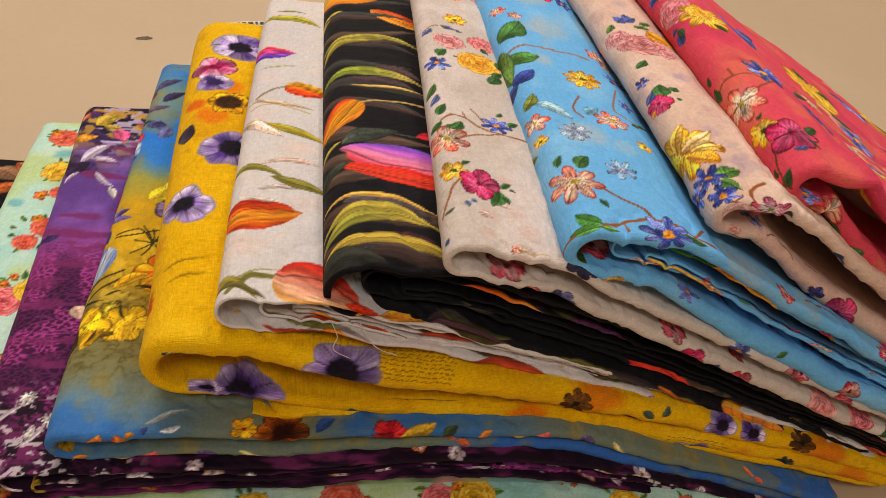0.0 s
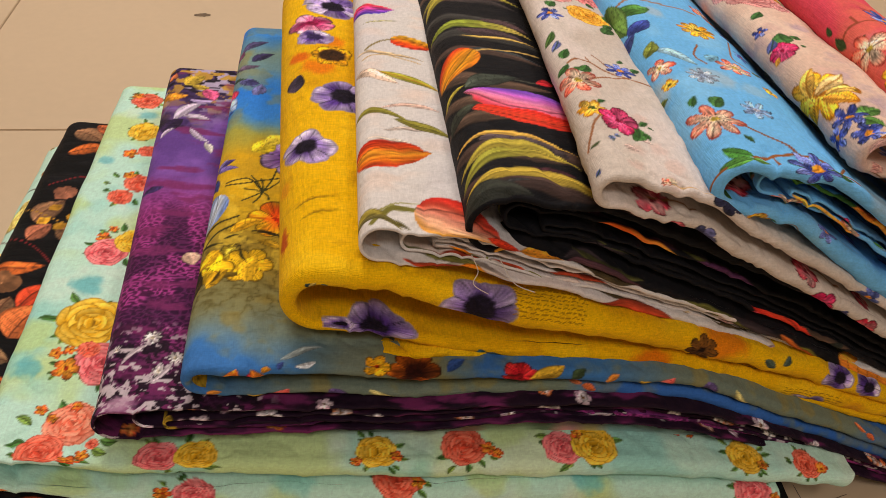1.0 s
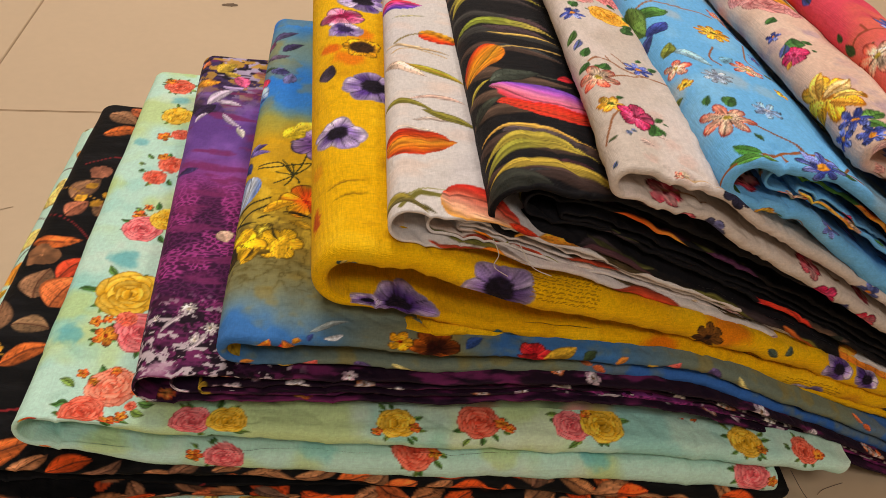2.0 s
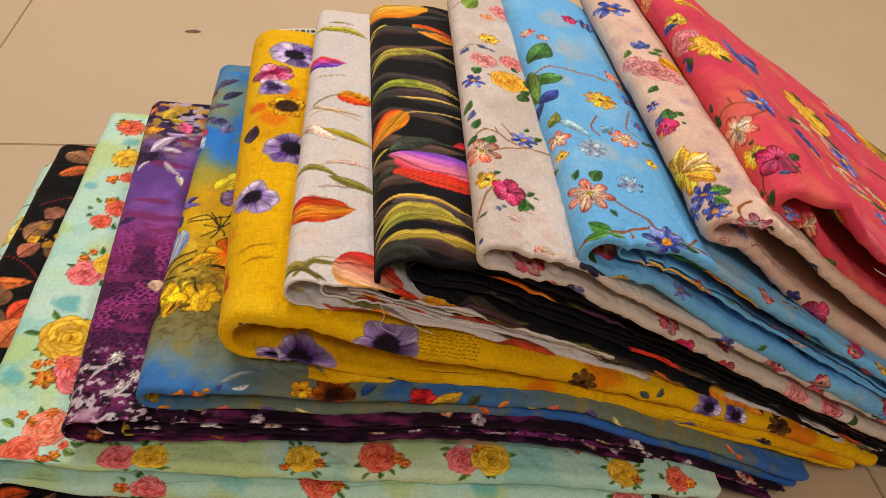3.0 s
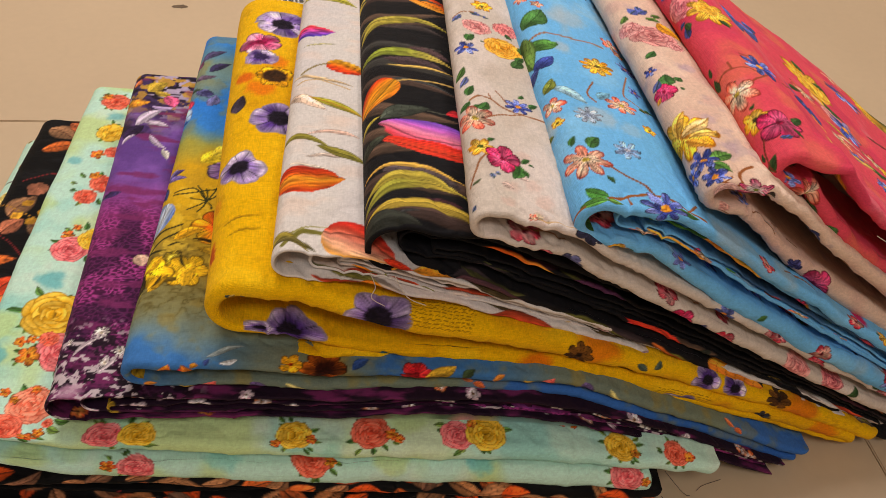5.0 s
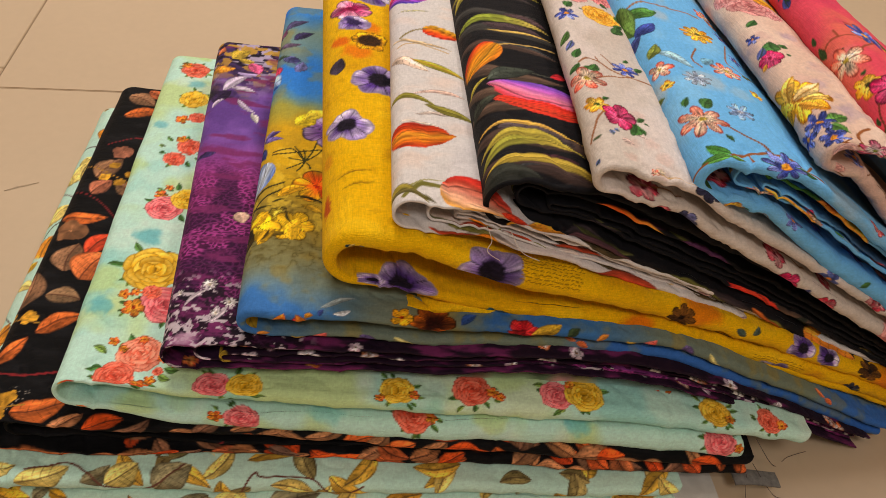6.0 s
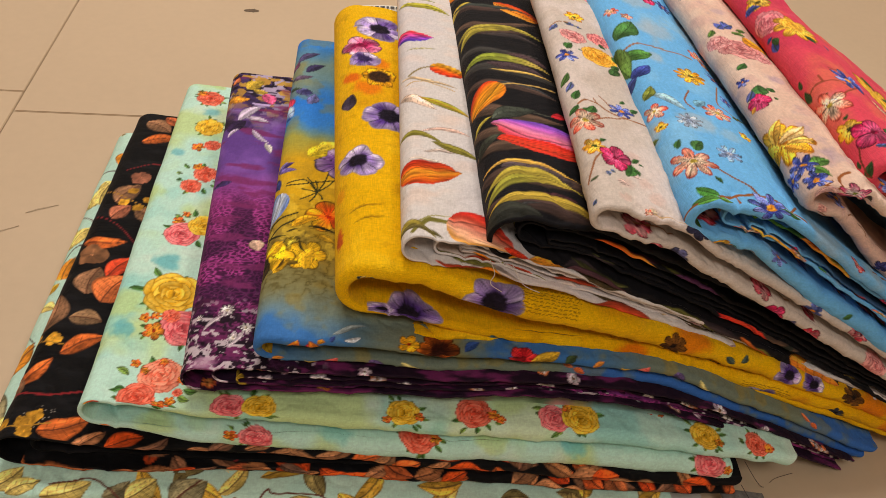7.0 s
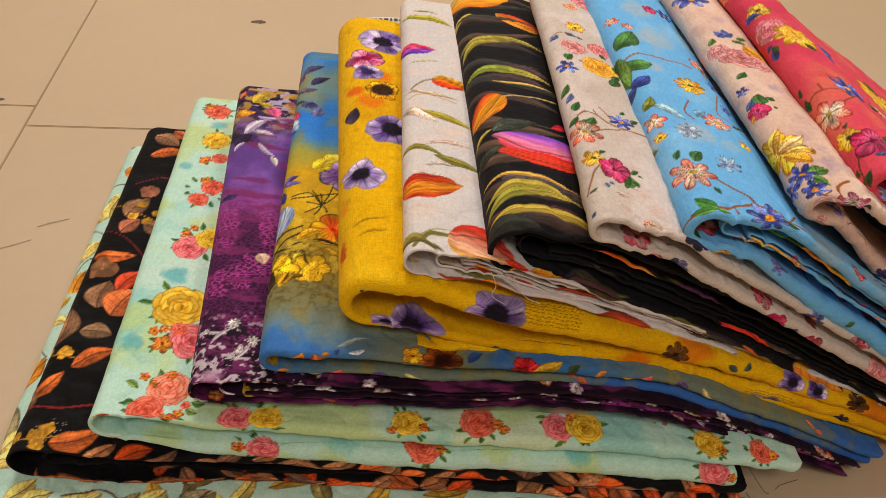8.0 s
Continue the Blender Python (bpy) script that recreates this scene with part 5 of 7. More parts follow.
    k.leaf(0.202, 0.287, 0.0865, 0.0260, -0, "4a3038", bend=0)
    k.leaf(0.309, 0.285, 0.0915, 0.0183, 2, "5a5a2c", bend=0)
    k.leaf(0.505, 0.298, 0.0810, 0.0292, -1, "e8862a", bend=0)
    return k.done(u.shape)


def cream_print(u, v):
    k = Print(u, v, "d0c3b9")
    k.cloud("c9b8ac", 0.03, 0.52, 0.7, 0.5, 5)
    k.cloud("e6d8d4", 0.05, 0.5, 0.75, 0.6, 15)
    rng = np.random.RandomState(19)
    for _ in range(46):
        cu, low = rng.uniform(0.17, 0.95), rng.rand()
        cv = rng.uniform(-0.02, 0.025) if low < 0.5 else rng.uniform(0.22, 0.28)
        kind = rng.randint(4)
        if kind == 0:
            k.bloom(cu, cv, 0.010 + 0.005 * rng.rand(), 6, "5a66b0", "7f8cd6", "e8922a", deep=0.6)
        elif kind == 1:
            k.bloom(cu, cv, 0.010 + 0.006 * rng.rand(), 5, "e0a0a0", "b8243c", "6a1828", deep=0.35)
        elif kind == 2:
            k.leaf(cu, cv, 0.02, 0.009, rng.rand() * 360, "3f5a34", "24401e")
        else:
            k.stem([(cu, cv), (cu + 0.02, cv + rng.uniform(-0.01, 0.01)), (cu + 0.045, cv)], 0.0018, "8a5a38")
    k.wash(0.017, 0.030, 0.0094, "d8b4a8", 0.45, 81, 1.0)
    k.wash(0.037, 0.035, 0.0104, "d8b4a8", 0.45, 26, 1.0)
    k.wash(0.033, 0.070, 0.0090, "d8b4a8", 0.45, 56, 1.0)
    k.wash(0.045, 0.019, 0.0103, "d8b4a8", 0.45, 74, 1.0)
    k.wash(0.013, 0.011, 0.0075, "d8b4a8", 0.45, 9, 1.0)
    k.wash(0.037, 0.000, 0.0092, "d8b4a8", 0.45, 12, 1.0)
    k.leaf(0.031, 0.000, 0.0102, 0.0073, 11, "c8b49a")
    k.leaf(0.043, 0.000, 0.0045, 0.0032, 0, "c8b49a")
    k.leaf(0.010, 0.033, 0.0115, 0.0083, -34, "d4b8ae")
    k.leaf(0.025, 0.043, 0.0097, 0.0070, -12, "d8bcb4")
    k.stem([(0.038, 0.000), (0.053, 0.000), (0.071, 0.000)], 0.0016, "d0a870")
    k.stem([(-0.013, 0.440), (0.005, 0.460), (0.024, 0.478)], 0.0018, "9a6a44")
    k.leaf(0.004, 0.437, 0.0356, 0.0213, 62, "7a9a3c")
    k.rose(0.050, 0.444, 0.0169, "a83c48", "d87a7c", "f0b8b0")
    k.rose(0.029, 0.420, 0.0098, "c0502c", "e8946a", "f0c8a0")
    k.rose(0.061, 0.429, 0.0117, "a83c48", "d87a7c", "f0b8b0")
    k.leaf(0.055, 0.405, 0.0167, 0.0090, -39, "4a4a7a", "24401e")
    k.bloom(0.024, 0.354, 0.0132, 6, "f8cc58", "f0a01c", "6a5a20", turn=0, deep=0.45, core=0.2, vein=0.7, rim='c87410')
    k.bloom(0.032, 0.000, 0.0047, 6, "f6d8bc", "e2604c", "b8a03a", turn=0, deep=0.55, core=0.14, vein=0.8, rim='b8342c')
    k.wash(-0.000, 0.100, 0.0120, "dcc0b4", 0.5, 33, 1.0)
    k.leaf(0.008, 0.331, 0.0138, 0.0075, -13, "5c66a4", "24401e")
    k.leaf(-0.013, 0.310, 0.0159, 0.0086, 49, "5c66a4", "24401e")
    k.leaf(0.022, 0.329, 0.0081, 0.0044, -30, "5c66a4", "24401e")
    k.stem([(-0.012, 0.317), (0.001, 0.330), (0.015, 0.335)], 0.0016, "9a6a44")
    k.rose(0.013, 0.298, 0.0173, "a84850", "d68a88", "efc0b8")
    k.rose(0.047, 0.308, 0.0162, "a03a44", "d47070", "f0b0a8")
    k.leaf(-0.001, 0.260, 0.0199, 0.0108, 62, "3f6a34", "24401e")
    k.leaf(0.014, 0.268, 0.0068, 0.0037, -36, "3f6a34", "24401e")
    k.bloom(-0.003, 0.245, 0.0135, 6, "3a48a0", "8490d8", "ea962c", turn=10, deep=0.62, core=0.2, vein=0.8)
    k.rose(0.038, 0.261, 0.0224, "c06a0c", "f0a424", "f8d878")
    k.leaf(0.043, 0.222, 0.0251, 0.0135, 67, "3a5a30", "24401e")
    k.leaf(0.050, 0.236, 0.0186, 0.0100, 59, "3a5a30", "24401e")
    k.leaf(0.045, 0.298, 0.0132, 0.0071, -61, "3a5a30", "24401e")
    k.leaf(0.057, 0.259, 0.0258, 0.0139, 54, "3a5a30", "24401e")
    k.leaf(-0.019, 0.189, 0.0211, 0.0089, 59, "55763a", "24401e")
    k.leaf(-0.014, 0.175, 0.0166, 0.0079, 65, "6a72b4", "24401e")
    k.leaf(-0.008, 0.156, 0.0176, 0.0095, 70, "3f6a34", "24401e")
    k.leaf(-0.019, 0.135, 0.0159, 0.0086, 41, "3f6a34", "24401e")
    k.leaf(-0.005, 0.131, 0.0117, 0.0063, 43, "3f6a34", "24401e")
    k.leaf(0.000, 0.131, 0.0188, 0.0101, 61, "3f6a34", "24401e")
    k.stem([(-0.007, 0.147), (0.003, 0.157), (0.013, 0.154), (0.024, 0.143), (0.040, 0.137), (0.066, 0.135)], 0.0024, "9a6644")
    k.stem([(0.001, 0.117), (0.020, 0.129), (0.043, 0.137)], 0.002, "9a6644")
    k.stem([(0.014, 0.153), (0.012, 0.164)], 0.0015, "9a6644")
    k.stem([(0.031, 0.145), (0.025, 0.161), (0.020, 0.173)], 0.0015, "9a6644")
    k.stem([(-0.017, 0.032), (-0.010, 0.048), (-0.005, 0.059), (0.008, 0.071)], 0.0018, "9a6644")
    k.bloom(0.039, 0.150, 0.0139, 7, "3a48a0", "8490d8", "ea962c", turn=10, deep=0.62, core=0.2, vein=0.8)
    k.leaf(0.050, 0.151, 0.0138, 0.0074, 44, "3f6a34", "24401e")
    k.leaf(0.042, 0.167, 0.0099, 0.0053, 60, "3f6a34", "24401e")
    k.bloom(-0.005, 0.117, 0.0200, 6, "f6d8bc", "e2604c", "b8a03a", turn=20, deep=0.55, core=0.14, vein=0.8, rim='b8342c')
    k.bloom(-0.004, 0.075, 0.0120, 6, "f8cc58", "f0a01c", "4a5a20", turn=0, deep=0.45, core=0.2, vein=0.7, rim='c87410')
    k.leaf(0.003, 0.084, 0.0086, 0.0046, 36, "3f6a34", "24401e")
    k.leaf(0.028, 0.060, 0.0212, 0.0114, -109, "3f6a34", "24401e")
    k.leaf(0.031, 0.062, 0.0106, 0.0057, 45, "3f6a34", "24401e")
    k.leaf(0.030, 0.053, 0.0087, 0.0047, -59, "3f6a34", "24401e")
    k.leaf(0.036, 0.062, 0.0056, 0.0030, -10, "3f6a34", "24401e")
    k.bloom(0.014, 0.064, 0.0164, 5, "e85a8a", "cc1e56", "8a1038", deep=0.3, core=0.15, vein=0.7)
    k.leaf(0.002, 0.044, 0.0060, 0.0051, -66, "7a86c4", "24401e")
    k.leaf(0.006, 0.046, 0.0047, 0.0040, -32, "7a86c4", "24401e")
    k.leaf(-0.015, 0.033, 0.0092, 0.0033, 22, "6a6a4a", "24401e")
    k.leaf(-0.018, 0.004, 0.0064, 0.0046, 45, "5c66a4", "24401e")
    k.bloom(0.084, 0.000, 0.0155, 5, "3c3c5a", "62628a", "2a2a3a", deep=0.4)
    k.bloom(0.413, 0.242, 0.0156, 5, "e85a8a", "cc1e56", "8a1038", deep=0.3, core=0.15, vein=0.7)
    k.bloom(0.287, 0.243, 0.0139, 5, "3c3c5a", "5a5a82", "2a2a3a", deep=0.4)
    k.stem([(0.216, 0.245), (0.228, 0.245), (0.234, 0.245)], 0.002, "7a3c2c")
    k.rose(0.575, 0.254, 0.0187, "a84850", "d68a88", "efc0b8")
    k.rose(0.630, 0.259, 0.0182, "8a2c3c", "c8606a", "efc0b8")
    k.bloom(0.442, 0.243, 0.0069, 4, "3c3c6a", "5a5a92", "2a2a3a")
    k.stem([(0.187, 0.251), (0.196, 0.245), (0.200, 0.245)], 0.0022, "7a3c2c")
    return k.done(u.shape)


def sky_print(u, v):
    k = Print(u, v, "6fb8f0")
    k.cloud("8cc8f2", 0.05, 0.5, 0.72, 0.6, 5)
    k.cloud("a9b8c4", 0.06, 0.58, 0.75, 0.6, 25)
    k.wash(0.42, 0.150, 0.13, "2f4a6c", 0.85, 31)
    k.wash(0.20, 0.145, 0.05, "46708a", 0.7, 37)
    for cu, cv, a, c in ((0.115, 0.128, 12, "4c7a34"), (0.150, 0.140, -8, "34602c"), (0.190, 0.132, 20, "5c7434"), (0.300, 0.130, 5, "c8862c"), (0.345, 0.140, -12, "3c5a30"), (0.40, 0.128, 15, "c84a5a")):
        k.leaf(cu, cv, 0.042, 0.024, a, c, "1e3018")
    rng = np.random.RandomState(29)
    for _ in range(46):
        cu, low = rng.uniform(0.17, 0.95), rng.rand()
        cv = rng.uniform(-0.02, 0.025) if low < 0.5 else rng.uniform(0.03, 0.06)
        kind = rng.randint(4)
        if kind == 0:
            k.bloom(cu, cv, 0.010 + 0.005 * rng.rand(), 6, "5a66b0", "7f8cd6", "e8922a", deep=0.6)
        elif kind == 1:
            k.bloom(cu, cv, 0.010 + 0.006 * rng.rand(), 5, "e8b0a0", "b8243c", "6a1828", deep=0.35)
        elif kind == 2:
            k.leaf(cu, cv, 0.02, 0.009, rng.rand() * 360, "3f5a34", "24401e")
        else:
            k.stem([(cu, cv), (cu + 0.02, cv + rng.uniform(-0.01, 0.01)), (cu + 0.045, cv)], 0.0018, "8a5a38")
    k.wash(0.038, 0.321, 0.0268, "b0bcc6", 0.6, 90, 1.0)
    k.wash(0.023, 0.124, 0.0216, "b0bcc6", 0.6, 14, 1.0)
    k.wash(-0.028, 0.110, 0.0143, "b0bcc6", 0.6, 66, 1.0)
    k.wash(0.100, 0.386, 0.0200, "b0bcc6", 0.6, 43, 1.0)
    k.wash(0.013, 0.252, 0.0141, "b0bcc6", 0.6, 23, 1.0)
    k.wash(0.033, 0.407, 0.0264, "b0bcc6", 0.6, 0, 1.0)
    k.wash(0.106, 0.478, 0.0217, "b0bcc6", 0.6, 60, 1.0)
    k.bloom(0.014, 0.124, 0.0143, 9, "9aa8c0", "b4c4d8", "8a9ab8", deep=0.6)
    k.bloom(0.037, 0.074, 0.0136, 7, "8aa4d4", "9cc0e8", "b0b0c0", deep=0.65)
    k.leaf(-0.010, 0.170, 0.0386, 0.0139, -42, "8fb4c8")
    k.leaf(0.032, 0.156, 0.0198, 0.0119, 43, "6a9ab4")
    k.leaf(-0.018, 0.294, 0.0478, 0.0287, 56, "44703a", "24401e")
    k.stem([(-0.014, 0.268), (0.008, 0.279), (0.036, 0.274), (0.067, 0.272)], 0.003, "a06c4a")
    k.leaf(-0.022, 0.251, 0.0365, 0.0241, 9, "4c7c38", "2c4a20")
    k.leaf(-0.022, 0.278, 0.0645, 0.0310, -90, "5c7c3c", "2c4a20")
    k.leaf(-0.022, 0.211, 0.0271, 0.0195, 30, "3a4894", "2a3470")
    k.leaf(-0.036, 0.192, 0.0262, 0.0157, 40, "4a58a0", "2a3470")
    k.leaf(-0.019, 0.166, 0.0222, 0.0133, 59, "7a8438", "4a5420")
    k.bloom(0.053, 0.411, 0.0105, 5, "e85a8a", "cc1e56", "8a1038", deep=0.3, core=0.15, vein=0.7)
    k.bloom(0.076, 0.414, 0.0136, 6, "3a48a0", "8490d8", "ea962c", turn=10, deep=0.62, core=0.2, vein=0.8)
    k.bloom(0.082, 0.291, 0.0135, 5, "f6d8bc", "e2604c", "b8a03a", turn=0, deep=0.55, core=0.14, vein=0.8, rim='b8342c')
    k.bloom(0.089, 0.275, 0.0093, 5, "f6d8bc", "e2604c", "b8a03a", turn=0, deep=0.55, core=0.14, vein=0.8, rim='b8342c')
    k.bloom(-0.009, 0.358, 0.0098, 6, "f6d8bc", "e2604c", "b8a03a", turn=0, deep=0.55, core=0.14, vein=0.8, rim='b8342c')
    k.bloom(0.045, 0.217, 0.0184, 9, "f8cc58", "f0a01c", "6a5a20", turn=0, deep=0.45, core=0.2, vein=0.7, rim='c87410')
    k.bloom(0.087, 0.241, 0.0129, 6, "3a48a0", "8490d8", "ea962c", turn=10, deep=0.62, core=0.2, vein=0.8)
    k.bloom(0.082, 0.191, 0.0092, 5, "3a48a0", "8490d8", "ea962c", turn=10, deep=0.62, core=0.2, vein=0.8)
    k.leaf(0.083, 0.159, 0.0129, 0.0069, 13, "3f6a34", "24401e")
    k.leaf(0.075, 0.156, 0.0124, 0.0067, 14, "3f6a34", "24401e")
    k.stem([(0.079, 0.216), (0.063, 0.176), (0.071, 0.167), (0.086, 0.156)], 0.002, "a06c4a")
    k.bloom(0.053, 0.150, 0.0167, 7, "f6d8bc", "e2604c", "b8a03a", turn=0, deep=0.55, core=0.14, vein=0.8, rim='b8342c')
    k.bloom(-0.015, 0.143, 0.0134, 5, "f6d8bc", "e2604c", "b8a03a", turn=0, deep=0.55, core=0.14, vein=0.8, rim='b8342c')
    k.bloom(-0.016, 0.116, 0.0075, 5, "f8cc58", "f0a01c", "6a5a20", turn=0, deep=0.45, core=0.2, vein=0.7, rim='c87410')
    k.leaf(-0.036, 0.103, 0.0121, 0.0065, -7, "7a8438", "24401e")
    k.leaf(-0.012, 0.076, 0.0125, 0.0068, 67, "44703a", "24401e")
    k.bloom(0.116, 0.317, 0.0085, 5, "f6d8bc", "e2604c", "b8a03a", turn=0, deep=0.55, core=0.14, vein=0.8, rim='b8342c')
    k.bloom(0.103, 0.239, 0.0091, 5, "3a48a0", "8490d8", "ea962c", turn=10, deep=0.62, core=0.2, vein=0.8)
    k.bloom(0.073, 0.118, 0.0079, 5, "f8cc58", "f0a01c", "6a5a20", turn=0, deep=0.45, core=0.2, vein=0.7, rim='c87410')
    k.wash(0.051, 0.107, 0.0146, "a4c0d4", 0.5, 2, 1.0)
    k.leaf(0.003, 0.071, 0.0205, 0.0123, 56, "44703a", "24401e")
    k.stem([(0.028, 0.150), (0.023, 0.165), (0.033, 0.185)], 0.0018, "96582e")
    k.bloom(0.006, 0.345, 0.0083, 5, "f6d8bc", "e2604c", "b8a03a", turn=0, deep=0.55, core=0.14, vein=0.8, rim='b8342c')
    k.bloom(-0.005, 0.053, 0.0230, 7, "f6d8bc", "e2604c", "b8a03a", turn=12, deep=0.55, core=0.14, vein=0.8, rim='b8342c')
    k.leaf(0.008, 0.033, 0.0094, 0.0051, -58, "3a5a34", "24401e")
    k.stem([(0.015, 0.046), (0.025, 0.035), (0.040, 0.026), (0.046, 0.013)], 0.0024, "8a5434")
    k.stem([(0.002, 0.003), (0.027, 0.013), (0.046, 0.015), (0.063, 0.012), (0.075, 0.006), (0.091, 0.004)], 0.0028, "96582e")
    k.stem([(0.019, 0.011), (0.020, 0.001)], 0.0018, "96582e")
    k.stem([(0.071, 0.004), (0.088, 0.021)], 0.002, "96582e")
    k.leaf(0.002, 0.004, 0.0219, 0.0132, 133, "4c8c3c", "2c4a20")
    k.leaf(0.001, 0.001, 0.0240, 0.0115, 176, "5c9a44", "2c4a20")
    k.leaf(0.000, 0.000, 0.0135, 0.0081, 0, "6a9a44", "2c4a20")
    k.leaf(0.039, 0.000, 0.0121, 0.0065, 156, "3f6a34", "24401e")
    k.leaf(0.062, 0.000, 0.0195, 0.0105, 0, "3f6a34", "24401e")
    k.leaf(0.054, 0.000, 0.0180, 0.0097, 0, "3f6a34", "24401e")
    k.leaf(0.039, 0.000, 0.0060, 0.0032, 180, "3f6a34", "24401e")
    k.bloom(0.049, 0.001, 0.0213, 8, "3a48a0", "8490d8", "ea962c", turn=15, deep=0.62, core=0.2, vein=0.8)
    k.stem([(-0.018, 0.000), (-0.037, 0.001), (-0.037, 0.001)], 0.0024, "96582e")
    k.wash(0.321, 0.010, 0.0113, "c8205c", 0.95, 37, 1.0)
    k.bloom(0.350, -0.002, 0.0109, 5, "f8cc58", "f0a01c", "6a5a20", turn=0, deep=0.45, core=0.2, vein=0.7, rim='c87410')
    k.leaf(0.359, -0.002, 0.0085, 0.0046, 0, "3f6a34", "24401e")
    k.leaf(0.335, -0.002, 0.0075, 0.0040, 0, "3f6a34", "24401e")
    k.leaf(0.544, 0.001, 0.0119, 0.0071, 62, "44703a")
    k.leaf(0.099, 0.140, 0.0255, 0.0184, -1, "3c6a2c", "6a8a3c")
    k.leaf(0.120, 0.140, 0.0530, 0.0318, 0, "3c6a2c", "6a8a3c")
    k.leaf(0.111, 0.140, 0.0365, 0.0219, -2, "3c6a2c", "6a8a3c")
    k.leaf(0.173, 0.140, 0.0880, 0.0317, -1, "d8923a")
    k.bloom(0.313, 0.138, 0.0119, 5, "e85a8a", "cc1e56", "8a1038", deep=0.3, core=0.15, vein=0.7)
    return k.done(u.shape)


def peach_print(u, v):
    k = Print(u, v, "e0bfac")
    k.cloud("d8b0a4", 0.04, 0.5, 0.72, 0.6, 5)
    k.cloud("ecd2c0", 0.05, 0.5, 0.75, 0.7, 15)
    k.cloud("b8a0a8", 0.02, 0.62, 0.8, 0.5, 35)
    rng = np.random.RandomState(39)
    for _ in range(46):
        cu, low = rng.uniform(0.17, 0.95), rng.rand()
        cv = rng.uniform(-0.02, 0.025) if low < 0.5 else rng.uniform(0.16, 0.22)
        kind = rng.randint(4)
        if kind == 0:
            k.bloom(cu, cv, 0.010 + 0.005 * rng.rand(), 6, "5a66b0", "7f8cd6", "e8922a", deep=0.6)
        elif kind == 1:
            k.bloom(cu, cv, 0.010 + 0.006 * rng.rand(), 5, "e8a0a0", "b8243c", "6a1828", deep=0.35)
        elif kind == 2:
            k.leaf(cu, cv, 0.02, 0.009, rng.rand() * 360, "3f5a34", "24401e")
        else:
            k.stem([(cu, cv), (cu + 0.02, cv + rng.uniform(-0.01, 0.01)), (cu + 0.045, cv)], 0.0018, "8a5a38")
    k.wash(-0.014, 0.314, 0.0150, "d0a8a0", 0.5, 53, 1.0)
    k.wash(0.059, 0.228, 0.0142, "d0a8a0", 0.5, 89, 1.0)
    k.wash(0.025, 0.114, 0.0124, "d0a8a0", 0.5, 92, 1.0)
    k.wash(-0.008, 0.172, 0.0108, "d0a8a0", 0.5, 39, 1.0)
    k.bloom(-0.001, 0.398, 0.0242, 6, "3a48a0", "8490d8", "ea962c", turn=10, deep=0.62, core=0.2, vein=0.8)
    k.leaf(-0.002, 0.291, 0.0170, 0.0143, 45, "5a68b8", "24401e")
    k.leaf(0.007, 0.294, 0.0151, 0.0127, 34, "5a68b8", "24401e")
    k.leaf(0.011, 0.302, 0.0091, 0.0077, 99, "5a68b8", "24401e")
    k.leaf(0.012, 0.285, 0.0176, 0.0095, -20, "5c7c38", "24401e")
    k.leaf(0.020, 0.292, 0.0135, 0.0073, 4, "5c7c38", "24401e")
    k.leaf(-0.016, 0.275, 0.0154, 0.0083, 61, "5c7c38", "24401e")
    k.rose(0.008, 0.240, 0.0260, "8a3c44", "c87876", "efc4bc")
    k.rose(-0.011, 0.258, 0.0147, "9a4048", "d08888", "f0c8c0")
    k.leaf(0.024, 0.277, 0.0372, 0.0223, -61, "f0a428", "b06c10")
    k.leaf(0.040, 0.225, 0.0163, 0.0059, 18, "3a4a3a", "24401e")
    k.leaf(-0.007, 0.139, 0.0200, 0.0168, 87, "44703a", "24401e")
    k.leaf(0.002, 0.146, 0.0108, 0.0091, 56, "44703a", "24401e")
    k.leaf(0.001, 0.135, 0.0051, 0.0043, -61, "44703a", "24401e")
    k.bloom(-0.015, 0.132, 0.0128, 4, "e85a8a", "cc1e56", "8a1038", deep=0.3, core=0.15, vein=0.7)
    k.leaf(-0.026, 0.122, 0.0082, 0.0059, 38, "e8a03a")
    k.leaf(-0.024, 0.140, 0.0156, 0.0094, 50, "5c66a4", "24401e")
    k.wash(0.016, 0.339, 0.0116, "b8a0b0", 0.5, 68, 1.0)
    k.wash(0.024, 0.178, 0.0099, "b8a0b0", 0.5, 89, 1.0)
    k.wash(0.010, 0.085, 0.0089, "b8a0b0", 0.5, 15, 1.0)
    k.wash(0.015, 0.045, 0.0086, "b8a0b0", 0.5, 3, 1.0)
    k.rose(0.024, 0.219, 0.0100, "9a4048", "d08888", "f0c8c0")
    k.leaf(-0.014, 0.193, 0.0159, 0.0095, 44, "44703a", "24401e")
    k.bloom(-0.017, 0.171, 0.0073, 5, "3a48a0", "8490d8", "ea962c", turn=10, deep=0.62, core=0.2, vein=0.8)
    k.bloom(-0.018, 0.066, 0.0292, 8, "f8cc58", "f0a01c", "b8701c", turn=10, deep=0.45, core=0.2, vein=0.7, rim='c87410')
    k.leaf(-0.025, 0.067, 0.0338, 0.0122, 61, "f4bc50", "8a5410")
    k.leaf(-0.017, 0.059, 0.0304, 0.0109, 17, "f6c864", "8a5410")
    k.leaf(-0.021, 0.058, 0.0249, 0.0090, -38, "f2a83a", "8a5410")
    k.leaf(-0.022, 0.065, 0.0380, 0.0128, 33, "f6d08a", "8a5410")
    k.leaf(-0.009, 0.025, 0.0228, 0.0137, 23, "55803a", "24401e")
    k.leaf(-0.011, 0.021, 0.0176, 0.0106, -35, "55803a", "24401e")
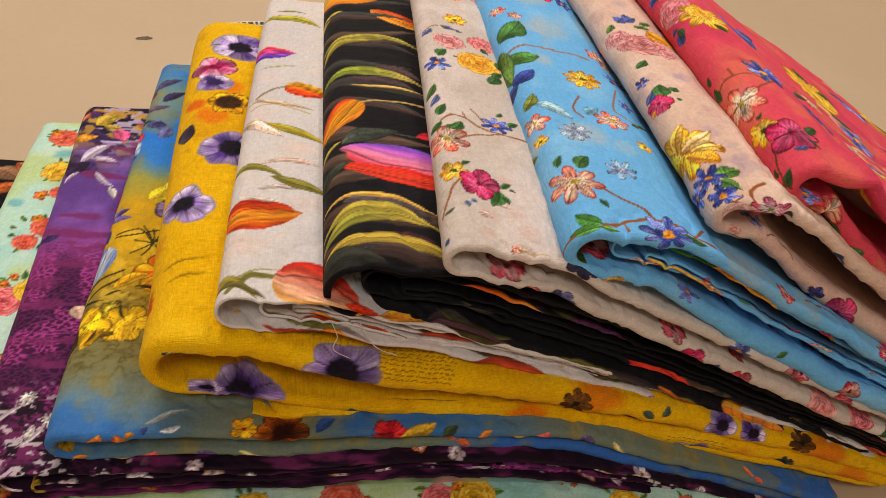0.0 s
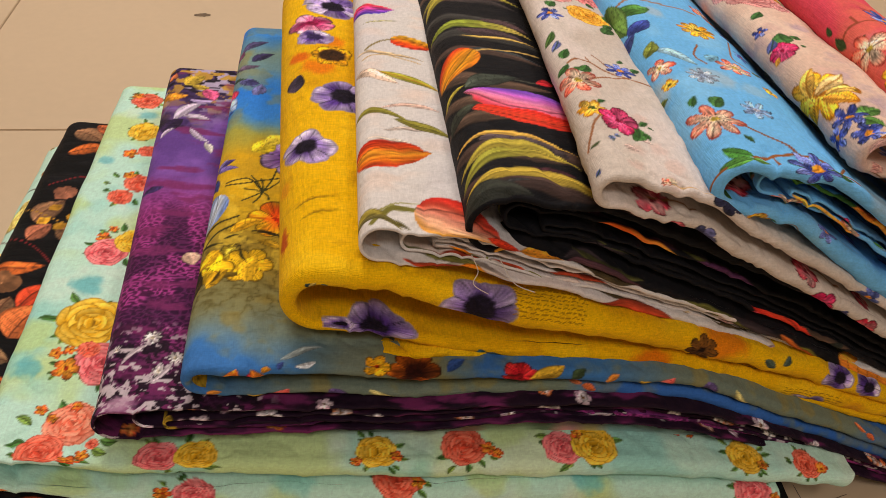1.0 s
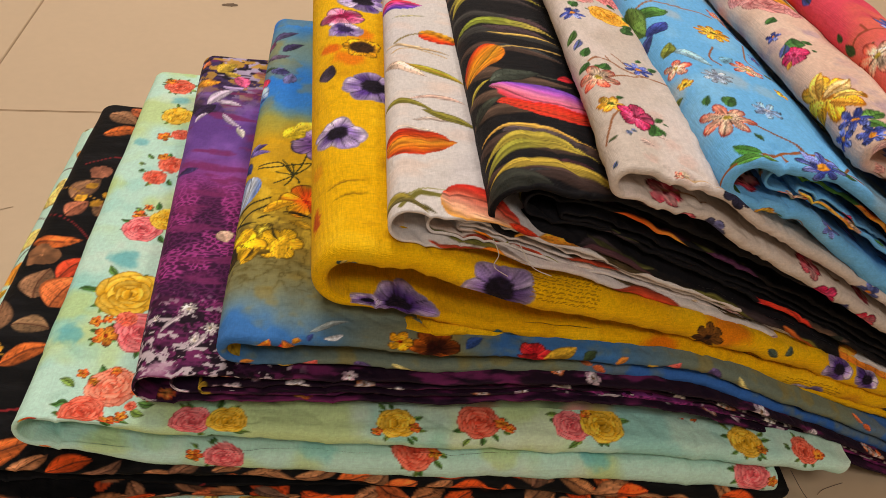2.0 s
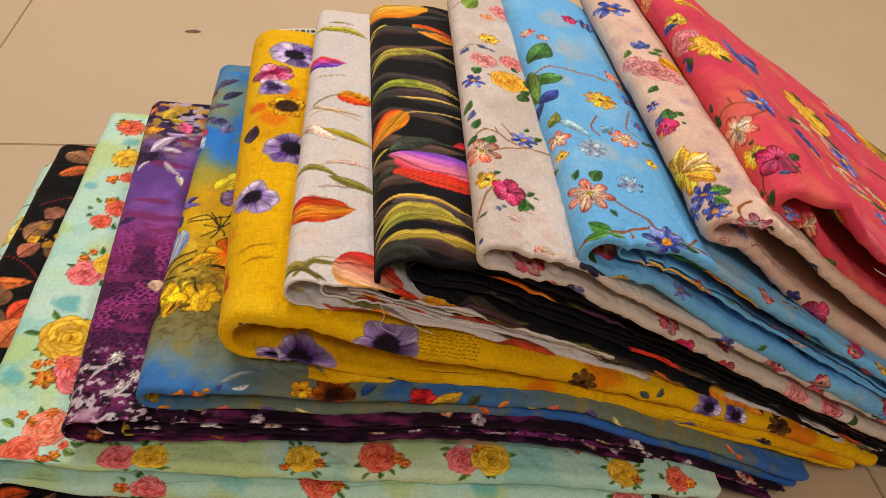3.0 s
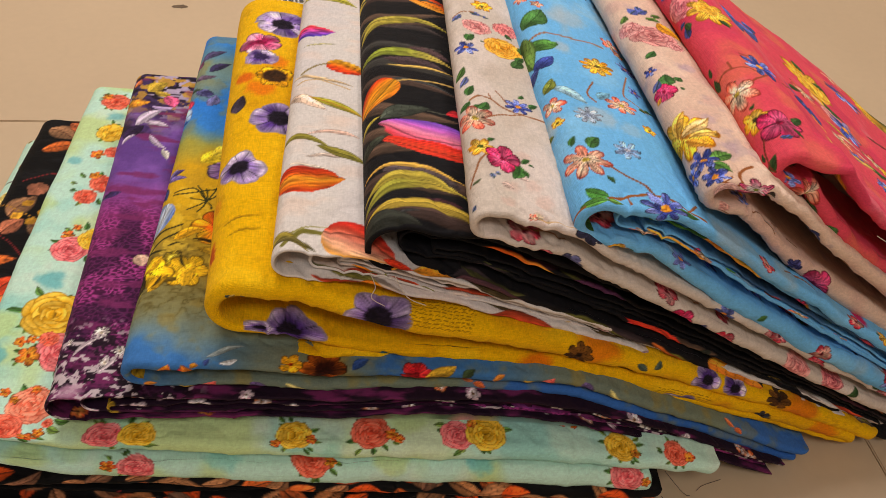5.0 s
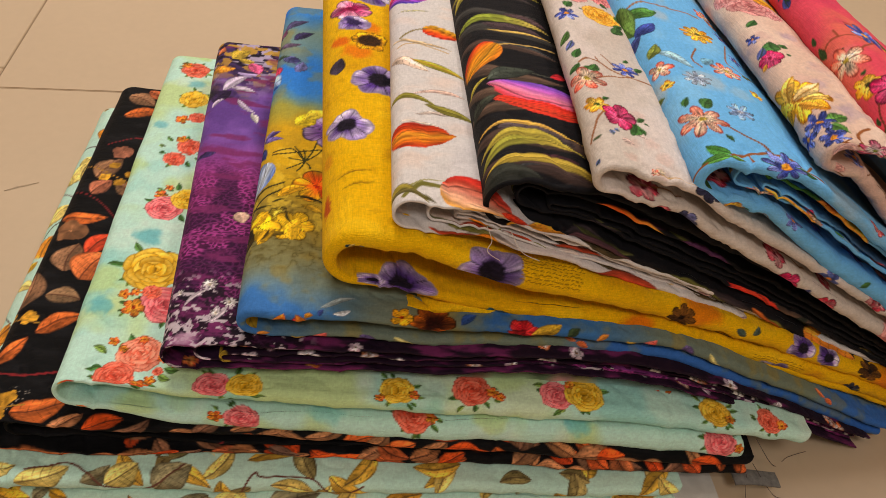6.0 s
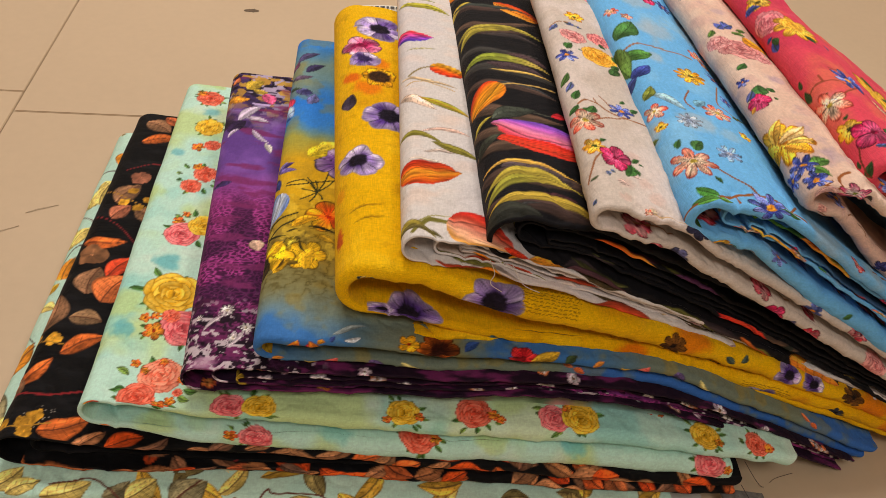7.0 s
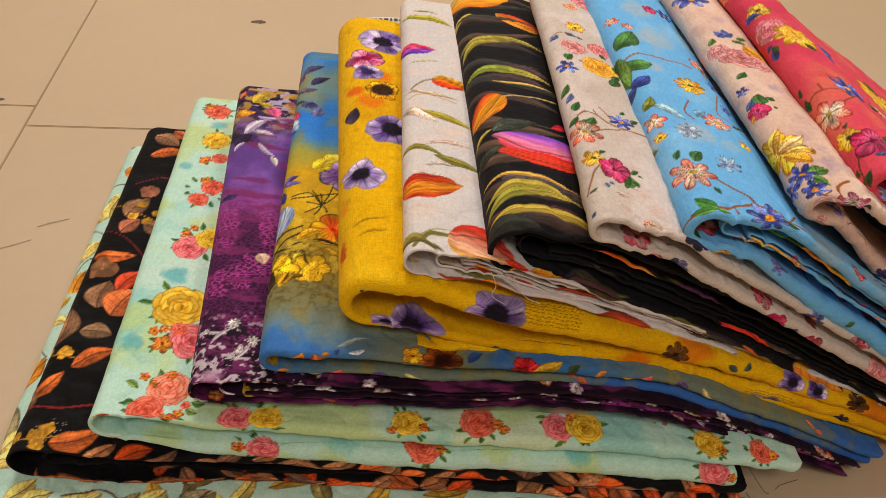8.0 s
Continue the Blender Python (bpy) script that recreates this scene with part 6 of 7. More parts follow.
    k.stem([(-0.012, -0.002), (0.000, -0.013), (0.006, -0.004), (0.009, 0.010), (0.023, 0.019)], 0.0028, "94562c")
    k.stem([(-0.009, -0.006), (0.001, 0.006)], 0.002, "94562c")
    k.bloom(-0.014, 0.029, 0.0130, 6, "3a48a0", "8490d8", "ea962c", turn=10, deep=0.62, core=0.2, vein=0.8)
    k.bloom(-0.012, 0.007, 0.0126, 6, "3a48a0", "8490d8", "ea962c", turn=30, deep=0.62, core=0.2, vein=0.8)
    k.bloom(-0.030, 0.021, 0.0103, 5, "3a48a0", "8490d8", "ea962c", turn=10, deep=0.62, core=0.2, vein=0.8)
    k.wash(-0.012, -0.020, 0.0152, "cc9492", 0.8, 88, 1.0)
    k.rose(-0.009, -0.022, 0.0155, "c08484", "d8a8a4", "ecccc4")
    k.bloom(0.019, -0.014, 0.0183, 6, "f4e0dc", "c02050", "6a7a2c", turn=25, deep=0.6, core=0.12, vein=0.9)
    k.leaf(0.041, -0.021, 0.0138, 0.0075, 167, "4a3a3a", "24401e")
    k.rose(0.301, 0.190, 0.0090, "b86c6c", "d8988c", "ecc4b4")
    k.bloom(0.466, 0.176, 0.0218, 5, "e85a8a", "cc1e56", "8a1038", deep=0.3, core=0.15, vein=0.7)
    k.bloom(0.429, 0.182, 0.0093, 4, "3c3c7a", "5a5a9a", "2a2a4a")
    k.bloom(0.534, 0.162, 0.0155, 6, "3a48a0", "8490d8", "ea962c", turn=10, deep=0.62, core=0.2, vein=0.8)
    k.bloom(0.107, -0.033, 0.0145, 4, "2c2c5a", "4a5aa0", "2a2a4a", deep=0.3)
    k.leaf(0.193, -0.029, 0.0120, 0.0043, 2, "8a5a38", "24401e")
    k.leaf(0.155, -0.030, 0.0210, 0.0076, 0, "8a5a38", "24401e")
    return k.done(u.shape)


def coral_print(u, v):
    k = Print(u, v, "e24c60")
    k.cloud("e2705a", 0.07, 0.5, 0.7, 0.8, 5)
    k.cloud("cf3a5c", 0.06, 0.52, 0.72, 0.7, 15)
    k.cloud("e0848c", 0.05, 0.6, 0.8, 0.5, 25)
    rng = np.random.RandomState(49)
    for _ in range(46):
        cu, low = rng.uniform(0.17, 0.95), rng.rand()
        cv = rng.uniform(-0.02, 0.025) if low < 0.5 else rng.uniform(0.06, 0.13)
        kind = rng.randint(4)
        if kind == 0:
            k.bloom(cu, cv, 0.010 + 0.005 * rng.rand(), 6, "5a66b0", "7f8cd6", "e8922a", deep=0.6)
        elif kind == 1:
            k.bloom(cu, cv, 0.010 + 0.006 * rng.rand(), 5, "e8a0a0", "b8243c", "6a1828", deep=0.35)
        elif kind == 2:
            k.leaf(cu, cv, 0.02, 0.009, rng.rand() * 360, "3f5a34", "24401e")
        else:
            k.stem([(cu, cv), (cu + 0.02, cv + rng.uniform(-0.01, 0.01)), (cu + 0.045, cv)], 0.0018, "8a5a38")
    k.rose(-0.034, 0.370, 0.0134, "b04a2c", "e08a5a", "f0b888")
    k.bloom(-0.017, 0.298, 0.0156, 6, "f8cc58", "f0a01c", "6a5a20", turn=0, deep=0.45, core=0.2, vein=0.7, rim='c87410')
    k.rose(-0.021, 0.254, 0.0210, "a83a4c", "d87884", "f0b0ac")
    k.leaf(-0.037, 0.293, 0.0210, 0.0126, -12, "44509a", "24401e")
    k.leaf(-0.037, 0.226, 0.0097, 0.0058, 12, "44509a", "24401e")
    k.leaf(-0.032, 0.204, 0.0188, 0.0113, 79, "44509a", "24401e")
    k.bloom(0.001, 0.235, 0.0266, 8, "f8cc58", "f0a01c", "6a5a20", turn=0, deep=0.45, core=0.2, vein=0.7, rim='c87410')
    k.rose(-0.000, 0.241, 0.0148, "c87a10", "f0b02c", "f8d878")
    k.leaf(0.007, 0.223, 0.0160, 0.0086, -58, "3f5a30", "24401e")
    k.leaf(-0.029, 0.226, 0.0150, 0.0081, -88, "3f5a30", "24401e")
    k.leaf(0.051, 0.272, 0.0719, 0.0432, 41, "5260a8", "24401e")
    k.leaf(0.094, 0.311, 0.0550, 0.0330, 28, "5260a8", "24401e")
    k.leaf(0.123, 0.342, 0.0361, 0.0216, 34, "5260a8", "24401e")
    k.leaf(-0.004, 0.341, 0.0353, 0.0170, 25, "e0a030", "24401e")
    k.leaf(0.006, 0.350, 0.0453, 0.0136, -37, "e0a838")
    k.stem([(-0.037, 0.118), (-0.024, 0.125), (-0.002, 0.124), (0.026, 0.131), (0.128, 0.208)], 0.002, "9a4a34")
    k.stem([(-0.019, 0.089), (-0.000, 0.107), (0.025, 0.128)], 0.002, "9a4a34")
    k.stem([(-0.017, 0.126), (-0.017, 0.137)], 0.0016, "9a4a34")
    k.stem([(0.010, 0.152), (-0.000, 0.152)], 0.0016, "9a4a34")
    k.bloom(0.016, 0.136, 0.0208, 7, "3a48a0", "8490d8", "ea962c", turn=10, deep=0.62, core=0.2, vein=0.8)
    k.leaf(-0.037, 0.135, 0.0119, 0.0064, 75, "3f5a30", "24401e")
    k.leaf(-0.037, 0.112, 0.0180, 0.0097, 90, "3f5a30", "24401e")
    k.leaf(-0.029, 0.096, 0.0136, 0.0073, 54, "3f5a30", "24401e")
    k.leaf(-0.022, 0.058, 0.0060, 0.0032, 180, "3f5a30", "24401e")
    k.bloom(-0.027, 0.090, 0.0208, 6, "f6d8bc", "e2604c", "b8a03a", turn=30, deep=0.55, core=0.14, vein=0.8, rim='b8342c')
    k.bloom(-0.025, 0.050, 0.0155, 6, "f8cc58", "f0a01c", "3a3a1c", turn=0, deep=0.45, core=0.2, vein=0.7, rim='c87410')
    k.bloom(-0.010, 0.036, 0.0208, 5, "e85a8a", "cc1e56", "8a1038", deep=0.3, core=0.15, vein=0.7)
    k.leaf(-0.002, 0.029, 0.0117, 0.0063, -40, "3f5a30", "24401e")
    k.leaf(0.006, 0.040, 0.0180, 0.0097, 44, "3f5a30", "24401e")
    k.leaf(-0.037, -0.010, 0.0185, 0.0100, 52, "3f5a30", "24401e")
    k.leaf(-0.037, 0.007, 0.0091, 0.0049, 81, "3f5a30", "24401e")
    k.leaf(-0.024, 0.065, 0.0068, 0.0037, 36, "3f5a30", "24401e")
    k.leaf(-0.016, 0.019, 0.0065, 0.0047, -4, "5260a8", "24401e")
    k.leaf(-0.012, 0.016, 0.0070, 0.0050, 21, "5260a8", "24401e")
    k.bloom(0.004, -0.044, 0.0181, 8, "3a48a0", "8490d8", "ea962c", turn=10, deep=0.62, core=0.2, vein=0.8)
    k.stem([(-0.037, -0.011), (-0.033, 0.011), (-0.028, 0.025)], 0.0018, "7a3a2c")
    k.wash(0.014, 0.002, 0.0287, "e0805a", 0.4, 81, 1.0)
    k.bloom(0.211, 0.292, 0.0411, 8, "f8cc58", "f0a01c", "6a5a20", turn=0, deep=0.45, core=0.2, vein=0.7, rim='c87410')
    k.rose(0.218, 0.286, 0.0298, "c87a10", "f0b02c", "f8d878")
    k.bloom(0.204, 0.241, 0.0220, 6, "f8cc58", "f0a01c", "6a5a20", turn=0, deep=0.45, core=0.2, vein=0.7, rim='c87410')
    k.leaf(0.212, 0.340, 0.0258, 0.0108, -54, "3f5a30", "24401e")
    k.leaf(0.229, 0.305, 0.0242, 0.0102, -30, "3f5a30", "24401e")
    k.leaf(0.216, 0.256, 0.0356, 0.0149, -62, "3f5a30", "24401e")
    k.leaf(0.125, 0.211, 0.0251, 0.0106, 17, "3f5a30", "24401e")
    k.bloom(0.159, 0.227, 0.0212, 6, "f6d8bc", "e2604c", "b8a03a", turn=0, deep=0.55, core=0.14, vein=0.8, rim='b8342c')
    k.rose(0.207, 0.215, 0.0207, "a83a4c", "d88c8c", "f0c0b8")
    k.bloom(0.219, 0.203, 0.0261, 6, "3a48a0", "8490d8", "ea962c", turn=10, deep=0.62, core=0.2, vein=0.8)
    k.leaf(0.136, 0.194, 0.0508, 0.0244, -114, "44509a", "24401e")
    k.leaf(0.144, 0.186, 0.0463, 0.0222, -108, "44509a", "24401e")
    k.leaf(0.108, 0.110, 0.0335, 0.0060, -81, "d8c058")
    k.leaf(0.122, 0.155, 0.0345, 0.0083, -90, "e0a838")
    k.bloom(0.177, 0.155, 0.0182, 6, "f6d8bc", "e2604c", "b8a03a", turn=0, deep=0.55, core=0.14, vein=0.8, rim='b8342c')
    k.bloom(0.236, 0.161, 0.0213, 6, "f6d8bc", "e2604c", "b8a03a", turn=0, deep=0.55, core=0.14, vein=0.8, rim='b8342c')
    k.leaf(0.195, 0.128, 0.0390, 0.0140, 0, "3f5a30", "24401e")
    k.leaf(0.224, 0.127, 0.0150, 0.0054, 0, "3f5a30", "24401e")
    k.bloom(0.251, 0.146, 0.0147, 5, "f8cc58", "f0a01c", "6a5a20", turn=0, deep=0.45, core=0.2, vein=0.7, rim='c87410')
    k.leaf(0.195, 0.148, 0.0195, 0.0070, -23, "e8c8b8")
    k.bloom(0.315, 0.346, 0.0331, 6, "3a48a0", "8490d8", "ea962c", turn=10, deep=0.62, core=0.2, vein=0.8)
    k.leaf(0.333, 0.394, 0.0420, 0.0202, -92, "44509a", "24401e")
    k.leaf(0.321, 0.338, 0.0286, 0.0137, -5, "44509a", "24401e")
    k.bloom(0.356, 0.427, 0.0244, 6, "f6d8bc", "e2604c", "b8a03a", turn=0, deep=0.55, core=0.14, vein=0.8, rim='b8342c')
    k.bloom(0.452, 0.428, 0.0545, 8, "f8cc58", "f0a01c", "6a5a20", turn=0, deep=0.45, core=0.2, vein=0.7, rim='c87410')
    k.rose(0.489, 0.451, 0.0408, "c87a10", "f0b02c", "f8d878")
    k.bloom(0.522, 0.440, 0.0363, 6, "f8cc58", "f0a01c", "6a5a20", turn=0, deep=0.45, core=0.2, vein=0.7, rim='c87410')
    k.leaf(0.500, 0.460, 0.0525, 0.0252, 0, "3f5a30", "24401e")
    k.leaf(0.504, 0.409, 0.0290, 0.0139, -87, "3f5a30", "24401e")
    k.leaf(0.426, 0.335, 0.0290, 0.0139, -69, "3f5a30", "24401e")
    k.bloom(0.233, 0.083, 0.0264, 6, "f6d8bc", "e2604c", "b8a03a", turn=0, deep=0.55, core=0.14, vein=0.8, rim='b8342c')
    k.bloom(0.167, -0.005, 0.0217, 5, "f8cc58", "f0a01c", "6a5a20", turn=0, deep=0.45, core=0.2, vein=0.7, rim='c87410')
    k.leaf(0.145, -0.012, 0.0135, 0.0081, 42, "3f5a30")
    k.wash(0.022, 0.082, 0.0177, "e8805a", 0.5, 28, 1.0)
    k.wash(0.173, 0.200, 0.0219, "e8805a", 0.5, 6, 1.0)
    k.wash(0.246, 0.212, 0.0232, "e8805a", 0.5, 14, 1.0)
    k.wash(0.110, 0.086, 0.0191, "e8805a", 0.5, 96, 1.0)
    k.wash(0.347, 0.247, 0.0254, "e8805a", 0.5, 17, 1.0)
    k.wash(0.158, 0.064, 0.0196, "e8805a", 0.5, 37, 1.0)
    k.wash(0.332, 0.198, 0.0245, "e8805a", 0.5, 77, 1.0)
    k.leaf(0.207, 0.313, 0.0509, 0.0183, -76, "e8b43a")
    k.leaf(0.190, 0.251, 0.0347, 0.0125, -28, "d88a8a")
    k.leaf(0.175, 0.189, 0.0410, 0.0098, -30, "c8a040")
    k.leaf(0.396, 0.401, 0.1030, 0.0371, 13, "f0b43a")
    k.leaf(0.182, 0.169, 0.0328, 0.0098, -16, "e8c0b0")
    k.leaf(0.276, 0.229, 0.0728, 0.0105, 14, "8a3a3a")
    k.leaf(0.168, 0.130, 0.0437, 0.0079, -6, "e0b860")
    k.leaf(0.471, 0.460, 0.0615, 0.0221, 0, "3f5a30")
    k.leaf(0.114, 0.212, 0.0277, 0.0066, -49, "5260a8")
    k.leaf(0.281, 0.082, 0.0196, 0.0141, -15, "44703a", "24401e")
    k.leaf(0.336, 0.068, 0.0140, 0.0101, 0, "44703a", "24401e")
    k.bloom(0.353, 0.068, 0.0136, 6, "f6d8bc", "e2604c", "b8a03a", turn=0, deep=0.55, core=0.14, vein=0.8, rim='b8342c')
    k.bloom(0.314, 0.072, 0.0071, 5, "e85a8a", "cc1e56", "8a1038", deep=0.3, core=0.15, vein=0.7)
    return k.done(u.shape)

# ---- the stack, from the floor up ----
soft_cotton = cloth_material("soft_printed_cotton", 0.85, 0.02, 2600.0, 0.25, 0.045)
crisp_cotton = cloth_material("crisp_printed_cotton", 0.72, 0.015, 2400.0, 0.22, 0.035)
slub_linen = cloth_material("slubbed_printed_linen", 0.88, 0.02, 2100.0, 0.4, 0.09)

mint_leaf = cloth("pale mint folded cotton with yellow leaf print on the tile floor", mint_leaf_print, crisp_cotton, [
    ("top_fold", Fold([(-0.446, 0.046), (-0.2, 0.041), (0.0, 0.034), (0.212, 0.029)], (0.0195, 0.019, 0.016, 0.013), (0.290, 0.268), 0.010, 0.575, -0.012, 0.09, shift=(0.009, 0.0), seed=11, hollow=True, ply=(0.008, 0.0088, 0.0075, 0.006), ply2=(0.0085, 0.0088, 0.0075, 0.006), shift2=(0.31, 0.13), under=1.0, tuck=-0.004)),
])
black_leaf = cloth("black folded cotton with orange leaf and berry print", black_leaf_print, crisp_cotton, [
    ("top_fold", Fold([(-0.413, 0.091), (-0.30, 0.083), (-0.05, 0.072), (0.13, 0.060), (0.285, 0.048)], (0.0205, 0.0185, 0.017, 0.0145, 0.0115), (0.315, 0.285), 0.020, 0.525, -0.006, 0.09, seed=21, hollow=True, ply=(0.0012, 0.004, 0.007, 0.006), ply2=(0.0010, 0.0022, 0.0065, 0.0055), shift2=(0.05, 0.2), under=1.0, tuck=-0.003)),
    ("inner_fold", Fold([(-0.392, 0.082), (-0.30, 0.074), (-0.05, 0.060), (0.13, 0.051), (0.285, 0.040)], (0.012, 0.008, 0.004, 0.003), (0.320, 0.288), 0.02, 0.5, 0.0, -1.0, (0.21, 0.4), 22, hollow=True, ply=(0.0016, 0.002), under=0.9)),
    ("centre_fold", Fold([(-0.370, 0.073), (-0.30, 0.068), (-0.05, 0.057), (0.13, 0.049), (0.28, 0.039)], (0.005, 0.003, 0.0025), (0.326, 0.292), 0.02, 0.5, 0.0, -1.0, (0.12, 0.31), 24, hollow=True, ply=(0.0014, 0.0012), under=0.9)),
])
mint_rose = cloth("pale mint folded cotton with red and yellow rose print", mint_rose_print, crisp_cotton, [
    ("top_fold", Fold([(-0.340, 0.128), (-0.2, 0.117), (-0.05, 0.112), (0.11, 0.105), (0.27, 0.082), (0.345, 0.064)], (0.014, 0.019, 0.0225, 0.0235, 0.0235, 0.0235, 0.023, 0.0215, 0.020), (0.327, 0.302), 0.006, 0.55, -0.012, 0.11, shift=(0.003, 0.0), seed=31, hollow=True, ply=(0.0018, 0.0055, 0.0085, 0.0095, 0.0095, 0.009, 0.007), ply2=(0.0025, 0.0085, 0.0118, 0.0125, 0.012, 0.012, 0.010), shift2=(0.27, 0.33), under=0.905, tuck=-0.006)),
])
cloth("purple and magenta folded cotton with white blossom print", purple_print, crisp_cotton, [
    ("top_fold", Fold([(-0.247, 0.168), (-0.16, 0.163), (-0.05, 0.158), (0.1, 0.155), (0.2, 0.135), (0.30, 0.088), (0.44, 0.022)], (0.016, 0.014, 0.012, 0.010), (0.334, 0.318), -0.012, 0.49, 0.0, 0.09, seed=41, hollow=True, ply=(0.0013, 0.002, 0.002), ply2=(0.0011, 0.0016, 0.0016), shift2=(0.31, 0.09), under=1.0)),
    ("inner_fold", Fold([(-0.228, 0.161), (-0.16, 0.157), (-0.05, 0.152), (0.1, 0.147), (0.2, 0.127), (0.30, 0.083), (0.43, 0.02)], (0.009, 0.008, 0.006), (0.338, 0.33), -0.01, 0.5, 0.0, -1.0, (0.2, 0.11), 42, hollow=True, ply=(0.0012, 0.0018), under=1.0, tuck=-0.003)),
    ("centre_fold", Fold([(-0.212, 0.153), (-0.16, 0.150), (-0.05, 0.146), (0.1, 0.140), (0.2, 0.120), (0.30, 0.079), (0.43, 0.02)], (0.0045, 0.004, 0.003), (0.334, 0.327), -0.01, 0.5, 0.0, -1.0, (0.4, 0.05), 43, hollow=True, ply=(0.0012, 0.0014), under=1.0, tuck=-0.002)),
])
cloth("blue and olive folded cotton with yellow flower print", blue_yellow_print, soft_cotton, [
    ("top_fold", Fold([(-0.1825, 0.204), (-0.1, 0.197), (0.0, 0.187), (0.1, 0.179), (0.2, 0.160), (0.30, 0.114), (0.47, 0.032)], (0.0165, 0.0150, 0.0135, 0.012, 0.0115), (0.343, 0.332), 0.008, 0.53, -0.008, 0.09, shift=(0.0075, 0.0), seed=51, droop=0.003, hollow=True, ply=(0.0048, 0.0055, 0.0055, 0.005), ply2=(0.003, 0.0058, 0.006, 0.0055), shift2=(0.30, 0.0), under=1.0, tuck=0.001)),
])
mustard = cloth("mustard yellow folded linen with purple anemone print", yellow_print, slub_linen, [
    ("top_fold", Fold([(-0.097, 0.268), (-0.06, 0.264), (0.02, 0.240), (0.1, 0.220), (0.2, 0.190), (0.30, 0.152), (0.42, 0.098), (0.56, 0.030)], (0.0305, 0.0305, 0.0268, 0.0235, 0.0205, 0.0175, 0.0155, 0.012), (0.362, 0.35), -0.012, 0.495, -0.010, 0.09, shift=(0.015, 0.0), seed=61, sag=0.008, hollow=True, ply=(0.0085, 0.0125, 0.0115, 0.010, 0.009, 0.007), ply2=(0.0035, 0.0065, 0.0115, 0.0095, 0.009, 0.007), shift2=(0.16, 0.21), under=0.97, tuck=-0.002)),
    ("bottom_fold", Fold([(-0.065, 0.188), (-0.025, 0.193), (0.02, 0.186), (0.1, 0.170), (0.2, 0.146), (0.30, 0.116), (0.42, 0.066), (0.53, 0.018)], (0.004, 0.0045, 0.004), (0.354, 0.348), -0.01, 0.5, 0.0, 0.03, (0.52, 0.21), 62)),
])
white_tulip = cloth("white folded cotton with orange tulip print", white_tulip_print, soft_cotton, [
    ("top_fold", Fold([(-0.061, 0.293), (0.0, 0.286), (0.04, 0.268), (0.1, 0.246), (0.2, 0.205), (0.32, 0.15), (0.42, 0.105), (0.57, 0.034)], (0.014, 0.0112, 0.009, 0.0078, 0.007, 0.006), (0.372, 0.356), 0.016, 0.51, -0.018, 0.09, shift=(0.001, 0.0), seed=71, hollow=True, sag=0.008, ply=(0.0014, 0.0022, 0.0022, 0.002), ply2=(0.0012, 0.003, 0.0035, 0.003), shift2=(0.12, 0.24), under=1.0, tuck=-0.003)),
    ("inner_fold", Fold([(-0.040, 0.283), (0.0, 0.278), (0.04, 0.262), (0.1, 0.241), (0.2, 0.2), (0.32, 0.146), (0.42, 0.101), (0.56, 0.032)], (0.0075, 0.006, 0.004, 0.003), (0.377, 0.358), 0.01, 0.48, -0.01, -1.0, (0.3, 0.14), 72, hollow=True, ply=(0.0012, 0.0014), under=1.0, tuck=-0.004)),
    ("centre_fold", Fold([(-0.022, 0.276), (0.0, 0.273), (0.04, 0.258), (0.1, 0.237), (0.2, 0.197), (0.32, 0.143), (0.42, 0.099), (0.56, 0.031)], (0.0035, 0.003, 0.0025), (0.375, 0.357), 0.01, 0.48, -0.01, -1.0, (0.22, 0.24), 73, hollow=True, ply=(0.0011, 0.0012), under=1.0)),
])
black_tulip = cloth("black folded cotton with tulip and green leaf print", black_tulip_print, crisp_cotton, [
    ("top_fold", Fold([(0.0205, 0.319), (0.08, 0.314), (0.13, 0.296), (0.2, 0.266), (0.3, 0.219), (0.4, 0.160), (0.6, 0.045)], (0.023, 0.0265, 0.0275, 0.0265, 0.024, 0.018), (0.376, 0.352), 0.010, 0.50, -0.03, 0.10, shift=(0.0065, 0.0), seed=81, hollow=True, sag=0.006, droop=0.006, ply=(0.0025, 0.004, 0.0045, 0.004), ply2=(0.0022, 0.004, 0.0055, 0.005), shift2=(0.15, 0.3), under=1.0, tuck=-0.002)),
    ("inner_fold", Fold([(0.034, 0.300), (0.08, 0.290), (0.13, 0.270), (0.2, 0.240), (0.3, 0.192), (0.4, 0.137), (0.58, 0.035)], (0.010, 0.011, 0.010), (0.384, 0.358), 0.01, 0.48, -0.02, -1.0, (0.33, 0.1), 82, hollow=True, ply=(0.0014, 0.0026, 0.0022), under=1.0, tuck=-0.004)),
    ("centre_fold", Fold([(0.055, 0.289), (0.08, 0.281), (0.13, 0.261), (0.2, 0.231), (0.3, 0.183), (0.4, 0.13), (0.58, 0.033)], (0.004, 0.0045, 0.004), (0.380, 0.355), 0.01, 0.48, -0.02, -1.0, (0.22, 0.66), 84, hollow=True, ply=(0.0012, 0.0016), under=1.0)),
])
cloth("cream folded cotton with red flower sprigs", cream_print, soft_cotton, [
    ("top_fold", Fold([(0.090, 0.343), (0.15, 0.328), (0.2, 0.298), (0.3, 0.244), (0.4, 0.184), (0.62, 0.060)], (0.0135, 0.0135, 0.0145, 0.0145, 0.0135), (0.362, 0.350), 0.028, 0.48, -0.02, 0.11, seed=91, sag=0.004, hollow=True, droop=0.003, ply=(0.0034, 0.0045, 0.0048, 0.0045), ply2=(0.003, 0.0055, 0.0062, 0.006), shift2=(0.2, 0.26), under=1.0, tuck=-0.002)),
])
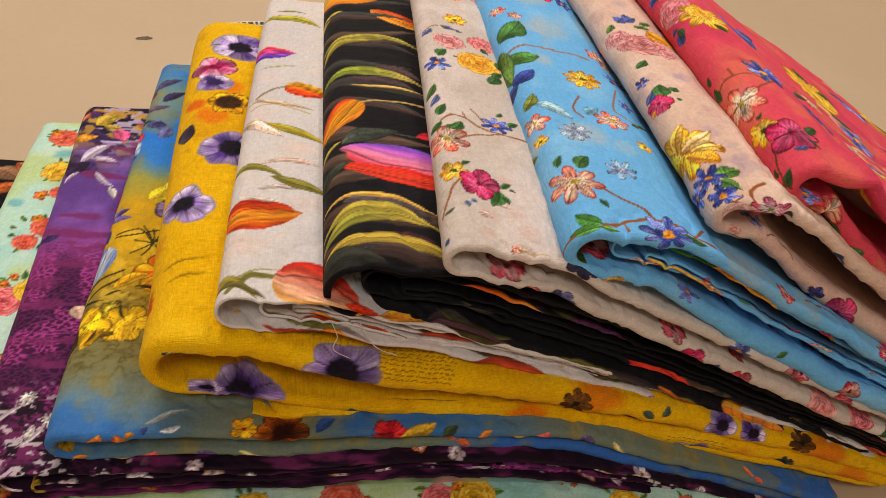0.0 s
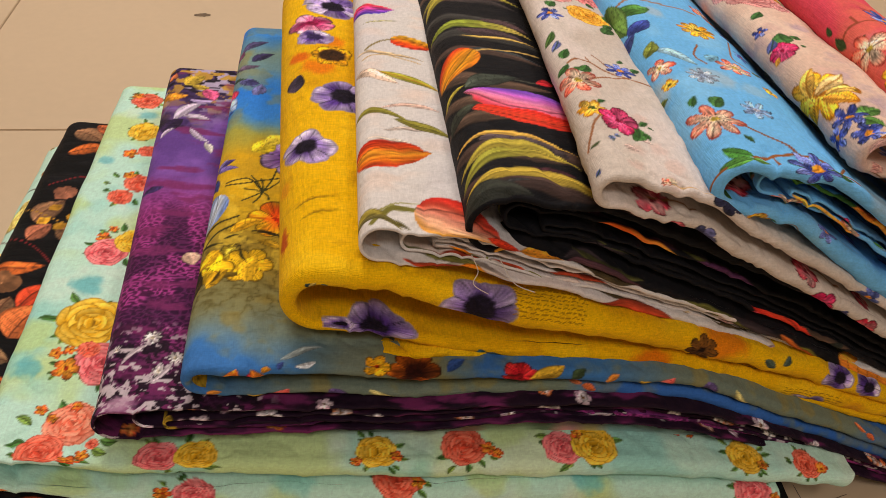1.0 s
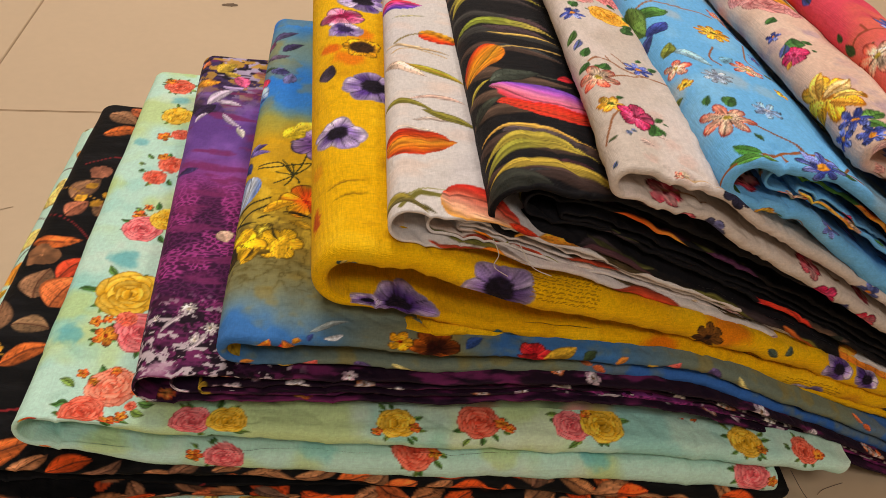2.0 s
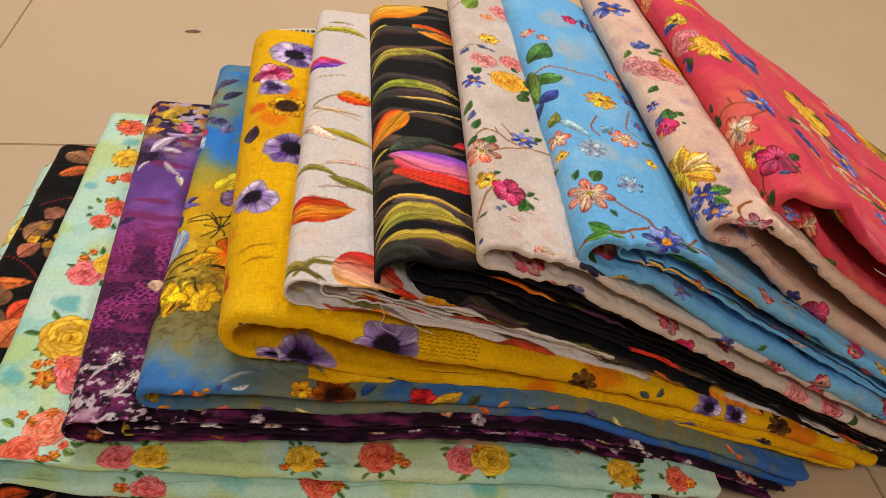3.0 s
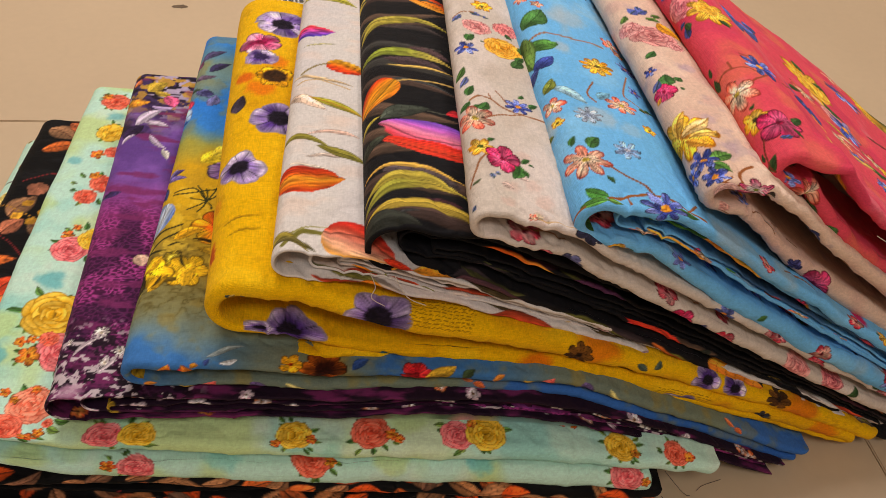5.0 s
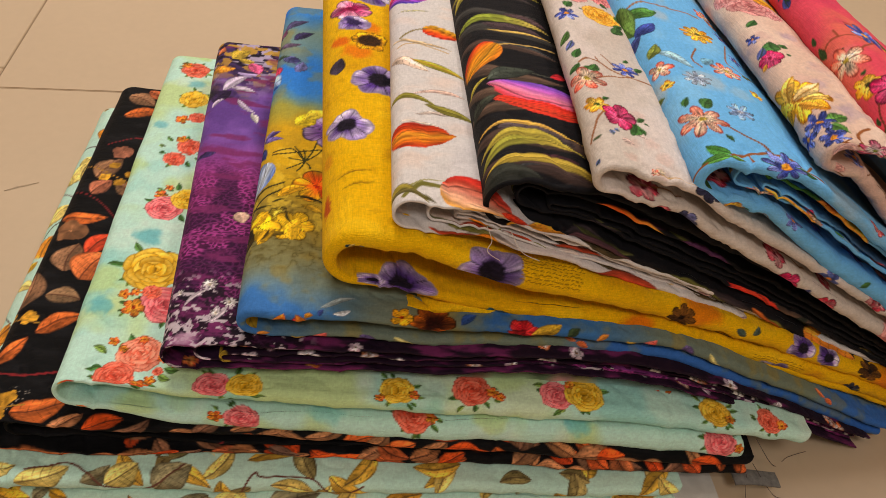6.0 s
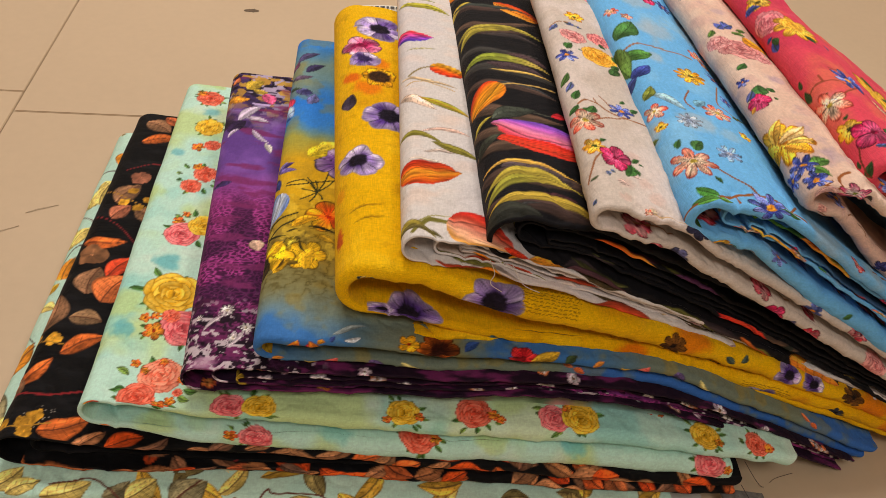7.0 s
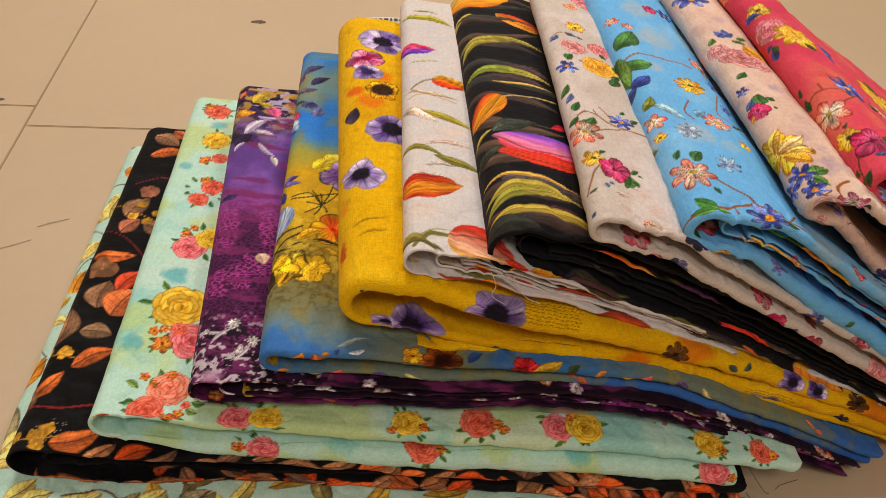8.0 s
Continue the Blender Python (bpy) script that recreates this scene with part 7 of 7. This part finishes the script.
cloth("sky blue folded cotton with red flower sprigs", sky_print, soft_cotton, [
    ("top_fold", Fold([(0.180, 0.350), (0.24, 0.338), (0.30, 0.302), (0.36, 0.264), (0.48, 0.190), (0.66, 0.080)], (0.021, 0.0265, 0.027, 0.025, 0.022), (0.362, 0.345), 0.014, 0.48, -0.02, 0.11, shift=(0.004, 0.0), seed=101, hollow=True, ply=(0.0042, 0.0055, 0.0055, 0.005), ply2=(0.004, 0.0085, 0.0095, 0.009), shift2=(0.33, 0.02), under=0.96, tuck=0.002)),
    ("inner_fold", Fold([(0.200, 0.334), (0.24, 0.321), (0.30, 0.287), (0.36, 0.250), (0.48, 0.176), (0.65, 0.072)], (0.008, 0.0085, 0.007), (0.370, 0.35), 0.01, 0.46, -0.02, -1.0, (0.1, 0.15), 102, hollow=True, ply=(0.0012, 0.0022, 0.002), under=1.0, tuck=-0.003)),
    ("centre_fold", Fold([(0.218, 0.321), (0.24, 0.312), (0.30, 0.278), (0.36, 0.241), (0.48, 0.169), (0.65, 0.068)], (0.003, 0.0035, 0.003), (0.366, 0.348), 0.01, 0.46, -0.02, -1.0, (0.26, 0.15), 104, hollow=True, ply=(0.0011, 0.0013), under=1.0)),
])
cloth("peach folded cotton with yellow and blue flower print", peach_print, soft_cotton, [
    ("top_fold", Fold([(0.280, 0.360), (0.315, 0.355), (0.345, 0.336), (0.39, 0.302), (0.44, 0.267), (0.53, 0.210), (0.70, 0.10)], (0.017, 0.0225, 0.024, 0.024, 0.0235, 0.022), (0.378, 0.362), 0.012, 0.47, -0.02, 0.10, seed=111, hollow=True, ply=(0.0042, 0.0065, 0.008, 0.0085), ply2=(0.0045, 0.008, 0.0098, 0.0102), shift2=(0.3, 0.2), under=0.98, tuck=0.005)),
])
coral_red = cloth("coral red folded cotton with yellow and blue flower print", coral_print, soft_cotton, [
    ("top_fold", Fold([(0.344, 0.376), (0.372, 0.366), (0.402, 0.340), (0.452, 0.300), (0.52, 0.257), (0.60, 0.212), (0.75, 0.130), (0.95, 0.03)], (0.019, 0.0225, 0.0235, 0.023, 0.021, 0.018, 0.015, 0.012), (0.392, 0.345), 0.008, 0.46, -0.012, 0.44, seed=121, wrinkle=0.003, hollow=True, ply=(0.006, 0.0042, 0.004, 0.004, 0.004, 0.004), ply2=(0.006, 0.0085, 0.009, 0.009, 0.0085, 0.007), shift2=(0.2, 0.1), under=0.9, tuck=0.004, lift=((0.26, 0.34, 0.22, 0.26, 0.018), (0.045, 0.012, 0.012, 0.03, 0.006), (0.012, 0.0, 0.02, 0.03, -0.007)))),
])

# ---- floor pieces ----
TILE, GAP = 1.2, 0.0020


def tile_mesh(w, d):
    return mesh_of("tile", box(0, 0, -0.012, w, d, FLOOR_TOP, 0.0012), tile_mat)


whole = tile_mesh(TILE - GAP, TILE - GAP)
for i in range(-2, 3):
    for j in range(-3, 2):
        x, y = -0.635 + i * TILE, 0.96 + j * TILE + (0.056 if i < 0 else 0.0)
        t = new("tile", whole)
        t.parent = floor
        t.location = (x + GAP / 2, y + GAP / 2, 0)

# ---- small things ----


def thread(name, points, radius, material, parent=None):
    """A loose thread as a thin tube."""
    p = [Vector(q) for q in points]
    bm = bmesh.new()
    rings = []
    n = 6 * (len(p) - 1)
    for i in range(n + 1):
        f = i / 6
        j = min(int(f), len(p) - 2)
        s = f - j
        p0, p1, p2, p3 = p[max(j - 1, 0)], p[j], p[j + 1], p[min(j + 2, len(p) - 1)]
        c = 0.5 * (2 * p1 + (p2 - p0) * s + (2 * p0 - 5 * p1 + 4 * p2 - p3) * s * s + (3 * p1 - p0 - 3 * p2 + p3) * s ** 3)
        rings.append([bm.verts.new(c + Vector((radius * math.cos(a), radius * math.sin(a) * 0.6, radius * math.sin(a)))) for a in (0, 2.094, 4.189)])
    for a, b in zip(rings[:-1], rings[1:]):
        for k in range(3):
            bm.faces.new((a[k], a[(k + 1) % 3], b[(k + 1) % 3], b[k]))
    ob = new(name, mesh_of(name, bm, material))
    if parent:
        ob.parent = parent
    return ob


def floor_mark(name, points, width, material, label, category):
    """A thin dried mark lying on the tiles, ragged at its edges."""
    bm = bmesh.new()
    last = None
    n = 14
    for i in range(n + 1):
        f = i / n * (len(points) - 1)
        j = min(int(f), len(points) - 2)
        a, b = Vector(points[j]), Vector(points[j + 1])
        c = a.lerp(b, f - j)
        side = Vector((-(b - a).y, (b - a).x)).normalized()
        w = width * math.sin(math.pi * (0.08 + 0.84 * i / n)) * (0.7 + 0.6 * noise.noise((i * 0.7, width * 900, 2.0)))
        pair = [bm.verts.new((*(c + side * w * k), z)) for k, z in ((1, 0.0005), (0.4, 0.0010), (-0.4, 0.0010), (-1, 0.0005))]
        if last:
            for k in range(3):
                bm.faces.new((last[k], last[k + 1], pair[k + 1], pair[k]))
        last = pair
    return tagged(new(name, mesh_of(name, bm, material)), label, category)


floor_mark("dried_spot", [(-0.327, 1.341), (-0.312, 1.343), (-0.298, 1.342)], 0.011, smudge_mat, "small dark brown dried spot on the cream tile", "stain")
floor_mark("dried_spot", [(-0.700, 1.031), (-0.688, 1.033)], 0.006, smudge_mat, "tiny dark spot on the cream tile", "stain")
floor_mark("scuff_mark", [(-0.545, 0.720), (-0.532, 0.728), (-0.508, 0.738)], 0.0022, scuff_mat, "faint brown scuff line on the cream tile", "scuff")
floor_mark("scuff_mark", [(-0.600, 0.672), (-0.575, 0.678), (-0.545, 0.694)], 0.0018, scuff_mat, "faint curved scuff line on the cream tile", "scuff")

thread_mat = plain_material("dark_thread", (0.06, 0.045, 0.04), 0.8, 60.0, 0.2)
pale_thread_mat = plain_material("pale_thread", (0.6, 0.52, 0.44), 0.8, 60.0, 0.2)

# loose threads at the raw edges
for pts, mat, owner in (
    ([(0.285, 0.282, 0.040), (0.315, 0.268, 0.004), (0.330, 0.262, 0.002), (0.345, 0.245, 0.002)], thread_mat, black_leaf),
    ([(0.280, 0.276, 0.030), (0.285, 0.262, 0.003), (0.292, 0.245, 0.002)], thread_mat, black_leaf),
    ([(0.290, 0.300, 0.055), (0.330, 0.300, 0.003), (0.350, 0.310, 0.002), (0.372, 0.315, 0.004)], thread_mat, mint_rose),
    ([(0.000, 0.366, 0.270), (0.004, 0.358, 0.262), (0.001, 0.354, 0.254), (0.012, 0.352, 0.246)], pale_thread_mat, white_tulip),
    ([(0.020, 0.366, 0.266), (0.030, 0.356, 0.252), (0.045, 0.352, 0.246)], pale_thread_mat, white_tulip),
    ([(0.430, 0.372, 0.300), (0.455, 0.358, 0.288), (0.470, 0.350, 0.262), (0.462, 0.346, 0.248)], pale_thread_mat, coral_red),
):
    thread("loose_thread", pts, 0.00035, mat, owner)

# selvedge of the mustard linen, with a line of print that cannot be read
selvedge_mat = plain_material("selvedge", (0.74, 0.70, 0.60), 0.85, 60.0, 0.12, 0.3)
ink_mat = plain_material("selvedge_ink", (0.10, 0.11, 0.14), 0.8, 60.0, 0.2)


def strip_of(x0, x1, y0, y1, z_at, thick, n=14):
    bm = bmesh.new()
    rows = []
    for i in range(n + 1):
        x = x0 + (x1 - x0) * i / n
        rows.append([bm.verts.new((x, y, z_at(x, y) + dz)) for y, dz in ((y0, 0.0), (y0, thick), ((y0 + y1) / 2, thick + 0.0008), (y1, thick), (y1, 0.0))])
    for a, b in zip(rows[:-1], rows[1:]):
        for k in range(4):
            bm.faces.new((a[k], a[k + 1], b[k + 1], b[k]))
    bm.faces.new(rows[0])
    bm.faces.new(rows[-1][::-1])
    return bm


def edge_height(x, y):
    return 0.245 - 0.25 * max(0.0, y - 0.866) + 0.004 * math.sin((x + 0.12) * 30) - 0.06 * max(0.0, x + 0.06)


edge = part("selvedge", strip_of(-0.112, -0.030, 0.860, 0.886, edge_height, 0.002), selvedge_mat, mustard, "off-white selvedge strip with grey printed line")
x = -0.108
for w in (0.004, 0.005, 0.003, 0.005, 0.006, 0.003, 0.005, 0.004):
    part("print_bar", strip_of(x, x + w, 0.866, 0.872, lambda a, b: edge_height(a, b) + 0.0036, 0.0004, 2), ink_mat, edge)
    x += w + 0.0022

# sheer grey end of the lowest cloth, and the frayed end of the black one
sheer_mat = plain_material("sheer_grey", (0.52, 0.50, 0.46), 0.8, 80.0, 0.15, 0.3)
part("sheer_end", strip_of(0.190, 0.256, 0.240, 0.300, lambda a, b: 0.004 + 0.006 * math.exp(-((a - 0.2) / 0.02) ** 2), 0.0015), sheer_mat, mint_leaf, "thin grey sheer cloth end")
part("frayed_end", strip_of(0.268, 0.318, 0.268, 0.284, lambda a, b: 0.024 - 0.24 * max(0.0, a - 0.285), 0.002), plain_material("frayed_grey", (0.16, 0.15, 0.14), 0.9, 200.0, 0.5, 0.5), black_leaf, "frayed dark grey cloth end")
